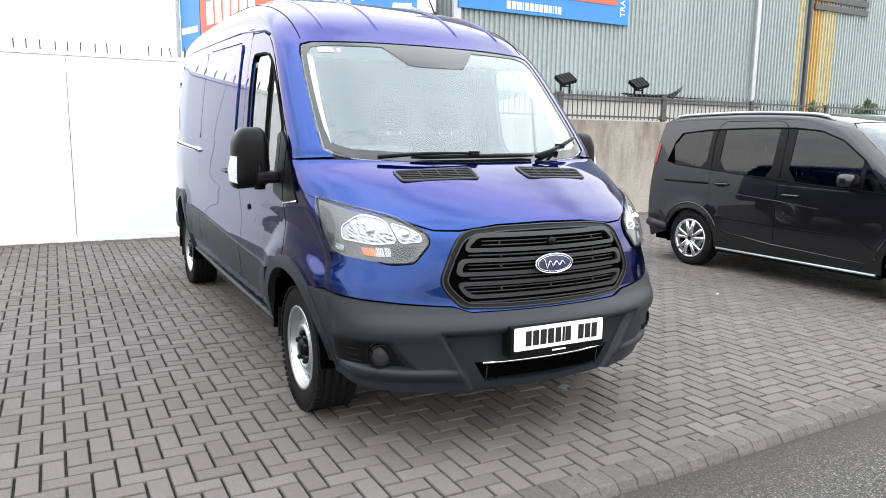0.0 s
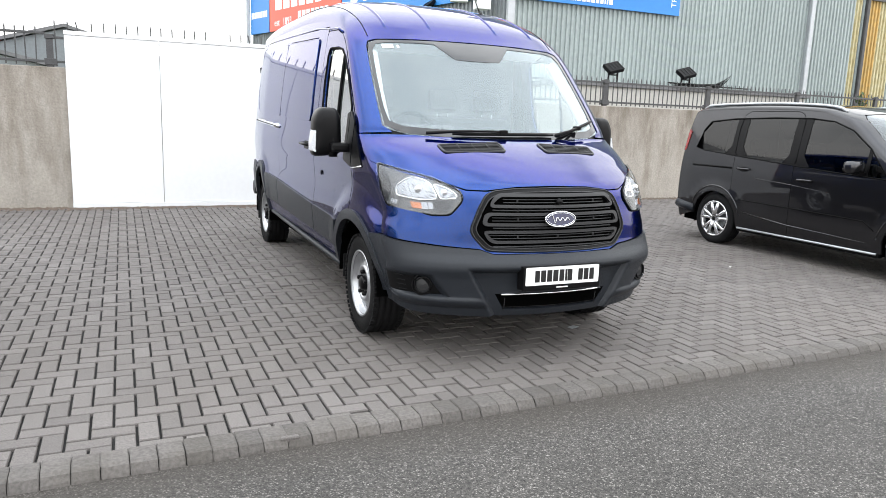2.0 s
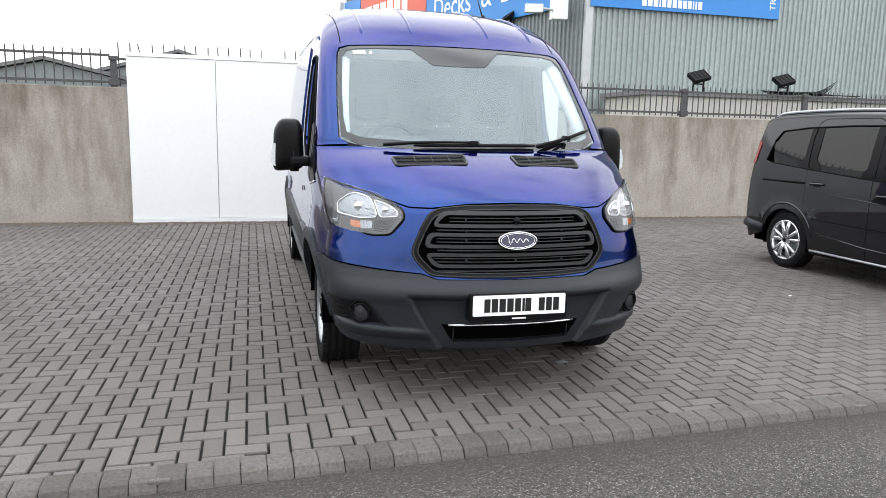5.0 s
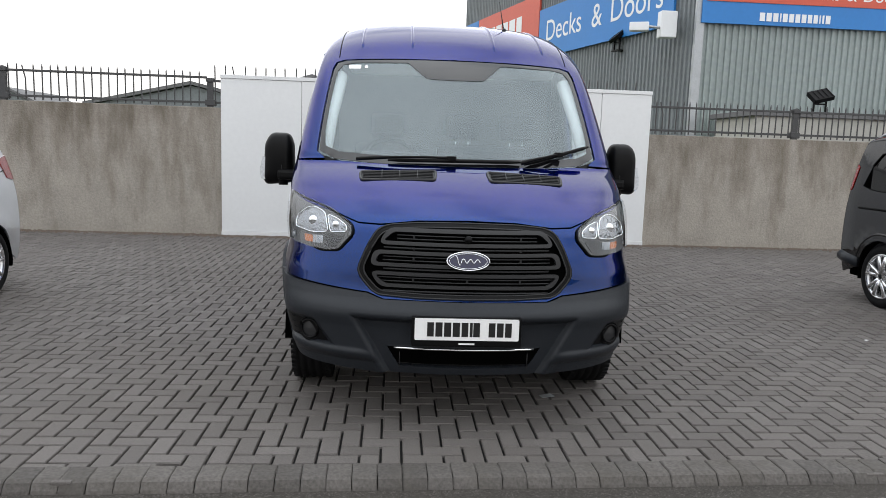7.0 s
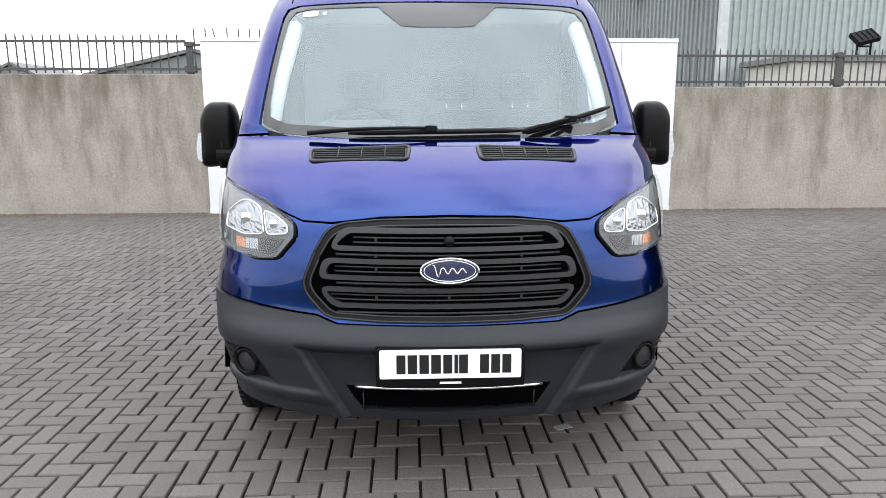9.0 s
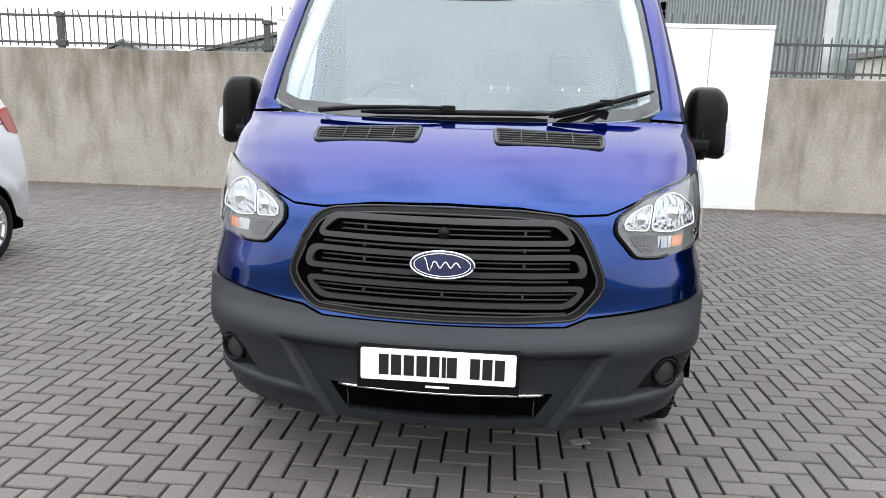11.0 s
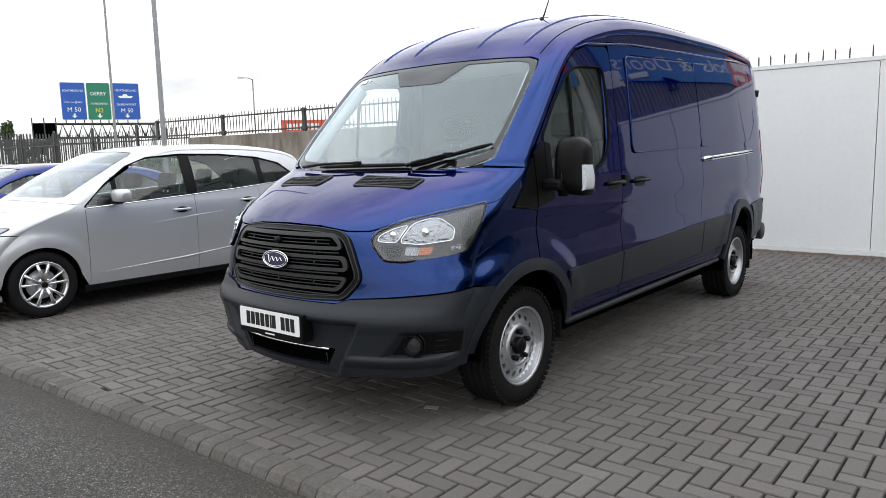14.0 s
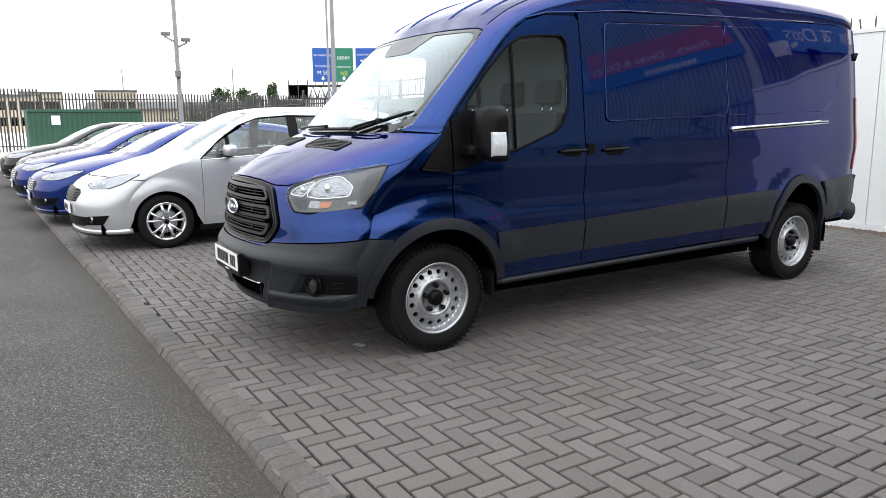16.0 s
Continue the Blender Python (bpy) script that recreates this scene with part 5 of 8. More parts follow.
        outer = rounded([S.ax(0.712, 1.012), S.ax(0.80, 1.003), S.ay(0.475, 1.020), S.ay(0.500, 1.075), S.ay(0.47, 1.120), S.ax(0.80, 1.128), S.ax(0.735, 1.107)], 0.022, 4)
        for k, (shape, du, dv) in enumerate(((inner, 0.0085, 0.0075), (outer, 0.0095, 0.0085))):
            facets("reflector", F, shape, du, dv, 0.004, 0.0026, 11 + k, sgn, REFLECTOR, body, "bright faceted reflector")
            edge = [S.front(np.array(a), np.array(q)) for a, q in shape]
            tube("reflector_rim", [Vector((sgn * (p[0] + 0.005), p[1] - 0.007, p[2])) for p in edge], 0.0030, CHROME, body, 6, True)
        for x, q, r in ((0.672, 1.052, 0.020), (0.800, 1.062, 0.026)):
            p = S.front(np.array(S.ax(x, q)[0]), np.array(q))
            lathe("bulb", [(-0.014, r * 0.4), (-0.012, r * 0.75), (-0.004, r), (0.006, r)], (sgn * (p[0] + 0.004), p[1] - 0.004, p[2]), CHROME, body, 18, "y")
        shade = rounded([S.ax(0.628, 1.000), S.ax(0.672, 0.940), S.ax(0.728, 0.934), S.ax(0.735, 0.996)], 0.016, 4)
        Panels().add(F, shade, 0.03, 0.02, 0.004, 0.003, sides=(sgn,)).done("blank_pocket", LAMPBLACK, body, "dark lower pocket")
        clear = rounded([S.ax(0.742, 0.990), S.ax(0.742, 0.950), S.ax(0.800, 0.948), S.ax(0.800, 0.988)], 0.006, 3)
        facets("indicator_strip", F, clear, 0.006, 0.05, 0.005, 0.002, 31, sgn, REFLECTOR, body)
        amb = rounded([S.ax(0.800, 0.985), S.ax(0.796, 0.950), S.ax(0.842, 0.952), S.ax(0.848, 0.988)], 0.008, 3)
        Panels().add(F, amb, 0.03, 0.02, 0.007, 0.004, sides=(sgn,)).done("indicator", AMBER, body, "amber indicator")
        small = rounded([S.ay(0.455, 0.990), S.ay(0.455, 0.962), S.ay(0.500, 0.968), S.ay(0.505, 0.998)], 0.008, 3)
        facets("side_lamp", F, small, 0.010, 0.008, 0.005, 0.003, 33, sgn, REFLECTOR, body, "small bright side lamp")
        end = rounded([S.ay(0.520, 0.975), S.ay(0.545, 0.975), S.ay(0.600, 1.04), S.ay(0.660, 1.165), S.ay(0.600, 1.145), S.ay(0.530, 1.07)], 0.015, 4)
        Panels().add(F, end, 0.03, 0.02, 0.003, 0.002, sides=(sgn,)).done("lamp_end", LAMPBLACK, body, "dark outer end of the lamp")
        for k in range(5):
            pts = [S.front(np.array(S.ay(y, s)[0]), np.array(s)) for y, s in ((0.53 + 0.012 * k, 0.985 + 0.004 * k), (0.60 + 0.012 * k, 1.12 + 0.006 * k))]
            tube("lamp_line", [Vector((sgn * (p[0] + 0.004), p[1] - 0.002, p[2])) for p in pts], 0.002, LAMPBLACK, body, 5)

    # bonnet vents
    for sgn in (1, -1):
        vo = rounded([S.ax(0.155, 1.283), S.ax(0.565, 1.276), S.ax(0.575, 1.318), S.ax(0.145, 1.330)], 0.012, 3)
        vent = Panels().add(F, vo, 0.05, 0.03, 0.006, 0.004, sides=(sgn,)).done("bonnet_vent", TRIM, van)
        loop = [Vector((sgn * p[0], p[1] - 0.002, p[2] + 0.006)) for p in [S.front(np.array(a), np.array(s)) for a, s in vo]]
        tube("vent_frame", loop, 0.008, GRILLE, vent, 8, True)
        for k in range(5):
            s = 1.290 + 0.0075 * k
            pts = [S.front(np.array(S.ax(x, s)[0]), np.array(s)) for x in np.linspace(0.165, 0.555, 8)]
            tube("vent_slat", [Vector((sgn * p[0], p[1] - 0.002, p[2] + 0.008)) for p in pts], 0.003, GRILLE, vent, 5)
        for x in (0.25, 0.35, 0.45):
            pts = [S.front(np.array(S.ax(x, s)[0]), np.array(s)) for s in (1.283, 1.325)]
            tube("vent_rib", [Vector((sgn * p[0], p[1] - 0.002, p[2] + 0.010)) for p in pts], 0.003, GRILLE, vent, 5)

    # wipers
    def ws_pt(x, s, lift):
        return fpt(x, s, lift)
    for base, tip, b0, b1, knob in (((-0.60, 1.372), (-0.05, 1.392), (-0.42, 1.382), (0.36, 1.392), (-0.05, 1.392)),
                                    ((0.36, 1.374), (0.60, 1.436), (0.38, 1.380), (0.81, 1.500), (0.595, 1.436))):
        w = tube("wiper", [ws_pt(base[0] + (tip[0] - base[0]) * t, base[1] + (tip[1] - base[1]) * t, 0.03 + 0.012 * math.sin(math.pi * t)) for t in np.linspace(0, 1, 7)],
                 [0.012, 0.012, 0.010, 0.009, 0.008, 0.008, 0.007], TRIM, van, 8, label="black wiper arm")
        tube("wiper_blade", [ws_pt(b0[0] + (b1[0] - b0[0]) * t, b0[1] + (b1[1] - b0[1]) * t, 0.014) for t in np.linspace(0, 1, 11)], [0.005] + [0.009] * 9 + [0.005], TRIM, w, 8, flat=1.3)
        box("wiper_clip", (-0.028, -0.014, -0.014), (0.028, 0.014, 0.014), TRIM, w, 0.005, m=Matrix.Translation(ws_pt(*knob, 0.028)))

    # side panels: cab door with its window, load-bay panels
    win = [(1.235, 1.30), (1.45, 1.245), (1.60, 1.252), (1.93, 1.365), (2.01, 1.42), (2.055, 1.52), (2.075, 1.75), (2.075, 1.95), (2.04, 1.995), (1.80, 1.985), (1.68, 1.965), (1.58, 1.91), (1.40, 1.745), (1.235, 1.545)]
    door_low = arc(hub_f, hz, 0.475, 0.48, 77, 14, 12) + [(1.52, 0.46)]
    # the door in two pieces that meet at the middle of the window
    front_half = [(1.118, 0.86)] + door_low + [(1.60, 0.46), (1.60, 1.252), (1.45, 1.245), (1.235, 1.30), (1.235, 1.545), (1.40, 1.745), (1.58, 1.91), (1.60, 1.923), (1.60, 1.978), (1.55, 1.93), (1.35, 1.715), (1.118, 1.45)]
    rear_half = [(1.60, 0.46), (2.195, 0.46), (2.195, 2.10), (2.17, 2.135), (1.90, 2.12), (1.74, 2.075), (1.64, 2.01), (1.60, 1.978), (1.60, 1.923), (1.68, 1.965), (1.80, 1.985), (2.04, 1.995), (2.075, 1.95), (2.075, 1.75), (2.055, 1.52), (2.01, 1.42), (1.93, 1.365), (1.60, 1.252)]
    slide = [(2.203, 0.46), (3.72, 0.46), (3.72, 2.225), (2.203, 2.17)]
    # raised pressing in the load-bay sides
    pr_a = rounded([(2.40, 1.43), (3.712, 1.462), (3.712, 2.15), (2.43, 2.10)], 0.05, 4)
    pr_a = [(min(p[0], 3.712), p[1]) for p in pr_a]
    pr_b = [(3.732, 1.463)] + rounded([(3.732, 1.463), (5.10, 1.50), (5.34, 1.68), (5.32, 2.20), (3.732, 2.152)], 0.06, 4)[3:-3] + [(3.732, 2.152)]
    for sgn in (1, -1):
        door = Panels().add(D, front_half, 0.03, 0.025, 0.001, 0.02, sides=(sgn,)).add(D, rear_half, 0.05, 0.05, 0.001, 0.02, sides=(sgn,)).done("cab_door", BLUE, van)
        g = Panels().add(D, win, 0.1, 0.1, -0.012, 0.003, sides=(sgn,)).done("door_glass", SIDEGLASS, door, "dark side window")
        g.visible_shadow = False
        seal = [Vector((sgn * (float(S.width(y, z)) + 0.001), y, z)) for y, z in rounded(win, 0.02, 3)]
        tube("window_seal", seal, 0.008, SEAM, door, 8, True)
        tube("window_bar", [Vector((sgn * (float(S.width(1.60, z)) - 0.006), 1.60 + 0.02 * (z - 1.3), z)) for z in (1.255, 1.5, 1.75, 1.925)], 0.011, SEAM, door, 8)
        # fine bright edges of the pressings and the slot above them
        for line in (pr_a, pr_b):
            tube("panel_crease", [Vector((sgn * (float(S.width(y, z)) + 0.0085), y, z)) for y, z in line], 0.0045, BLUE, van, 6, True)
        tube("panel_slot", [Vector((sgn * (float(S.width(y, z)) + 0.0005), y, z)) for y, z in ((2.50, 2.115), (3.0, 2.135), (3.62, 2.16))], 0.004, SEAM, van, 6)
        sp = Panels().add(D, slide, 0.06, 0.05, 0.001, 0.02, sides=(sgn,))
        sp.add(D, pr_a, 0.08, 0.05, 0.011, 0.012, sides=(sgn,))
        sl = sp.done("sliding_door", BLUE, van)
        qt = [(3.728, 0.46), (4.30, 0.46)] + arc(hub_r, hz, 0.425, 0.545, 168, 12, 20) + [(5.22, 0.50), (5.72, 0.50), (rear_y, 0.8), (rear_y, 2.243), (5.4, 2.262), (3.728, 2.225)]
        q = Panels().add(D, qt, 0.06, 0.05, 0.0, 0.02, sides=(sgn,))
        q.add(D, pr_b, 0.08, 0.05, 0.010, 0.012, sides=(sgn,))
        quarter = q.done("rear_side_panel", BLUE, van)
        # band between the doors and the roof sheet
        band = [(1.60, 1.99)] + [(1.66, 2.035), (1.75, 2.085), (1.90, 2.128), (2.17, 2.143), (2.2, 2.178), (3.72, 2.233), (5.4, 2.270), (rear_y, 2.250)]
        up = [e for e in S.edge_line(2.03, 2.755, 40)]
        Panels().add(D, band + up[::-1], 0.06, 0.04, 0.0, 0.02, sides=(sgn,)).done("roof_side", BLUE, van)
        # pillar strip between screen pillar and door
        strip = S.edge_line(1.40, 2.03, 20) + [(1.60, 1.985), (1.54, 1.938), (1.34, 1.723), (1.108, 1.455)]
        Panels().add(D, strip, 0.05, 0.05, 0.0, 0.02, sides=(sgn,)).done("screen_pillar", BLUE, van)
        # drip rail
        tube("drip_rail", [Vector((sgn * (float(S.width(y, z)) + 0.002), y, z)) for y, z in [(1.75, 2.095), (1.92, 2.138), (2.2, 2.16)] + [(2.2 + 0.4 * k, 2.185 + 0.0145 * 0.4 * k * 2) for k in range(1, 8)]], 0.007, BLUE, van, 8)
        # cladding and sill
        c0 = [(1.475, 0.53), (2.19, 0.542), (2.19, 0.758), (1.435, 0.735)]
        Panels().add(D, c0, 0.1, 0.06, 0.016, 0.022, sides=(sgn,)).done("cladding", PLASTIC, van, "dark plastic side cladding")
        Panels().add(D, [(2.205, 0.542), (3.715, 0.565), (3.715, 0.825), (2.205, 0.758)], 0.1, 0.06, 0.016, 0.022, sides=(sgn,)).done("cladding", PLASTIC, van, "dark plastic side cladding")
        Panels().add(D, [(3.73, 0.565), (4.32, 0.575), (4.345, 0.70), (4.40, 0.84), (3.73, 0.826)], 0.1, 0.06, 0.016, 0.022, sides=(sgn,)).done("cladding", PLASTIC, van, "dark plastic side cladding")
        Panels().add(D, [(5.17, 0.52), (5.74, 0.60), (5.75, 0.90), (5.10, 0.87), (5.18, 0.68)], 0.08, 0.06, 0.018, 0.022, sides=(sgn,)).done("rear_bumper_corner", PLASTIC, van, "dark plastic bumper corner")
        fo, fi = arc(hub_f, hz, 0.505, 0.515, 10, 172, 28), arc(hub_f, hz, 0.445, 0.450, 172, 10, 28)
        Panels().add(D, fo + fi, 0.06, 0.06, 0.020, 0.045, sides=(sgn,)).done("wheel_arch", PLASTIC, van, "dark plastic wheel arch")
        ro, ri = arc(hub_r, hz, 0.455, 0.605, 8, 172, 28), arc(hub_r, hz, 0.405, 0.530, 172, 8, 28)
        Panels().add(D, ro + ri, 0.06, 0.06, 0.020, 0.045, sides=(sgn,)).done("wheel_arch", PLASTIC, van, "dark plastic wheel arch")
        tube("side_step", [Vector((sgn * x, y, z)) for x, y, z in ((0.90, 1.46, 0.385), (0.955, 1.52, 0.395), (0.965, 2.8, 0.415), (0.96, 4.22, 0.435), (0.90, 4.28, 0.43))], 0.026, PLASTIC, van, 10, flat=0.8)
        box("sill", (min(sgn * 0.88, sgn * 0.945), 1.46, 0.395), (max(sgn * 0.88, sgn * 0.945), 4.30, 0.50), BLUE, van, 0.01)
        # handles, lock cover, rail
        for y in (2.08, 2.475):
            h = tube("door_handle", [Vector((sgn * (float(S.width(yy, 1.232)) + o), yy, 1.232 + dz)) for yy, o, dz in ((y - 0.115, 0.006, 0), (y - 0.08, 0.030, 0.002), (y + 0.08, 0.032, 0.006), (y + 0.115, 0.006, 0.008))],
                     0.016, TRIM, door if y < 2.2 else sl, 10, flat=0.8)
            cup = rounded([(y - 0.085, 1.195), (y + 0.075, 1.195), (y + 0.075, 1.262), (y - 0.085, 1.262)], 0.03, 4)
            Panels().add(D, cup, 0.05, 0.05, 0.004, 0.003, sides=(sgn,)).done("handle_cup", TRIM, h)
        box("lock_cover", (sgn * 1.0 - 0.012, 2.215, 1.205), (sgn * 1.0 + 0.016 * (1 if sgn > 0 else 0.2), 2.275, 1.285), TRIM, sl, 0.006)
        rail = [Vector((sgn * (float(S.width(y, 1.38)) + 0.004), y, 1.355 + 0.034 * (y - 3.77))) for y in np.linspace(3.77, 5.13, 9)]
        rl = tube("slide_rail", rail, 0.027, CHROME, quarter, 6, flat=0.9, label="bright sliding door rail")
        tube("rail_groove", [p + Vector((sgn * 0.022, 0, 0)) for p in rail], 0.006, SEAM, rl, 6)
        # tail lamp
        tl = [(5.725, 0.95), (5.752, 0.95), (5.752, 1.62), (5.73, 1.62)]
        Panels().add(D, tl, 0.05, 0.05, 0.008, 0.012, sides=(sgn,)).done("tail_lamp", REDLENS, van, "tall red tail lamp")
        for z in (0.86, 2.0):
            tube("door_hinge", [Vector((sgn * (float(S.width(5.74, z)) + 0.004), 5.74, z - 0.03)), Vector((sgn * (float(S.width(5.74, z)) + 0.004), 5.77, z + 0.03))], 0.018, TRIM, van, 8)
        # mirror
        arm = box("mirror_arm", (1.0, 1.16, 1.235), (1.13, 1.30, 1.30), TRIM, van, 0.02, m=Matrix.Diagonal((sgn, 1, 1, 1)))
        sec = rounded([(1.065, 1.215), (1.265, 1.195), (1.262, 1.30), (1.255, 1.47), (1.215, 1.535), (1.10, 1.535), (1.072, 1.47)], 0.045, 5)
        bm = bmesh.new()
        rings = []
        for y, sc in ((1.215, 0.55), (1.225, 0.80), (1.25, 0.95), (1.29, 1.0), (1.35, 1.0), (1.365, 0.97), (1.367, 0.9)):
            rings.append([bm.verts.new((sgn * (1.135 + (x - 1.165) * sc), y + 0.08 * (x - 1.16), 1.365 + (z - 1.365) * sc)) for x, z in sec])
        for a, b in zip(rings, rings[1:]):
            for k in range(len(sec)):
                bm.faces.new((a[k], a[(k + 1) % len(sec)], b[(k + 1) % len(sec)], b[k]))
        bm.faces.new(rings[0][::-1])
        bm.faces.new(rings[-1])
        bmesh.ops.recalc_face_normals(bm, faces=bm.faces[:])
        mir = part("mirror", bm, TRIM, van, "large black door mirror", True)
        gl = [Vector((sgn * (1.135 + (x - 1.165) * 0.86), 1.370 + 0.08 * (x - 1.16), 1.365 + (z - 1.365) * 0.88)) for x, z in sec]
        mesh_object("mirror_glass", gl, [list(range(len(gl)))], CHROME, mir)
        lamp = rounded([(1.185, 1.228), (1.240, 1.236), (1.246, 1.30), (1.230, 1.380), (1.205, 1.372)], 0.015, 3)
        bm = bmesh.new()
        extrude_outline(bm, [(sgn * x, z) for x, z in lamp], 0.10, Matrix.Translation((0, 1.345, 0)) @ Matrix.Rotation(radians(90), 4, "X"))
        bmesh.ops.recalc_face_normals(bm, faces=bm.faces[:])
        rep = part("repeater_lamp", bm, LAMPSILVER, mir, "clear indicator in the mirror")
        bm = bmesh.new()
        extrude_outline(bm, [(sgn * (1.225 + (x - 1.225) * 1.05 + 0.003), 1.305 + (z - 1.305) * 1.04) for x, z in lamp], 0.108, Matrix.Translation((0, 1.349, 0)) @ Matrix.Rotation(radians(90), 4, "X"))
        bmesh.ops.recalc_face_normals(bm, faces=bm.faces[:])
        part("repeater_lens", bm, CLEAR, rep)
        tube("mirror_joint", [Vector((sgn * 1.10, 1.24, 1.20)), Vector((sgn * 1.10, 1.24, 1.33))], 0.03, TRIM, mir, 12)
        # wheels, and housings whose near-black colour holds the shade of the arches
        for hy in (hub_f, hub_r):
            steel_wheel(van, (sgn * 0.855, hy, hz), sgn)
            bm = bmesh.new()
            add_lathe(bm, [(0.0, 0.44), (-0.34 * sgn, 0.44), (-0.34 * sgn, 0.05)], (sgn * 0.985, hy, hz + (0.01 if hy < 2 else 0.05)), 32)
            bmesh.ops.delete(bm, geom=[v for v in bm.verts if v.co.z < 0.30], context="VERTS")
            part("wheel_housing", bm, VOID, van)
        # mud flap
        box("mud_flap", (min(sgn * 0.76, sgn * 0.97), hub_r + 0.40, 0.22), (max(sgn * 0.76, sgn * 0.97), hub_r + 0.415, 0.56), RUBBER, van, 0.004)
        box("mud_flap", (min(sgn * 0.76, sgn * 0.96), hub_f + 0.42, 0.30), (max(sgn * 0.76, sgn * 0.96), hub_f + 0.435, 0.50), RUBBER, van, 0.004)
    lathe("door_lock", [(-0.004, 0.020), (-0.010, 0.018), (-0.012, 0.008)], (-float(S.width(1.95, 1.035)), 1.95, 1.035), TRIM, van, 16, label="small round black lock cover")
    # rear doors, floor and axles
    rd = [Vector((s * float(S.width(5.75, z)), 5.752, z)) for s, zs in ((1, np.linspace(0.5, 2.24, 14)), (-1, np.linspace(2.24, 0.5, 14))) for z in zs]
    mesh_object("rear_door", rd, [list(range(len(rd)))[::-1]], BLUE, van)
    tube("rear_bumper", [Vector((-0.93, 5.70, 0.55)), Vector((0, 5.78, 0.55)), Vector((0.93, 5.70, 0.55))], 0.09, PLASTIC, van, 10)
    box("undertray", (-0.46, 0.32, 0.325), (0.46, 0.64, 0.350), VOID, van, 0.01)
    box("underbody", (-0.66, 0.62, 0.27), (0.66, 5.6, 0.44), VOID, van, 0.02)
    # wide low floor box, added to block light from reaching under the van
    box("floor_light_block", (-0.87, 1.50, 0.30), (0.87, 4.25, 0.42), VOID, van, 0.02)
    tube("rear_axle", [Vector((-0.8, hub_r, hz)), Vector((0.8, hub_r, hz))], 0.06, VOID, van, 12)
    tube("front_axle", [Vector((-0.8, hub_f, hz)), Vector((0.8, hub_f, hz))], 0.04, VOID, van, 10)
    # cabin
    box("cab_floor", (-0.62, 0.85, 0.5), (0.62, 2.28, 0.72), DASH, van, 0.02)
    box("bulkhead", (-0.83, 2.24, 0.5), (0.83, 2.27, 2.12), CABINGREY, van, 0.006)
    dash = box("dashboard", (-0.80, 0.93, 0.95), (0.80, 1.34, 1.36), DASH, van, 0.06)
    box("dash_top", (-0.78, 0.86, 1.30), (0.78, 1.20, 1.375), DASH, dash, 0.03)
    box("dash_binnacle", (-0.60, 1.12, 1.34), (-0.22, 1.36, 1.44), DASH, dash, 0.04)
    box("headlining", (-0.70, 1.66, 2.03), (0.70, 2.24, 2.06), HEADLINER, van, 0.015)
    for sgn in (1, -1):
        tube("pillar_trim", [fpt(sgn * 0.835, 1.46, -0.07), fpt(sgn * 0.815, 1.70, -0.07), fpt(sgn * 0.77, 1.98, -0.07)], 0.042, HEADLINER, van, 8)
        box("door_card", (min(sgn * 0.90, sgn * 0.93), 1.2, 0.86), (max(sgn * 0.90, sgn * 0.93), 2.2, 1.24), DASH, van, 0.01)
        slab("sun_visor", rounded([(-0.30, 0), (0.30, 0), (0.30, 0.16), (-0.30, 0.16)], 0.03, 3), 0.012, Matrix.Translation((sgn * 0.40, 1.50, 2.02)) @ Matrix.Rotation(radians(-20), 4, "X"), HEADLINER, van)
    seat("driver_seat", van, -0.45, 1.55, 0.80, 0.52)
    seat("passenger_seat", van, 0.35, 1.55, 0.80, 0.86, 2)
    steering_wheel(van, (-0.42, 1.42, 1.36))
    # aerial
    a = tube("aerial", [Vector((0.42, 2.12, 2.36)), Vector((0.40, 2.30, 2.62))], [0.006, 0.002], TRIM, van, 6)
    lathe("aerial_base", [(-0.02, 0.03), (0.01, 0.022), (0.03, 0.01)], (0.42, 2.12, 2.36), TRIM, a, 14, "z")
    # sticker on the screen
    for x, s, w, h in ((-0.66, 1.985, 0.08, 0.028), (-0.585, 1.985, 0.018, 0.018)):
        Panels().add(F, [S.ax(abs(x) - w / 2, s - h / 2), S.ax(abs(x) + w / 2, s - h / 2), S.ax(abs(x) + w / 2, s + h / 2), S.ax(abs(x) - w / 2, s + h / 2)], 0.1, 0.1, -0.003, 0, sides=(-1,)).done("screen_sticker", WHITE, van)
    return van


VAN = build_van()


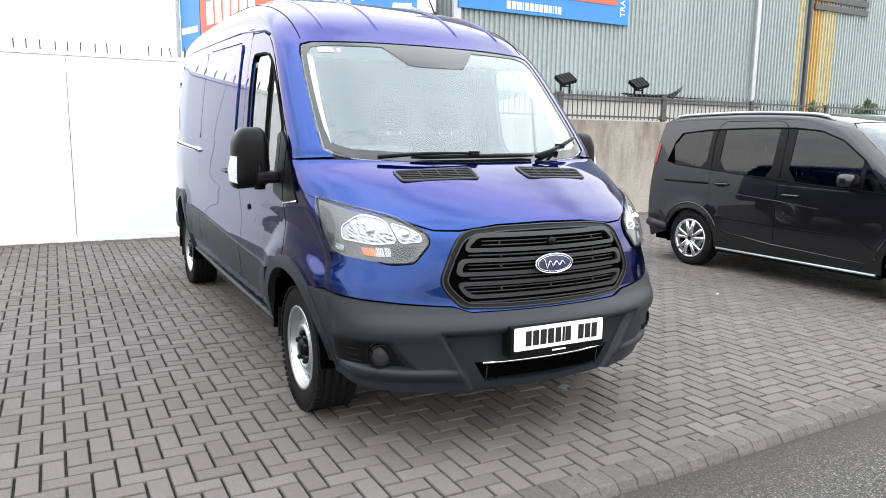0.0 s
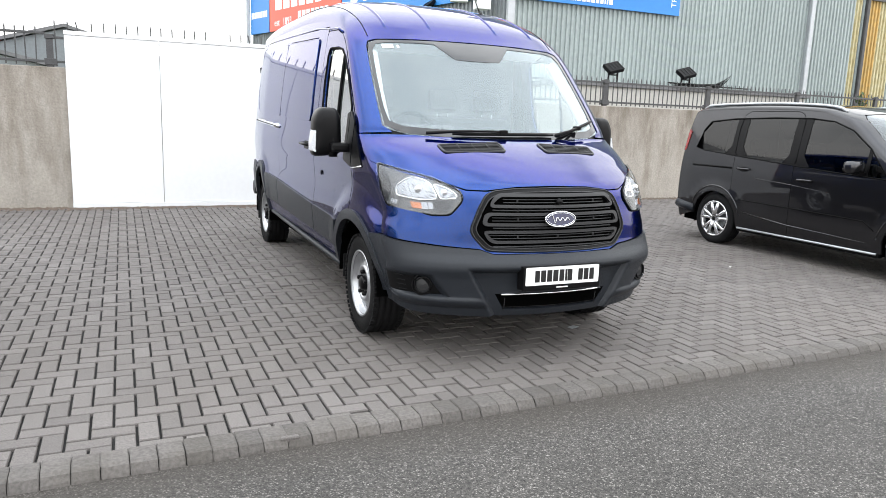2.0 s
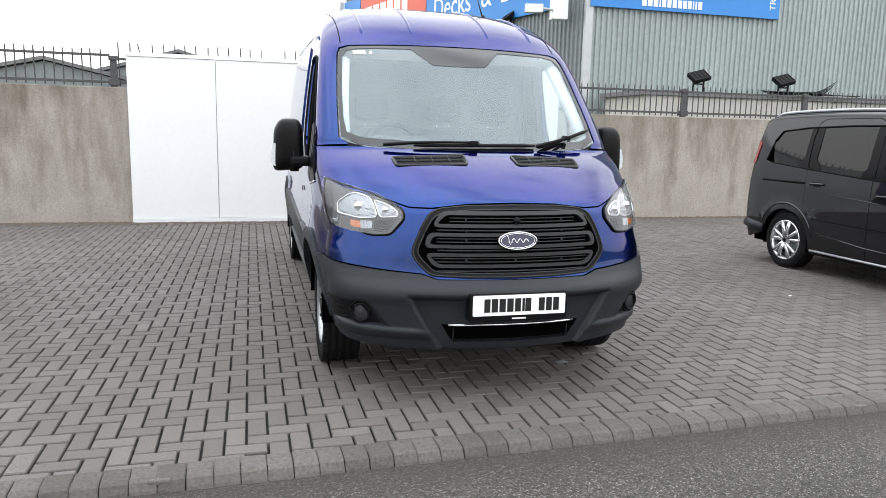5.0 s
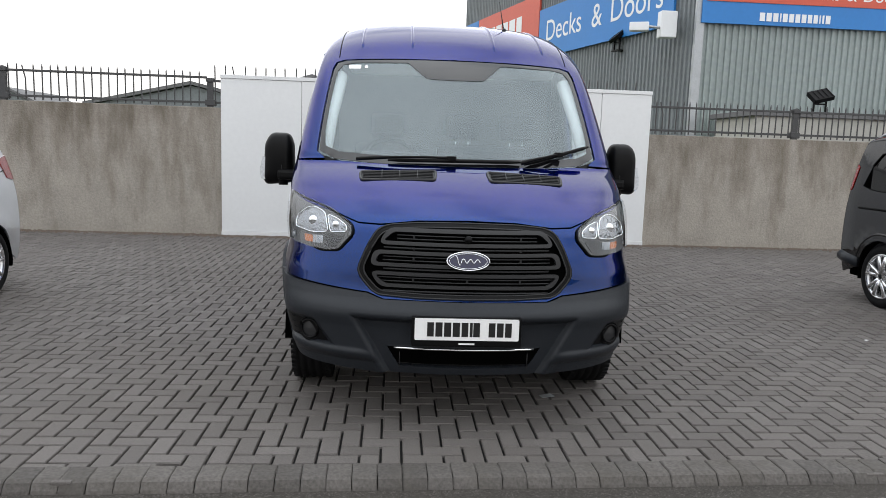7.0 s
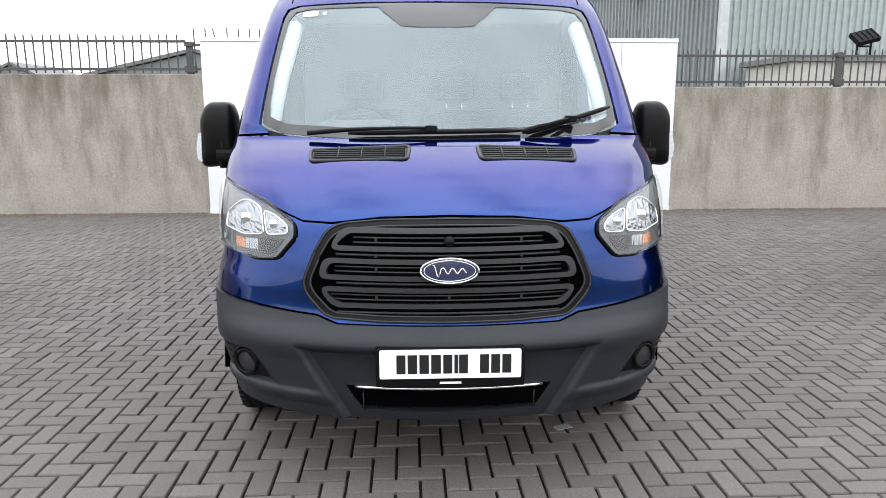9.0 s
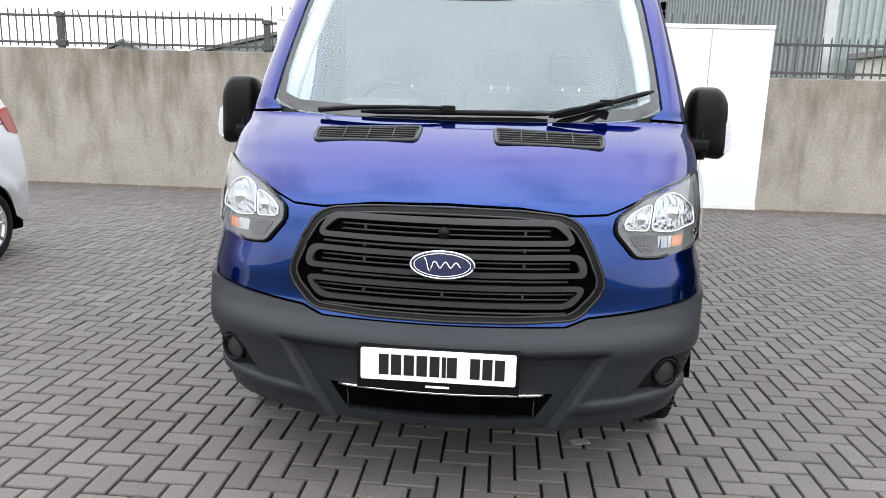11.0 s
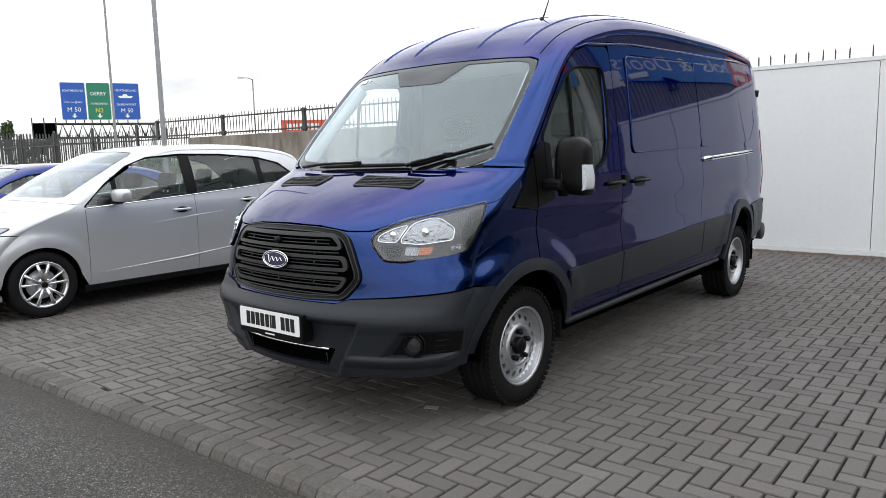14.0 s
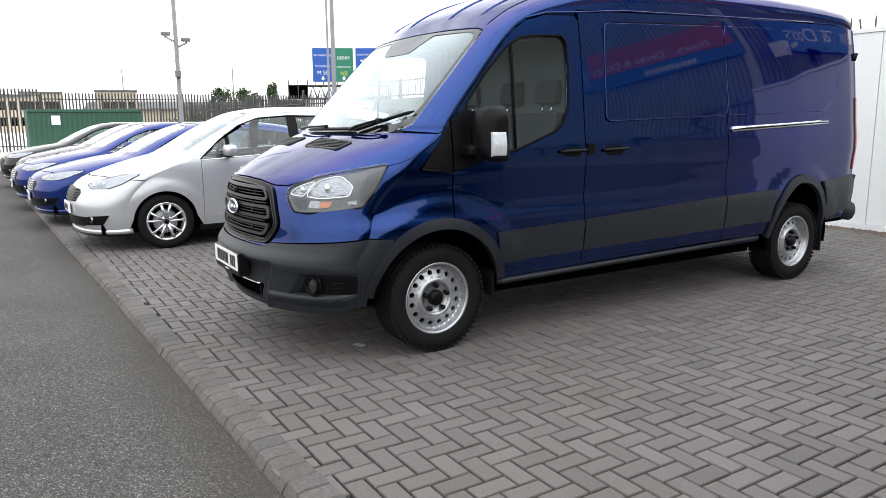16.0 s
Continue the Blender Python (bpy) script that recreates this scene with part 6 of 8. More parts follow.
# ---------------------------------------------------------------- other vehicles
MPV = dict(
    st=[(0.16, .10, .16, .42, 0, 2.2), (0.30, .02, .30, .48, 0, 2.2), (0.50, 0, .50, .52, 0, 2.2), (0.64, .03, .64, .56, 0, 2.2), (.74, .10, .74, .58, 0, 2.2),
        (.82, .25, .83, .52, .02, 2.2), (.92, .55, .93, .38, .04, 2.3), (1.02, .88, 1.02, .26, .05, 2.4), (1.06, 1.02, 1.05, .24, .04, 2.4), (1.1, 1.10, 1.09, .26, .02, 2.4),
        (1.35, 1.52, 1.34, .24, .03, 2.4), (1.58, 1.95, 1.545, .2, .05, 2.5), (1.62, 2.03, 1.57, .2, .06, 2.6), (1.75, 2.45, 1.625, .1, .07, 2.8), (1.95, 3.1, 1.635, .03, .08, 2.8),
        (2.1, 3.7, 1.60, 0, .08, 2.8), (2.22, 4.05, 1.54, -.04, .08, 2.6), (2.28, 4.18, 1.48, -.10, .06, 2.4), (2.5, 4.40, 1.15, -.22, 0, 2.2), (2.7, 4.49, .80, -.26, 0, 2.2),
        (2.9, 4.51, .5, -.26, 0, 2.2), (3.05, 4.45, .25, -.24, 0, 2.2)],
    prof=[(0, .84), (.2, .87), (.4, .905), (.7, .915), (.95, .905), (1.05, .885), (1.2, .85), (1.4, .785), (1.55, .72), (1.65, .66), (3, .5)],
    taper=[(-1, .85), (0.2, .93), (0.6, .97), (1.0, 1), (3.4, 1), (4.0, .985), (4.5, .93), (7, .9)],
    wheels=(0.93, 3.715), arch=0.355, tyre=0.315, length=4.51, cowl=1.10, top=1.60, sill=0.23, bottom=0.2,
    belt=[(1.36, 1.005), (1.9, 1.035), (2.5, 1.07), (3.2, 1.115), (3.9, 1.175)],
    dlo=[(4.02, 1.225), (3.8, 1.385), (3.5, 1.46), (3.0, 1.505), (2.5, 1.515), (2.1, 1.485), (1.85, 1.40), (1.6, 1.235), (1.36, 1.02)],
    pillars=[(1.70, 0.05), (2.55, 0.13), (3.50, 0.07)], seams=[1.36, 2.56, 3.42], lamp_s=(0.70, 0.86), rails=False)
CONNECT = dict(
    st=[(0.18, .10, .18, .42, 0, 2.2), (.32, .02, .32, .48, 0, 2.2), (.55, 0, .55, .5, 0, 2.2), (.72, .03, .72, .54, 0, 2.2), (.84, .10, .84, .55, 0, 2.2), (.92, .25, .93, .48, .02, 2.2),
        (1.0, .5, 1.02, .36, .03, 2.3), (1.08, .8, 1.10, .26, .04, 2.4), (1.12, .93, 1.13, .24, .03, 2.4), (1.16, 1.0, 1.17, .25, .02, 2.4), (1.4, 1.35, 1.42, .22, .03, 2.4),
        (1.66, 1.72, 1.68, .2, .05, 2.5), (1.7, 1.80, 1.71, .2, .06, 2.6), (1.85, 2.2, 1.79, .08, .08, 2.9), (2.0, 3.0, 1.82, .02, .09, 2.9), (2.15, 3.9, 1.80, 0, .09, 2.9),
        (2.25, 4.15, 1.75, -.05, .07, 2.6), (2.3, 4.22, 1.68, -.1, .04, 2.4), (2.55, 4.34, 1.2, -.16, 0, 2.2), (2.8, 4.40, .6, -.18, 0, 2.2), (3.0, 4.34, .25, -.18, 0, 2.2)],
    prof=[(0, .84), (.2, .88), (.5, .915), (.9, .918), (1.1, .905), (1.3, .875), (1.6, .815), (1.8, .76), (3, .5)],
    taper=[(-1, .85), (0.2, .93), (0.6, .97), (1.0, 1), (3.4, 1), (4.0, .99), (4.4, .95), (7, .9)],
    wheels=(0.87, 3.53), arch=0.365, tyre=0.325, length=4.40, cowl=1.16, top=1.68, sill=0.27, bottom=0.24,
    belt=[(1.25, 1.03), (1.9, 1.06), (2.5, 1.10), (3.2, 1.15), (3.85, 1.20)],
    dlo=[(3.90, 1.45), (3.80, 1.57), (3.4, 1.61), (2.8, 1.63), (2.3, 1.63), (2.0, 1.60), (1.75, 1.51), (1.5, 1.33), (1.25, 1.045)],
    pillars=[(1.50, 0.04), (2.38, 0.20), (3.27, 0.18)], seams=[1.22, 2.38, 3.27], lamp_s=(0.80, 0.97), rails=True)
HATCH = dict(
    st=[(0.16, .12, .16, .40, 0, 2.2), (0.28, .03, .28, .46, 0, 2.2), (0.48, 0, .48, .52, 0, 2.2), (0.60, .02, .60, .56, 0, 2.2), (.69, .07, .69, .58, 0, 2.2),
        (.77, .20, .76, .54, .02, 2.2), (.88, .58, .86, .36, .05, 2.3), (.98, 1.0, .94, .22, .06, 2.4), (1.03, 1.2, .97, .22, .04, 2.4), (1.08, 1.28, 1.0, .25, .02, 2.4),
        (1.32, 1.70, 1.22, .22, .03, 2.4), (1.54, 2.1, 1.385, .2, .05, 2.5), (1.58, 2.18, 1.405, .2, .06, 2.6), (1.75, 2.6, 1.45, .1, .08, 2.8), (1.95, 3.2, 1.445, .03, .09, 2.8),
        (2.1, 3.75, 1.39, 0, .09, 2.6), (2.2, 4.05, 1.32, -.05, .08, 2.5), (2.45, 4.5, 1.0, -.22, 0, 2.2), (2.7, 4.62, .7, -.26, 0, 2.2), (2.9, 4.60, .35, -.26, 0, 2.2), (3.0, 4.52, .2, -.24, 0, 2.2)],
    prof=[(0, .84), (.2, .87), (.4, .91), (.65, .92), (.85, .91), (.95, .89), (1.1, .84), (1.3, .755), (1.42, .68), (3, .5)],
    taper=[(-1, .85), (0.2, .92), (0.6, .965), (1.0, 1), (3.6, 1), (4.1, .985), (4.6, .93), (7, .9)],
    wheels=(0.92, 3.65), arch=0.355, tyre=0.318, length=4.60, cowl=1.08, top=1.56, sill=0.22, bottom=0.19,
    belt=[(1.5, .935), (2.1, .955), (2.7, .975), (3.3, 1.0), (3.9, 1.04)],
    dlo=[(4.0, 1.10), (3.75, 1.24), (3.4, 1.30), (2.9, 1.335), (2.5, 1.335), (2.2, 1.30), (1.95, 1.215), (1.75, 1.10), (1.5, .95)],
    pillars=[(1.82, 0.04), (2.62, 0.10), (3.45, 0.06)], seams=[1.50, 2.62, 3.50], lamp_s=(0.64, 0.80), rails=False)


def build_car(name, spec, paint, at, label, category="car", group="", rear_glass=None, chrome_line=True, grille_mat=None):
    car = thing(name, (at[0], at[1], 0), label, category, group)
    S = Shape(spec["st"], spec["prof"], spec["taper"], [(hy, spec["tyre"], spec["arch"] + 0.04, spec["arch"] + 0.17, 0.016) for hy in spec["wheels"]])
    F, D = S.front, S.side
    cowl, top, bottom = spec["cowl"], spec["top"], spec["bottom"]
    wf, wr = spec["wheels"]
    r, hz = spec["arch"], spec["tyre"]
    send = spec["st"][-1][0]
    sg = 2.26
    # front, bonnet, roof and tail, all in paint
    gx = float(S.width(*S.edge(cowl + 0.2))) - 0.13
    ge = [S.ax(gx + 0.01, cowl + 0.025), S.ax(gx, (cowl + top) / 2), S.ax(gx - 0.06, top - 0.06), S.ax(gx - 0.12, top - 0.01), S.ax(0.3, top), S.ax(0, top)]
    Panels().add(F, [(0, bottom)] + [(1, s) for s in np.linspace(bottom, spec["lamp_s"][0] + 0.1, 8)] + [S.ax(0.5, spec["lamp_s"][0] + 0.13), (0, spec["lamp_s"][0] + 0.12)], 0.06, 0.04, 0, 0.01).done("front_bumper", paint, car)
    hb = spec["lamp_s"][0] + 0.127
    Panels().add(F, [(0, hb), S.ax(0.5, hb + 0.01), (1, hb - 0.018)] + [(1, s) for s in np.linspace(hb, cowl - 0.02, 8)] + [S.ax(0.5, cowl - 0.012), (0, cowl - 0.01)], 0.06, 0.03, 0, 0.01).done("bonnet", paint, car)
    Panels().add(F, [(0, cowl - 0.008), S.ax(0.5, cowl - 0.01), (1, cowl - 0.018)] + [(1, s) for s in np.linspace(cowl, sg, 30)] + [(0, sg), (0, top + 0.008)] + [(p[0] + 0.012, p[1] + 0.006) for p in ge[::-1]] + [(0, cowl + 0.02)], 0.06, 0.04, 0, 0.015).done("roof", paint, car)
    Panels().add(F, [(0, sg + 0.006)] + [(1, s) for s in np.linspace(sg + 0.006, send - 0.02, 10)] + [(0, send - 0.02)], 0.08, 0.06, 0, 0.01).done("tailgate", paint, car)
    ws = Panels().add(F, [(0, cowl + 0.018), S.ax(0.5, cowl + 0.018)] + ge, 0.08, 0.06, -0.004, 0.004).done("windscreen", CARSCREEN, car)
    ws.visible_shadow = False
    # sides
    belt, dlo = spec["belt"], spec["dlo"]
    low = S.edge_line(bottom, cowl, 24)
    arch_f, arch_r = arc(wf, hz, r, r, 172, 8, 20), arc(wr, hz, r, r, 172, 8, 20)
    tail = [S.edge(s) for s in np.linspace(2.75, send - 0.02, 6)]
    belt_r = [(belt[-1][0] + 0.13, belt[-1][1] + 0.03)]
    tail_up = [S.edge(s) for s in np.linspace(2.36, 2.75, 6)]
    seams = spec["seams"]
    for sgn in (1, -1):
        # wing, two doors, rear quarter
        wing = low + [belt[0], (seams[0], spec["sill"])] + arch_f[::-1]
        Panels().add(D, wing, 0.08, 0.06, 0, 0.012, sides=(sgn,)).done("front_wing", paint, car)

        def belt_at(y):
            return float(np.interp(y, [b[0] for b in belt], [b[1] for b in belt]))
        for a, b in zip(seams, seams[1:]):
            a2, b2 = a + 0.005, b - 0.001
            low_r = [p for p in arch_r if p[0] < b2]
            if b2 > wr - r:
                base = [(a2, spec["sill"]), (wr - r - 0.002, spec["sill"])] + low_r + [(b2, low_r[-1][1] if low_r else spec["sill"])]
            else:
                base = [(a2, spec["sill"]), (b2, spec["sill"])]
            ys = [y for y in np.linspace(b2, a2, 5)]
            door = Panels().add(D, base + [(y, belt_at(y)) for y in ys], 0.08, 0.06, 0.001, 0.012, sides=(sgn,)).done("door", paint, car)
            yh = b - 0.17
            zh = belt_at(yh) - 0.14
            h = tube("door_handle", [Vector((sgn * (float(S.width(yy, zh)) + o), yy, zh)) for yy, o in ((yh - 0.10, 0.004), (yh - 0.07, 0.028), (yh + 0.07, 0.028), (yh + 0.10, 0.004))], 0.014, paint, door, 8)
            cup = [(yh + 0.075 * math.cos(t), zh - 0.005 + 0.032 * math.sin(t)) for t in [2 * math.pi * k / 16 for k in range(16)]]
            Panels().add(D, cup, 0.1, 0.1, 0.003, 0.002, sides=(sgn,)).done("handle_cup", TRIM, h)
        y0 = seams[-1] + 0.004
        arc_q = [p for p in arch_r if p[0] > y0]
        start = [(y0, arc_q[0][1])] if y0 > wr - r else [(y0, spec["sill"]), (wr - r - 0.002, spec["sill"])]
        quarter = start + arc_q + tail[::-1] + tail_up[::-1] + belt_r + [(y, belt_at(y)) for y in np.linspace(belt[-1][0], y0, 4)]
        Panels().add(D, quarter, 0.08, 0.06, 0, 0.012, sides=(sgn,)).done("rear_wing", paint, car)
        # roof frame over the windows
        over = S.edge_line(cowl, 2.36, 50)
        frame_out = over + belt_r + dlo + [belt[0]]
        Panels().add(D, frame_out, 0.08, 0.06, 0, 0.012, sides=(sgn,)).done("window_surround", paint, car)
        # glass band
        gl_out = [(y, z - 0.002) for y, z in belt] + [(dlo[0][0] + 0.01, dlo[0][1])] + dlo
        gls = Panels().add(D, gl_out, 0.3, 0.3, -0.008, 0, sides=(sgn,)).done("side_glass", rear_glass or SIDEGLASS, car, "dark side windows")
        gls.visible_shadow = False
        top_line = [(p[0], p[1]) for p in dlo[::-1]]
        for py, w in spec["pillars"]:
            z1 = float(np.interp(py, [p[0] for p in top_line], [p[1] for p in top_line]))
            z0 = belt_at(py)
            k = 0.09 if spec["rails"] and w > 0.1 else 0.0
            Panels().add(D, [(py - w / 2 - k, z0), (py + w / 2 + k, z0), (py + w / 2, z0 + 1.2 * k + 0.01), (py + w / 2 - 0.01, z1), (py - w / 2 - 0.01, z1), (py - w / 2, z0 + 1.2 * k + 0.01)], 0.1, 0.1, -0.003, 0.005, sides=(sgn,)).done("pillar", TRIM, car)
        tube("window_seal", [Vector((sgn * (float(S.width(y, z)) + 0.001), y, z)) for y, z in dlo], 0.008, SEAM, car, 6)
        tube("belt_trim", [Vector((sgn * (float(S.width(y, z)) + 0.003), y, z)) for y, z in belt], 0.007, CHROME if chrome_line else SEAM, car, 6, label="bright belt trim" if chrome_line else "")
        # creases
        z_c = belt[0][1] - 0.22
        tube("side_crease", [Vector((sgn * (float(S.width(y, z)) - 0.004), y, z)) for y, z in ((seams[0] + 0.2, z_c - 0.02), (seams[1], z_c + 0.06), (seams[2] + 0.3, z_c + 0.14))], [0.003, 0.008, 0.004], paint, car, 8)
        tube("sill_crease", [Vector((sgn * (float(S.width(y, z)) - 0.003), y, z)) for y, z in ((seams[0] + 0.1, 0.36), (2.4, 0.40), (wr - r - 0.1, 0.47))], [0.004, 0.012, 0.006], paint, car, 8)
        box("sill", (min(sgn * 0.80, sgn * 0.885), wf + r + 0.02, bottom - 0.02), (max(sgn * 0.80, sgn * 0.885), wr - r - 0.02, spec["sill"] + 0.02), TRIM, car, 0.015)
        # mirror
        my, mz = seams[0] + 0.30, belt_at(seams[0] + 0.3) + 0.06
        mx = float(S.width(my, mz))
        mir = box("mirror", (mx + 0.05, my - 0.06, mz - 0.03), (mx + 0.25, my + 0.08, mz + 0.10), paint, car, 0.045, m=Matrix.Diagonal((sgn, 1, 1, 1)))
        mir.data.polygons.foreach_set("use_smooth", [True] * len(mir.data.polygons))
        box("mirror_foot", (mx - 0.02, my - 0.02, mz - 0.05), (mx + 0.12, my + 0.05, mz - 0.01), TRIM, mir, 0.012, m=Matrix.Diagonal((sgn, 1, 1, 1)))
        # lamps
        l0, l1 = spec["lamp_s"]
        out = rounded([S.ax(0.48, l0 + 0.055), S.ax(0.60, l0 + 0.012), S.ay(0.36, l0 + 0.018), S.ay(0.50, l0 + 0.065), S.ay(0.70, l1 + 0.018), S.ay(0.57, l1 + 0.012), S.ax(0.64, l0 + 0.122)], 0.02, 4)
        lamp = Panels().add(F, out, 0.05, 0.03, 0.004, 0.003, sides=(sgn,)).done("headlamp", REFLECTOR, car, "bright headlamp")
        Panels().add(F, out, 0.05, 0.03, 0.009, 0.006, sides=(sgn,)).done("lens", CLEAR, lamp)
        rim = [S.front(np.array(a), np.array(s)) for a, s in out]
        tube("lamp_seal", [Vector((sgn * (p[0] + 0.003), p[1] - 0.003, p[2] + 0.003)) for p in rim], 0.0035, SEAM, lamp, 6, True)
        for k, x in enumerate((0.60, 0.70)):
            p = S.front(np.array(S.ax(x, l0 + 0.045 + 0.02 * k)[0]), np.array(l0 + 0.045 + 0.02 * k))
            lathe("bulb_bowl", [(-0.010, 0.034), (0.004, 0.026), (0.008, 0.010)], (sgn * p[0], p[1] + 0.006, p[2] - 0.002), CHROME, lamp, 18, "y")
        fo = rounded([S.ax(0.60, 0.305), S.ax(0.78, 0.315), S.ay(0.34, 0.425), S.ax(0.62, 0.405)], 0.02, 3)
        fog = Panels().add(F, fo, 0.06, 0.04, 0.006, 0.004, sides=(sgn,)).done("fog_pocket", TRIM, car)
        c = S.front(np.array(S.ax(0.69, 0.37)[0]), np.array(0.37))
        lathe("fog_lamp", [(-0.012, 0.03), (-0.018, 0.035), (0.01, 0.036)], (sgn * c[0], c[1] - 0.006, c[2]), REFLECTOR, fog, 18, "y")
        tl0, tl1 = 2.42, 2.56
        ti = 0.86 if spec["rails"] else 0.72
        to = [(ti, tl0), (1.0, tl0), (1.0, tl1), (ti, tl1)]
        tlamp = Panels().add(F, to, 0.06, 0.05, 0.008, 0.008, sides=(sgn,)).done("tail_lamp", REDLENS, car, "red tail lamp")
        e0, e1 = S.edge(tl0), S.edge(tl1)
        Panels().add(D, [(e0[0] - (0.03 if spec["rails"] else 0.14), e0[1] - 0.03), e0, e1, (e1[0] - (0.02 if spec["rails"] else 0.10), e1[1] + 0.02)][::-1], 0.1, 0.1, 0.008, 0.008, sides=(sgn,)).done("tail_lamp_side", REDLENS, tlamp)
        # wheels
        for hy in (wf, wr):
            alloy_wheel(car, (sgn * 0.80, hy, hz), sgn, r=hz, w=0.20, rim=hz - 0.105, spoke=1.45 if spec["rails"] else 1.0)
            bm = bmesh.new()
            add_lathe(bm, [(0.0, r - 0.004), (-0.3 * sgn, r - 0.004), (-0.3 * sgn, 0.05)], (sgn * 0.895, hy, hz), 28)
            bmesh.ops.delete(bm, geom=[v for v in bm.verts if v.co.z < 0.22], context="VERTS")
            part("wheel_housing", bm, VOID, car)
        if spec["rails"]:
            rp = [S.front(np.array(S.ax(0.695, s)[0]), np.array(s)) for s in np.linspace(1.74, 2.21, 14)]
            tube("roof_rail", [Vector((sgn * p[0], p[1], p[2] + (0.016 if 0 < k < 13 else -0.004))) for k, p in enumerate(rp)], 0.017, GALV, car, 8, label="silver roof rail")
            hatch = [(3.28, belt_at(3.28) + 0.02), (3.29, 1.50), (3.26, 1.66), (3.18, 1.705), (2.48, 1.705), (2.40, 1.67), (2.37, 1.60), (2.37, belt_at(2.37) + 0.02)]
            tube("door_seam", [Vector((sgn * (float(S.width(y, z)) - 0.001), y, z)) for y, z in rounded(hatch, 0.03, 3)], 0.004, SEAM, car, 6)
            for hub_y in (wf, wr):
                lip = arc(hub_y, hz, r + 0.065, r + 0.065, 168, 12, 20)
                tube("arch_flare", [Vector((sgn * (float(S.width(y, z)) - 0.006), y, z)) for y, z in lip], 0.014, paint, car, 8)
            tube("side_moulding", [Vector((sgn * (float(S.width(y, z)) - 0.002), y, z)) for y, z in ((1.32, 0.50), (1.45, 0.585), (2.1, 0.60), (3.0, 0.615), (3.12, 0.62))], 0.008, SEAM, car, 6)
            tube("sill_step", [Vector((sgn * 0.90, y, 0.265)) for y in (wf + r + 0.04, 2.2, wr - r - 0.04)], 0.012, GALV, car, 8, label="silver sill strip")
            tube("door_track", [Vector((sgn * (float(S.width(y, 1.0)) + 0.001), y, 1.0)) for y in (3.29, 3.6, 3.97)], 0.012, SEAM, car, 6)
        else:
            tube("tailgate_line", [Vector((sgn * (float(S.width(y, z)) + 0.001), y, z)) for y, z in ((3.72, belt_at(3.72) - 0.10), (4.1, belt_at(3.9) - 0.03))], 0.005, SEAM, car, 6)
        if spec["rails"]:
            tube("bumper_side", [Vector((sgn * (float(S.width(y, z)) - 0.012), y, z)) for y, z in ((wr + r + 0.01, 0.42), (4.1, 0.44), (4.22, 0.46))], 0.06, PLASTIC, car, 10)
        lip = [S.front(np.array(a), np.array(bottom + 0.03)) for a in np.linspace(0, 1, 14)] + [np.array([float(S.width(wf - r - 0.015, bottom + 0.03)), wf - r - 0.015, bottom + 0.03])]
        tube("bumper_lip", [Vector((sgn * (q[0] - 0.012), q[1] + 0.010, q[2])) for q in lip], 0.034, paint, car, 8)
        tube("lip_edge", [Vector((sgn * (q[0] - 0.006), q[1] + 0.006, q[2] - 0.036)) for q in lip], 0.016, TRIM, car, 6)
    # grille and plate
    g0 = spec["lamp_s"][0]
    up = [S.ax(0, g0 + 0.02), S.ax(0.40, g0 + 0.0), S.ax(0.46, g0 - 0.04), S.ax(0.38, g0 - 0.14), S.ax(0, g0 - 0.15)]
    gr = Panels().add(F, up, 0.06, 0.04, 0.006, 0.004).done("grille", TRIM, car)
    for k in range(5):
        s = g0 - 0.125 + 0.03 * k
        for sgn in (1, -1):
            pts = [S.front(np.array(S.ax(x, s)[0]), np.array(s)) for x in np.linspace(0.0, 0.39, 6)]
            tube("grille_bar", [Vector((sgn * p[0], p[1] - 0.012, p[2])) for p in pts], 0.006, grille_mat or TRIM, gr, 6)
    lo = [S.ax(0, 0.285), S.ax(0.50, 0.29), S.ax(0.595, 0.305), S.ax(0.61, 0.40), S.ax(0, 0.395)]
    Panels().add(F, lo, 0.06, 0.04, 0.006, 0.004).done("lower_intake", TRIM, car)
    plate = box("number_plate", (-0.26, -0.02, g0 - 0.28), (0.26, 0.0, g0 - 0.17), WHITE, car, 0.003)
    for k in range(6):
        box("character_bar", (-0.19 + 0.065 * k, -0.022, g0 - 0.258), (-0.15 + 0.065 * k, -0.0205, g0 - 0.192), INK, plate, 0)
    # dark shell, floor and cabin
    sh = Panels()
    sh.add(F, [(0, bottom)] + [(1, s) for s in np.linspace(bottom, cowl - 0.03, 8)] + [(0, cowl - 0.03)], 0.12, 0.08, -0.03, 0)
    sh.done("inner_shell", VOID, car, "unseen dark inner shell")
    box("floor_pan", (-0.78, 0.25, bottom), (0.78, spec["length"] - 0.2, bottom + 0.12), VOID, car, 0.02)
    belt_m = belt[1][1]
    box("door_lining", (-0.80, seams[0], bottom + 0.1), (0.80, seams[0] + 0.02, belt_m - 0.05), VOID, car, 0.01)
    for sgn in (1, -1):
        box("door_card", (min(sgn * 0.80, sgn * 0.84), seams[0], bottom + 0.1), (max(sgn * 0.80, sgn * 0.84), 3.9, belt_m - 0.03), DASH, car, 0.01)
    box("dashboard", (-0.74, seams[0] - 0.15, belt_m - 0.35), (0.74, seams[0] + 0.28, belt_m - 0.02), DASH, car, 0.05)
    for x in (-0.38, 0.38):
        seat("front_seat", car, x, 1.85, bottom + 0.18, 0.48)
    seat("rear_seat", car, 0, 2.75, bottom + 0.20, 1.2, 2)
    box("parcel_shelf", (-0.72, 3.5, belt_m - 0.12), (0.72, 4.1, belt_m - 0.08), DASH, car, 0.01)
    steering_wheel(car, (-0.38, seams[0] + 0.42, belt_m - 0.06))
    return car


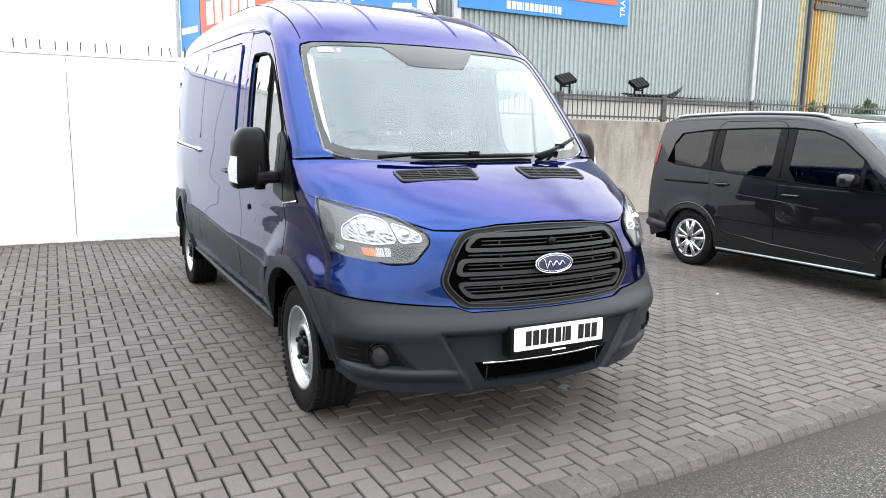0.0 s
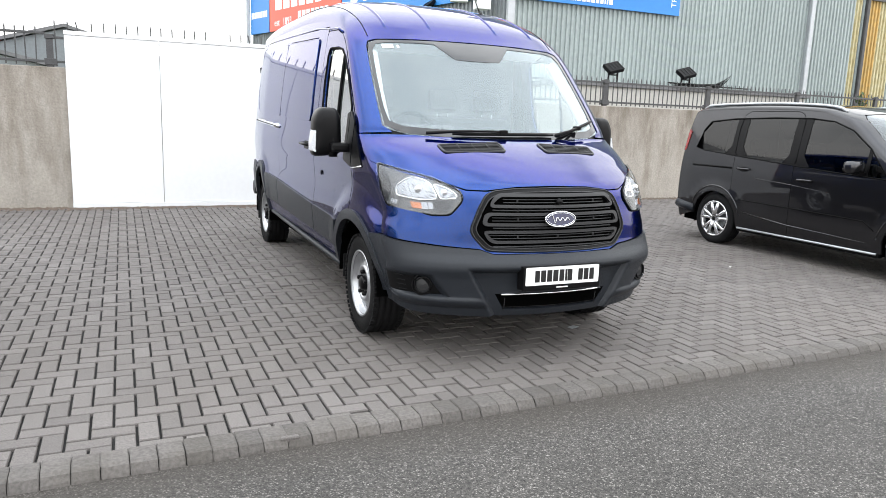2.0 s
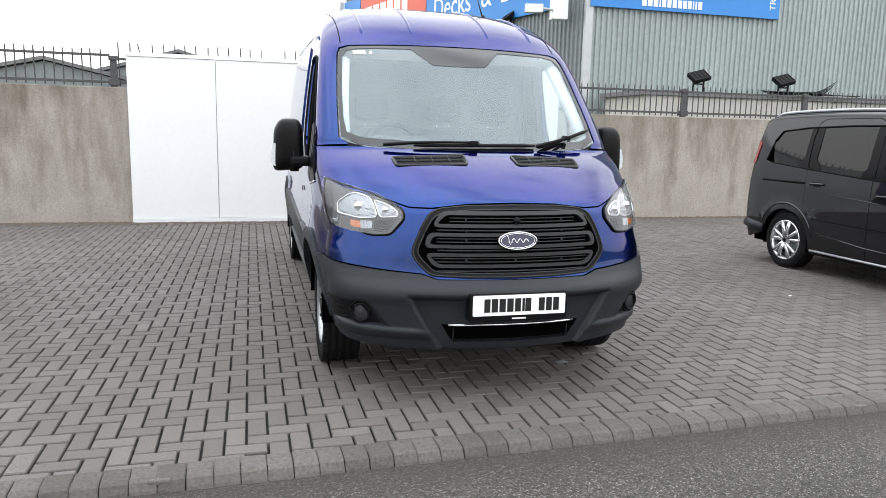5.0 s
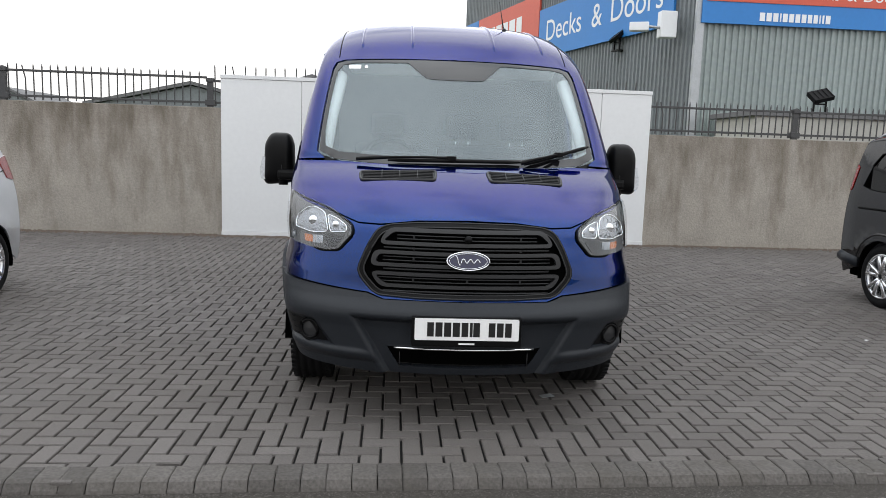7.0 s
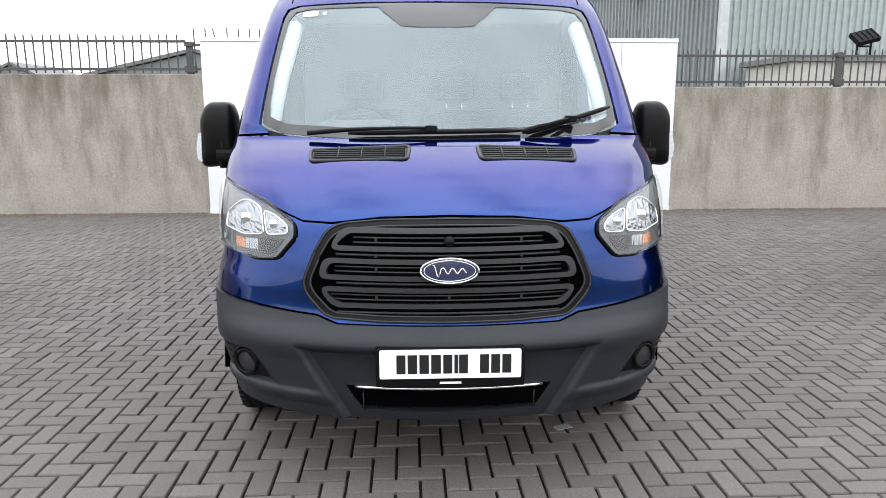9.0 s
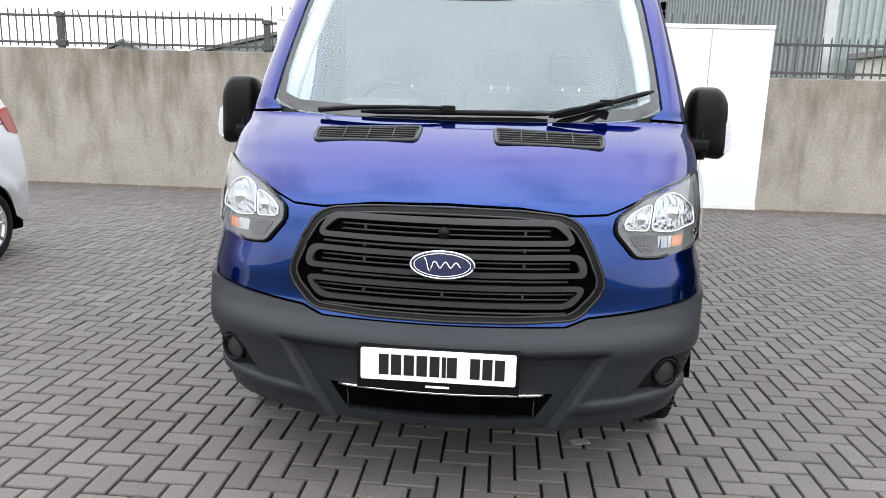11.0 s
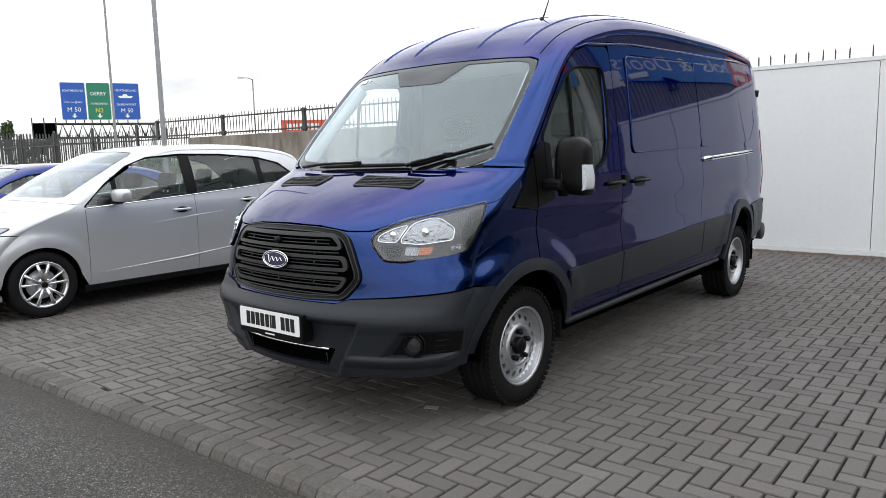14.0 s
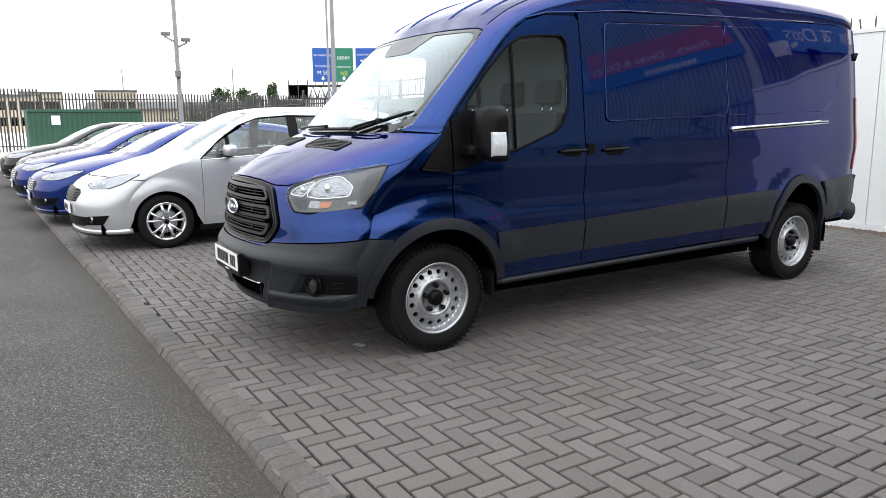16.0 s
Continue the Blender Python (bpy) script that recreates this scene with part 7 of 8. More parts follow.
build_car("people_carrier", MPV, SILVER, (-4.86, -0.55), "silver people carrier parked nose to the kerb")
build_car("compact_people_van", CONNECT, GRAPHITE, (5.52, -0.09), "dark graphite compact van with silver roof rails", "van", rear_glass=DARKGLASS, chrome_line=False)
build_car("hatchback", HATCH, COBALT, (-7.45, -0.85), "bright blue hatchback with a chrome-barred grille", "car", "row of parked cars", grille_mat=CHROME)
build_car("hatchback", HATCH, COBALT, (-10.05, -1.0), "bright blue hatchback parked farther along", "car", "row of parked cars", grille_mat=CHROME)
build_car("hatchback", HATCH, GRAPHITE, (-12.7, -0.85), "dark grey hatchback with a chrome grille", "car", "row of parked cars", grille_mat=CHROME)
build_car("hatchback", HATCH, BLACKPAINT, (-15.3, -1.1), "black hatchback at the end of the row", "car", "row of parked cars")


# ---------------------------------------------------------------- beyond the fence
def away(direction, dist, eye=(3.74, -2.22, 0)):
    """A place on the ground a long way off in a given direction."""
    d = Vector((direction[0], direction[1], 0)).normalized()
    return Vector((eye[0], eye[1], 0)) + d * dist, math.degrees(math.atan2(d.y, d.x)) - 90


def lamp_post(direction, dist, height, r, cctv=False, head=True):
    at, turn = away(direction, dist)
    post = thing("street_lamp" if head else "mast", (at.x, at.y, -0.3), "tall grey tapered steel lamp post" if head else "tall grey steel mast", "lamp post", turn=turn)
    lathe("pole", [(0, r * 1.5), (1.2, r * 1.4), (1.25, r), (height, r * 0.7)], (0, 0, 0), MASTGREY, post, 14, "z")
    if head:
        tube("arm", [(0, 0, height - 0.05), (-0.5, 0, height + 0.15), (-1.0, 0, height + 0.18)], 0.05, GALV, post, 8)
        box("lantern", (-1.6, -0.14, height + 0.10), (-0.95, 0.14, height + 0.24), GALV, post, 0.04)
    if cctv:
        for z, s in ((height * 0.51, -1), (height * 0.49, 1)):
            cam_b = box("camera_housing", (s * 0.30 - 0.15, -0.07, z), (s * 0.30 + 0.15, 0.07, z + 0.12), MASTGREY, post, 0.03)
            tube("camera_arm", [(0, 0, z - 0.2), (s * 0.35, 0, z - 0.02)], 0.035, GALV, cam_b, 8)
        box("junction_box", (-0.09, -0.18, height * 0.36), (0.09, -0.05, height * 0.36 + 0.22), MASTGREY, post, 0.02)
    return post


for mx_, my_, mh_, mr_, eyes_ in ((-23.8, 11.0, 10.5, 0.050, False), (-10.45, 5.38, 8.0, 0.052, False), (-20.3, 4.2, 8.8, 0.075, True)):
    lamp_post((mx_ - 3.74, my_ + 2.22), math.hypot(mx_ - 3.74, my_ + 2.22), mh_, mr_, cctv=eyes_, head=False)
lamp_post((-0.810, 0.586), 85, 10.4, 0.10)
lamp_post((-0.7615, 0.648), 170, 12.0, 0.10)
lamp_post((-0.73, 0.683), 130, 8.2, 0.10)
lamp_post((-0.955, 0.285), 150, 12.0, 0.14)
lamp_post((-0.985, 0.155), 160, 12.0, 0.14)


def road_gantry():
    dist = 95.0
    at, turn = away((-0.902, 0.428), dist)
    g = thing("road_gantry", (at.x, at.y, -0.3), "motorway gantry carrying blue and green direction signs", "road gantry", turn=turn)
    face = Matrix.Rotation(radians(90), 4, "X")

    def panel(x0, x1, z0, z1, mat, lines):
        p = slab("sign_panel", rounded([(x0, z0), (x1, z0), (x1, z1), (x0, z1)], 0.12, 3), 0.12, Matrix.Translation((0, -0.4, 0)) @ face, mat, g)
        slab("panel_edge", rounded([(x0 - 0.06, z0 - 0.06), (x1 + 0.06, z0 - 0.06), (x1 + 0.06, z1 + 0.06), (x0 - 0.06, z1 + 0.06)], 0.14, 3), 0.06, Matrix.Translation((0, -0.36, 0)) @ face, SIGNWHITE, p)
        for words, fx, fz, size, m2 in lines:
            lettering("sign_text", words, size, Matrix.Translation((x0 + (x1 - x0) * fx, -0.53, z0 + (z1 - z0) * fz)) @ face, m2, p)
        xm, zb = (x0 + x1) / 2, z0 + 0.25
        slab("arrow", [(xm - 0.3, zb + 0.15), (xm - 0.1, zb + 0.15), (xm - 0.1, zb + 0.4), (xm + 0.1, zb + 0.4), (xm + 0.1, zb + 0.15), (xm + 0.3, zb + 0.15), (xm, zb - 0.12)], 0.01, Matrix.Translation((0, -0.53, 0)) @ face, SIGNWHITE, p)
        for x in (x0 + 0.3, (x0 + x1) / 2, x1 - 0.3):
            box("strut", (x - 0.06, -0.3, z0 - 0.6), (x + 0.06, -0.18, z1), FENCE, p, 0.01)
        return p
    zc, zt = 6.6, 10.75
    w = SIGNWHITE
    panel(-4.15, -1.65, zc, zt, ROADBLUE, [("SOUTHBOUND", 0.5, 0.78, 0.31, w), ("M 50", 0.5, 0.26, 0.7, w), ("Dun Laoghaire", 0.5, 0.47, 0.31, w)])
    panel(-1.45, 0.95, zc, zt, ROADGREEN, [("DERRY", 0.5, 0.70, 0.55, w), ("ASHBOURNE", 0.5, 0.43, 0.31, w), ("N2", 0.5, 0.24, 0.7, SIGNYELLOW)])
    p3 = panel(1.30, 4.10, zc, zt, ROADBLUE, [("NORTHBOUND", 0.5, 0.80, 0.33, w), ("DUBLIN PORT", 0.5, 0.41, 0.34, w), ("M 50", 0.5, 0.24, 0.66, w)])
    slab("ship_symbol", [(2.0, 9.05), (3.2, 9.05), (3.5, 9.3), (2.9, 9.3), (2.8, 9.5), (2.4, 9.5), (2.3, 9.3), (1.8, 9.3)], 0.01, Matrix.Translation((0, -0.53, 0)) @ face, w, p3)
    # lattice beam
    for z in (4.5, 6.1):
        for y in (0, 0.9):
            tube("chord", [(-5.0, y, z), (5.7, y, z)], 0.12, FENCE, g, 6)
    for k in range(10):
        x = -4.8 + 1.04 * k
        for y in (0, 0.9):
            tube("lattice", [(x, y, 4.5), (x + 0.52, y, 6.1), (x + 1.04, y, 4.5)], 0.08, FENCE, g, 6)
    box("walkway", (-5.0, 0.1, 4.42), (5.7, 0.8, 4.52), FENCE, g, 0.02)
    box("message_board", (-7.3, -0.3, 4.4), (-4.9, 0.2, 6.2), VOID, g, 0.05)
    for x in (-7.3, -6.1, -4.9):
        box("board_frame", (x - 0.06, -0.4, 4.3), (x + 0.06, -0.3, 6.8), FENCE, g, 0.01)
    for x in (-5.2, 5.6):
        box("leg", (x - 0.25, 0.2, 0), (x + 0.25, 0.7, 6.1), GALV, g, 0.03)


road_gantry()

# red advertising board and blue box beyond the fence
at, turn = away((-0.752, 0.659), 70, (1.53, -2.53, 0))
bb = thing("billboard", (at.x, at.y, -0.3), "red advertising board with white writing on posts", "billboard", turn=turn)
face = Matrix.Rotation(radians(90), 4, "X")
slab("board", [(-2.6, 3.55), (2.7, 3.55), (2.7, 5.2), (-2.6, 5.2)], 0.12, face, SIGNRED, bb)
bars(bb, Matrix.Translation((-2.1, -0.125, 4.25)) @ face, [0.5, 0.4, 0.42, 0.42, 0.4, 0.36], 0.6, 0.1, SIGNWHITE)
slab("round_symbol", [(1.9 + 0.4 * math.cos(t), 4.1 + 0.4 * math.sin(t)) for t in [2 * math.pi * k / 20 for k in range(20)]], 0.01, Matrix.Translation((0, -0.125, 0)) @ face, SIGNWHITE, bb)
for x in (-2.0, 2.0):
    box("post", (x - 0.1, 0.0, 0), (x + 0.1, 0.2, 3.6), GALV, bb, 0.01)
box("side_box", (-4.9, 0.0, 3.3), (-2.75, 0.3, 4.05), SIGNBLUE, bb, 0.02)


def foliage(parent, centre, size, count, seed, leaf=0.22, mat=None, name="crown"):
    """A crown of many small leaf clumps with gaps and an uneven outline."""
    rnd = random.Random(seed)
    verts, faces = [], []
    lobes = [(Vector((rnd.uniform(-0.6, 0.6) * size[0], rnd.uniform(-0.6, 0.6) * size[1], rnd.uniform(-0.55, 0.6) * size[2])), rnd.uniform(0.28, 0.5)) for _ in range(11)]
    for _ in range(count):
        c, r = rnd.choice(lobes)
        v = Vector((rnd.gauss(0, 1), rnd.gauss(0, 1), rnd.gauss(0, 1))).normalized() * (rnd.random() ** 0.4) * r
        p = Vector(centre) + c + Vector((v.x * size[0], v.y * size[1], v.z * size[2]))
        q = Euler((rnd.uniform(0, 6.3), rnd.uniform(0, 6.3), rnd.uniform(0, 6.3))).to_matrix()
        s = leaf * rnd.uniform(0.6, 1.4)
        b = len(verts)
        verts += [p + q @ Vector(c2) * s for c2 in ((-0.5, 0, 0), (0, -0.32, 0.06), (0.55, 0, 0), (0, 0.32, 0.06))]
        faces.append((b, b + 1, b + 2, b + 3))
    return mesh_object(name, verts, faces, mat or LEAF, parent)


def tree(at, height, spread, seed, label="green tree beyond the railings", bare=False, leaf=0.3, count=1500):
    t = thing("tree", (at[0], at[1], -0.3), label, "tree")
    rnd = random.Random(seed)
    bm = bmesh.new()
    add_tube(bm, [(0, 0, 0), (0.03 * height, 0, height * 0.35), (0, 0.02 * height, height * 0.75)], [0.035 * height, 0.025 * height, 0.008 * height], 8)
    for k in range(14 if bare else 7):
        a, z = rnd.uniform(0, 6.3), rnd.uniform(0.3, 0.65) * height
        tip = Vector((math.cos(a) * spread * rnd.uniform(0.4, 0.9), math.sin(a) * spread * rnd.uniform(0.4, 0.9), z + height * rnd.uniform(0.15, 0.35)))
        add_tube(bm, [(0, 0, z), tuple(tip * 0.5 + Vector((0, 0, z * 0.55))), tuple(tip)], [0.012 * height, 0.008 * height, 0.003 * height], 6)
    part("trunk", bm, BARK, t, "", True)
    foliage(t, (0, 0, height * 0.68), (spread, spread, height * 0.36), count, seed, leaf)
    return t


for i, (dx, dist, h, sp) in enumerate((((-0.964, 0.264), 120, 6.9, 2.2), ((-0.953, 0.300), 125, 6.7, 2.6), ((-0.945, 0.325), 130, 8.0, 1.0), ((-0.935, 0.352), 120, 5.6, 2.4))):
    p, _ = away(dx, dist, (4.72, -1.28, 0))
    tree((p.x, p.y), h, sp, 20 + i, leaf=0.45, count=900)
p, _ = away((-0.691, 0.722), 26, (1.53, -2.53, 0))
tree((p.x, p.y), 3.2, 1.25, 41, "thin half-bare shrub behind the railings", True, 0.12, 420)
tree((16.5, 8.6), 2.95, 0.42, 43, "leafy green shrub growing through the railings", False, 0.11, 1500)
tree((14.0, 8.5), 2.85, 0.17, 44, "small green shrub against the railings", False, 0.10, 300)

for i, (x, y, h) in enumerate(((-38.5, 13.5, 2.1), (-33.0, 12.5, 2.0), (-30.0, 14.0, 2.3), (-24.5, 13.0, 2.2), (-42.0, 9.5, 2.4))):
    tree((x, y), h, 1.5, 60 + i, "low dark green bush behind the tall railings", False, 0.14, 900)

# far pale office blocks
for i, (dx, w, h) in enumerate((((-0.998, 0.058), 6.5, 6.9), ((-0.989, 0.140), 7.0, 7.3), ((-0.9995, 0.02), 8.0, 6.2))):
    p, turn = away(dx, 150, (4.72, -1.28, 0))
    blk = thing("office_block", (p.x, p.y, -0.3), "distant beige flat-roofed office block", "building", "distant office blocks", turn=turn)
    box("wall", (-w / 2, 0, 0), (w / 2, 8, h), BEIGE, blk, 0.05)
    box("roof", (-w / 2 - 0.2, -0.2, h), (w / 2 + 0.2, 8.2, h + 0.35), ROOFGREY, blk, 0.05)
    for zz in (1.2, 4.0):
        for k in range(4):
            x = -w / 2 + 0.9 + k * (w - 1.8) / 3.4
            wn_ = box("window", (x, -0.03, zz), (x + 1.2, 0.02, zz + 1.5), TRIM, blk, 0.01)
            box("pane", (x + 0.08, -0.045, zz + 0.08), (x + 1.12, -0.032, zz + 1.42), DARKGLASS, wn_, 0.002)
p, turn = away((-0.975, 0.20), 150, (4.72, -1.28, 0))
shed = thing("distant_building", (p.x, p.y, -0.3), "long low grey roofed building far off", "building", turn=turn)
box("wall", (-14, 0, 0), (16, 10, 4.2), BEIGE, shed, 0.05)
mesh_object("roof", [(-15, -0.5, 4.2), (17, -0.5, 4.2), (17, 10, 5.8), (-15, 10, 5.8), (-15, -0.5, 4.0), (17, -0.5, 4.0), (17, 10, 5.6), (-15, 10, 5.6)], [(0, 1, 2, 3), (7, 6, 5, 4), (0, 4, 5, 1), (1, 5, 6, 2), (2, 6, 7, 3), (3, 7, 4, 0)], ROOFGREY, shed)

# gabled sheds behind the wall
for x, y, w, ridge, eave, d, dirn in ((-4.6, 34.0, 11.0, 5.2, 3.6, 14, "dark grey gabled shed roof behind the wall"), (-9.5, 30.0, 9.0, 4.3, 3.3, 12, "long grey shed roof behind the wall"), (-22.5, 40.0, 4.0, 4.4, 3.4, 6, "small dark gabled roof behind the wall")):
    sh_ = thing("shed", (x, y, -0.3), dirn, "shed")
    mesh_object("wall", [(-w / 2, 0, 0), (w / 2, 0, 0), (w / 2, 0, eave), (0, 0, ridge), (-w / 2, 0, eave), (-w / 2, d, 0), (w / 2, d, 0), (w / 2, d, eave), (0, d, ridge), (-w / 2, d, eave)],
                [(0, 1, 2, 3, 4), (9, 8, 7, 6, 5), (1, 6, 7, 2), (5, 0, 4, 9)], CLADDARK, sh_)
    for s in (-1, 1):
        mesh_object("roof", [(0, -0.2, ridge + 0.05), (s * (w / 2 + 0.2), -0.2, eave - 0.02), (s * (w / 2 + 0.2), d + 0.2, eave - 0.02), (0, d + 0.2, ridge + 0.05),
                             (0, -0.2, ridge + 0.2), (s * (w / 2 + 0.2), -0.2, eave + 0.13), (s * (w / 2 + 0.2), d + 0.2, eave + 0.13), (0, d + 0.2, ridge + 0.2)],
                    [(3, 2, 1, 0), (4, 5, 6, 7), (0, 1, 5, 4), (1, 2, 6, 5), (2, 3, 7, 6), (3, 0, 4, 7)], ROOFGREY, sh_)

# green container, gate and palisade at the far end of the forecourt
cont = thing("container", (-31.0, 0.2, 0), "dark green steel container at the end of the forecourt", "container")
box("body", (-2.4, 0.0, 0.12), (0, 4.6, 2.0), CONTGREEN, cont, 0.02)
for k in range(22):
    box("corrugation", (0, 0.15 + 0.2 * k, 0.25), (0.03, 0.25 + 0.2 * k, 1.85), CONTGREEN, cont, 0.008)
box("top_rail", (-0.05, 0.0, 1.9), (0.06, 4.6, 2.02), CONTGREEN, cont, 0.01)
box("notice", (0.03, 0.9, 1.35), (0.045, 1.25, 1.75), SIGNWHITE, cont, 0.002)
for x in (-2.3, -0.1):
    box("foot", (x - 0.1, 0.05, 0.0), (x + 0.1, 4.5, 0.13), VOID, cont, 0.01)


def palisade(at, turn, length, height, label):
    f = thing("palisade_fence", at, label, "fence", "palisade fences", turn=turn)
    for z in (0.3, height - 0.35):
        box("rail", (0, 0, z), (length, 0.04, z + 0.05), FENCE, f, 0.004)
    bm = bmesh.new()
    extrude_outline(bm, [(-0.035, 0.05), (0.035, 0.05), (0.035, height - 0.06), (0, height), (-0.035, height - 0.06)], 0.012, Matrix.Rotation(radians(90), 4, "X"))
    bmesh.ops.recalc_face_normals(bm, faces=bm.faces[:])
    first = part("pale", bm, FENCE, f)
    n = int(length / 0.15)
    for k in range(n):
        o = first if k == 0 else new("pale", first.data)
        o.parent = f
        o.location = (0.07 + 0.15 * k, -0.01, 0)
    for k in range(int(length / 2.75) + 1):
        box("post", (2.75 * k - 0.04, 0.0, 0), (2.75 * k + 0.04, 0.09, height - 0.1), FENCE, f, 0.005)
    return f


palisade((-36.0, -3.2, 0), 90, 4.2, 3.1, "tall dark steel palisade gate at the end")
palisade((-35.5, 1.0, 0.0), 90, 13.0, 2.9, "grey steel palisade fence behind the container")
palisade((-46.0, 10.0, 0.0), 20, 16.0, 2.7, "grey steel palisade fence beyond the forecourt")

# tangle of cable and a dead bush on the outbuilding roof
tangle = thing("cable_tangle", (9.9, 9.55, 2.40), "black tangled cable and dead twigs on the roof edge", "cable")
rnd = random.Random(9)
for k in range(9):
    pts = [(rnd.uniform(-0.9, 0.5) + 0.1 * j * rnd.uniform(-1, 2), rnd.uniform(-0.1, 0.0), 0.01 + abs(rnd.gauss(0, 0.035))) for j in range(6)]
    tube("strand", pts, 0.011, TRIM, tangle, 5)
for k in range(7):
    tube("twig", [(0.2 + 0.05 * k, -0.05, 0.0), (0.35 + 0.07 * k, -0.05, 0.08 + 0.02 * k), (0.50 + 0.06 * k, -0.06, 0.10 + 0.04 * k)], [0.012, 0.009, 0.004], TRIM, tangle, 5)
cctv = thing("security_camera", (5.12, 12.05, 4.12), "white security cameras on the corner of the warehouse", "camera")
box("housing", (-0.5, -0.35, 0.0), (-0.1, -0.15, 0.18), SIGNWHITE, cctv, 0.02, m=Matrix.Rotation(radians(-20), 4, "Z"))
box("box", (0.1, -0.15, -0.1), (0.45, 0.1, 0.45), SIGNWHITE, cctv, 0.02)
tube("arm", [(0.3, 0.0, 0.1), (-0.3, -0.2, 0.1)], 0.03, GALV, cctv, 8)
tube("stay", [(0.3, 0.0, 0.1), (0.62, 0.42, 0.1)], 0.04, GALV, cctv, 8)

# litter
for x, y, w, d, turn, mat in ((0.586, 0.653, 0.085, 0.05, 20, GALV), (2.9, -1.05, 0.06, 0.010, 35, WHITE), (3.6, 2.1, 0.03, 0.02, 10, WHITE)):
    z = 0.001 if y > -0.3 else -0.045
    sc = thing("litter_scrap", (x, y, z), "small pale scrap of litter lying flat", "litter", turn=turn)
    slab("scrap", rounded([(-w / 2, -d / 2), (w / 2, -d / 2), (w / 2 * 0.9, d / 2), (-w / 2, d / 2 * 0.8)], 0.004, 2), 0.003, Matrix.Identity(4), mat, sc)

# ---------------------------------------------------------------- kerb blocks
KERB_LEN = 0.1125
kerb = thing("kerb", (0, 0, 0), "row of small weathered bevelled kerb blocks edging the paving", "kerb", kind="structure")
prof = [(0.012, 0.009), (-0.100, 0.007), (-0.124, -0.002), (-0.145, -0.030), (-0.152, -0.050), (-0.154, -0.10), (0.0, -0.10)]
kerb_meshes = []
rnd = random.Random(5)
for v in range(4):
    bm = bmesh.new()
    g = 0.0016
    cols = []
    for x, sc in ((g, 0.0035), (g + 0.005, 0.0), (KERB_LEN - g - 0.005, 0.0), (KERB_LEN - g, 0.0035)):
        cols.append([bm.verts.new((x, y + rnd.uniform(-0.003, 0.003) + (sc if i in (2, 3, 4) else 0), z - sc + rnd.uniform(-0.002, 0.001))) for i, (y, z) in enumerate(prof)])
    for a, b in zip(cols, cols[1:]):
        for k in range(len(prof) - 1):
            bm.faces.new((a[k], a[k + 1], b[k + 1], b[k]))
    bm.faces.new(cols[0])
    bm.faces.new(cols[-1][::-1])
    bmesh.ops.recalc_face_normals(bm, faces=bm.faces[:])
    me = bpy.data.meshes.new("kerb_block")
    bm.to_mesh(me)
    bm.free()
    me.materials.append(KERB)
    kerb_meshes.append(me)
kt = math.atan(KERB_SLOPE)
rest_v, rest_f = [], []
for k in range(390):
    x = -30.0 + KERB_LEN * k
    if k < 90:
        me = kerb_meshes[rnd.randrange(4)]
        b = len(rest_v)
        rest_v += [(x + v.co.x, kerb_y(x) + v.co.y, v.co.z) for v in me.vertices]
        rest_f += [[b + i for i in p.vertices] for p in me.polygons]
        continue
    ob = new("kerb_block", kerb_meshes[rnd.randrange(4)])
    ob.parent = kerb
    ob.location = (x, kerb_y(x) + rnd.uniform(-0.003, 0.003), rnd.uniform(-0.002, 0.002))
    ob.rotation_euler = (0, 0, kt + radians(rnd.uniform(-0.5, 0.5)))
far_blocks = mesh_object("kerb_blocks", rest_v, rest_f, KERB, kerb)
tagged(far_blocks, kind="stuff")
gutter = thing("gutter_silt", (0, 0, 0), "thin line of silt and grit along the kerb foot", "silt", kind="stuff")
gv, gf = [], []
for k in range(2600):
    x = rnd.uniform(-14, 9)
    s = rnd.uniform(0.002, 0.007)
    y = kerb_y(x) - 0.162 - abs(rnd.gauss(0, 0.025))
    b = len(gv)
    gv += [(x - s, y - s * 0.7, -0.0455), (x + s, y - s * 0.5, -0.0455), (x + s * 0.6, y + s, -0.0455), (x, y, -0.0455 + s)]
    gf += [(b, b + 1, b + 3), (b + 1, b + 2, b + 3), (b + 2, b, b + 3)]
mesh_object("grit", gv, gf, KERB, gutter)
debris = thing("wall_foot_debris", (0, 0, 0), "dead leaves and grit gathered along the foot of the wall", "debris", kind="stuff")
dv, df = [], []
for k in range(6500):
    x = rnd.uniform(-14, 12)
    s = rnd.uniform(0.006, 0.024)
    y = WALL_Y - (0.09 if -3.2 < x < 3.9 else 0.01) - abs(rnd.gauss(0, 0.13))
    b = len(dv)
    dv += [(x - s, y - s * 0.7, 0.002), (x + s, y - s * 0.5, 0.002), (x + s * 0.6, y + s, 0.002), (x, y, 0.002 + s * 0.8)]
    df += [(b, b + 1, b + 3), (b + 1, b + 2, b + 3), (b + 2, b, b + 3)]
mesh_object("debris", dv, df, BARK, debris)

# ---------------------------------------------------------------- herringbone block paving
U = 0.1


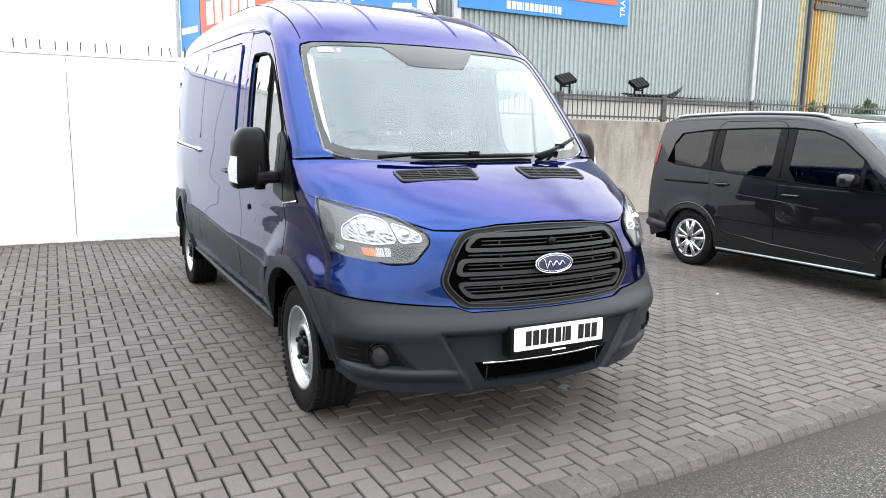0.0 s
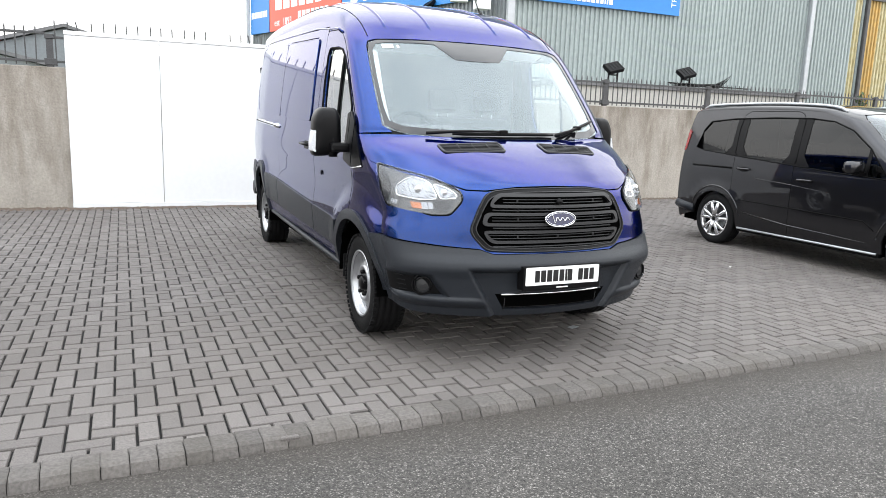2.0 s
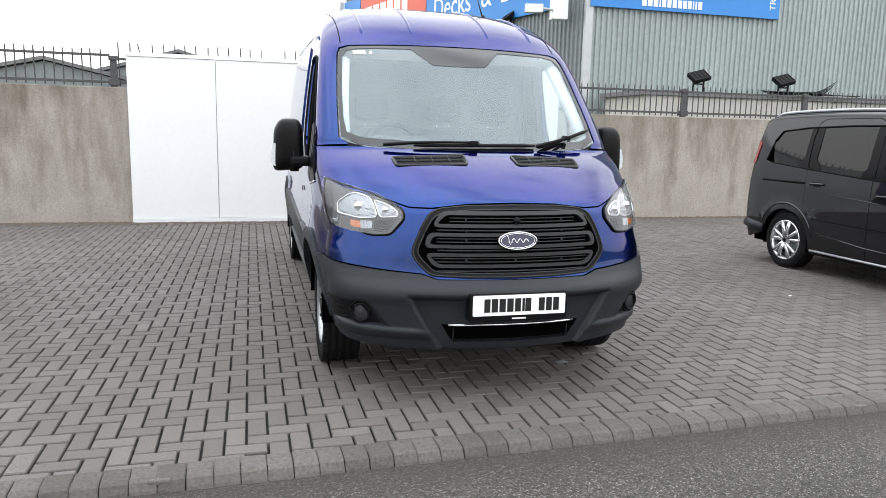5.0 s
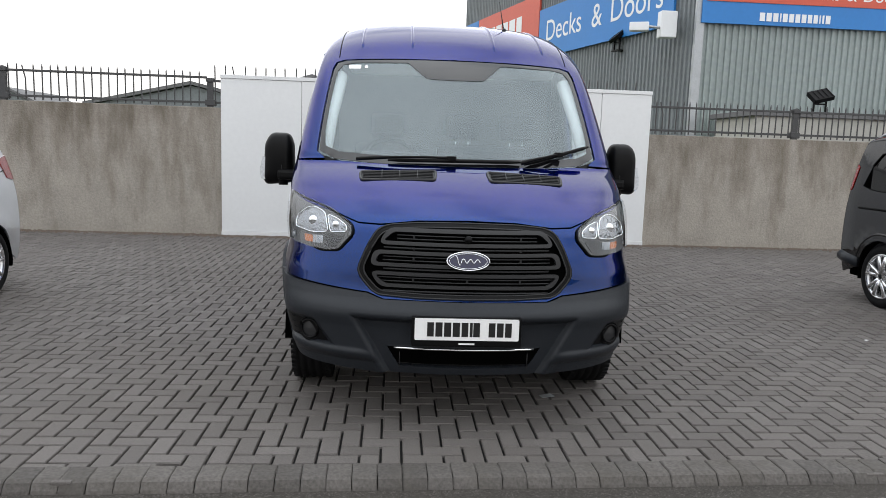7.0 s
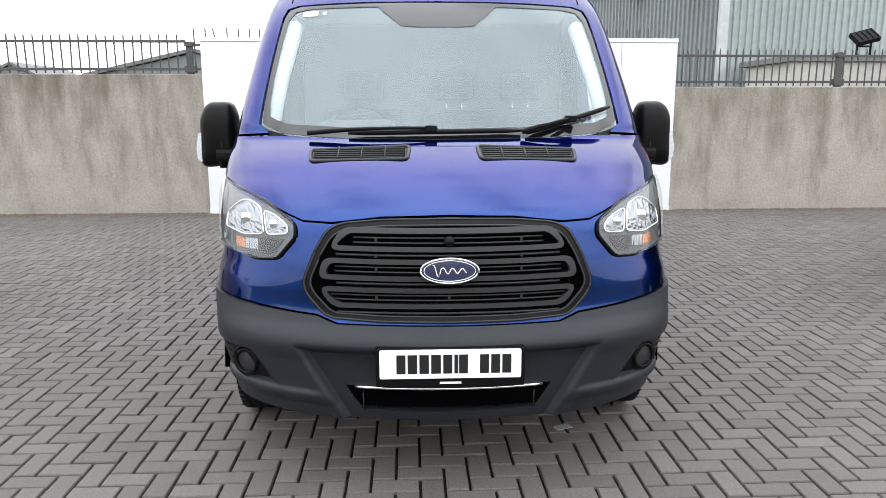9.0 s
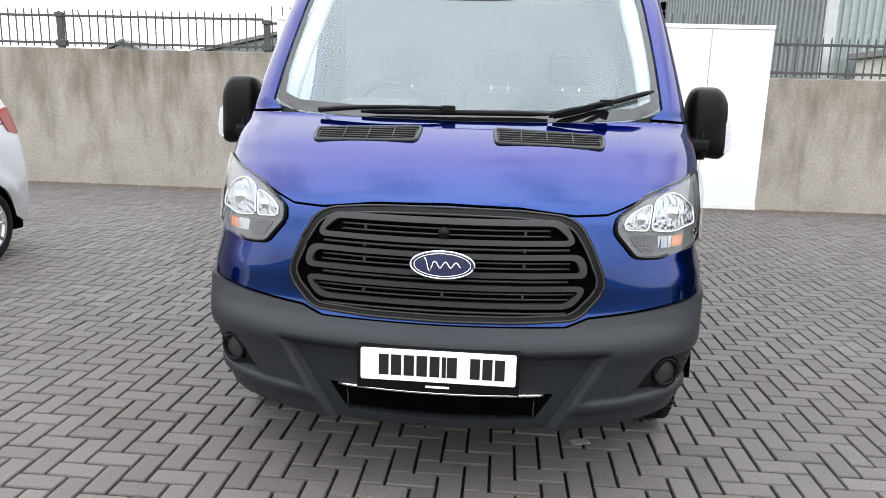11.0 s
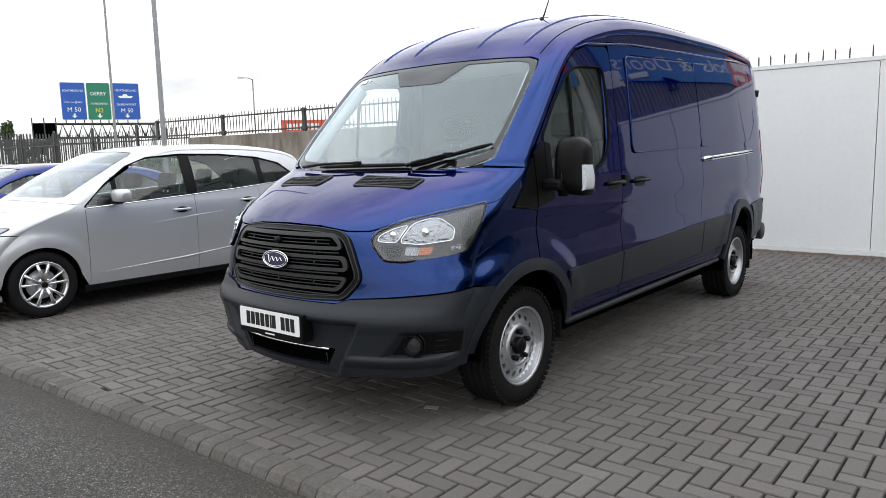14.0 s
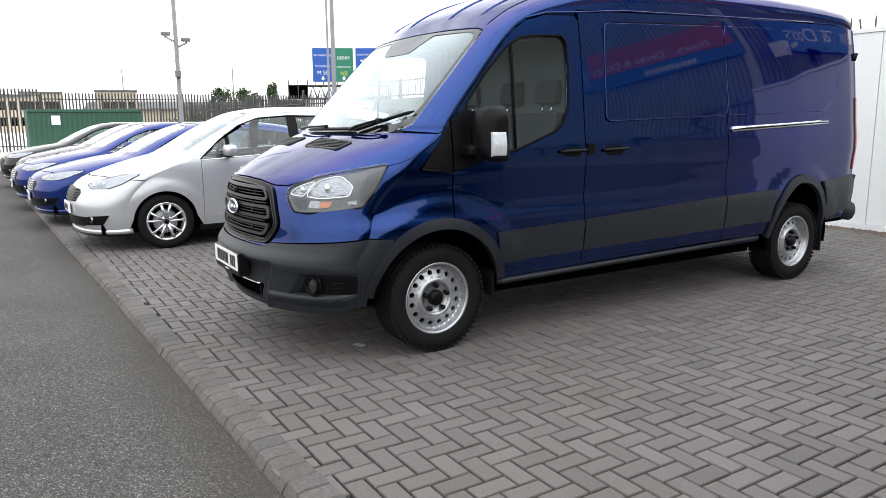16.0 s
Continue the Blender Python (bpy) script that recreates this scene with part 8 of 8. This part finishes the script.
def paver_mesh(name, blocks):
    """Blocks as (x, y, long side along x or not, rise, tilt x, tilt y), each with bevelled edges."""
    verts, faces = [], []
    for x, y, flat, dz, tx, ty in blocks:
        w, d = (2 * U, U) if flat else (U, 2 * U)
        g, bv = 0.0058, 0.0034
        b = len(verts)
        for inset, z in ((g + bv, 0.0), (g, -0.0055), (g, -0.02)):
            for cx, cy in ((inset, inset), (w - inset, inset), (w - inset, d - inset), (inset, d - inset)):
                verts.append((x + cx, y + cy, z + dz + tx * (cx - w / 2) + ty * (cy - d / 2)))
        faces.append((b, b + 1, b + 2, b + 3))
        for r in (0, 4):
            for k in range(4):
                j = (k + 1) % 4
                faces.append((b + r + 4 + k, b + r + 4 + j, b + r + j, b + r + k))
    me = bpy.data.meshes.new(name)
    me.from_pydata(verts, [], faces)
    me.materials.append(PAVER)
    return me


def paver_cells(x0, x1):
    for i in range(int(x0 / U), int(x1 / U)):
        for j in range(-14, int(WALL_Y / U) + 1):
            k = (i - j) % 4
            x, y = i * U, j * U
            if k == 0:
                cy, cx, flat = y + U / 2, x + U, True
            elif k == 2:
                y -= U
                cy, cx, flat = y + U, x + U / 2, False
            else:
                continue
            if cy > kerb_y(cx) - 0.045 and cy < WALL_Y:
                yield x, y, flat


rnd = random.Random(12)
near, rest = [], []
for x, y, flat in paver_cells(X0, X1):
    b = (x, y, flat, rnd.gauss(0, 0.0012), rnd.gauss(0, 0.006), rnd.gauss(0, 0.006))
    (near if (-1.3 <= x < 2.0 and -0.3 <= y < 1.4) else rest).append(b)
shapes = {}
for f in (True, False):
    shapes[f] = [paver_mesh("paver", [(0, 0, f, 0, rnd.gauss(0, 0.006), rnd.gauss(0, 0.006))]) for _ in range(4)]
for x, y, flat, dz, tx, ty in near:
    ob = new("paver", shapes[flat][rnd.randrange(4)])
    ob.parent = pavement
    ob.location = (x, y, dz)
rest_ob = new("pavers", paver_mesh("pavers", rest))
rest_ob.parent = pavement
tagged(rest_ob, kind="stuff")
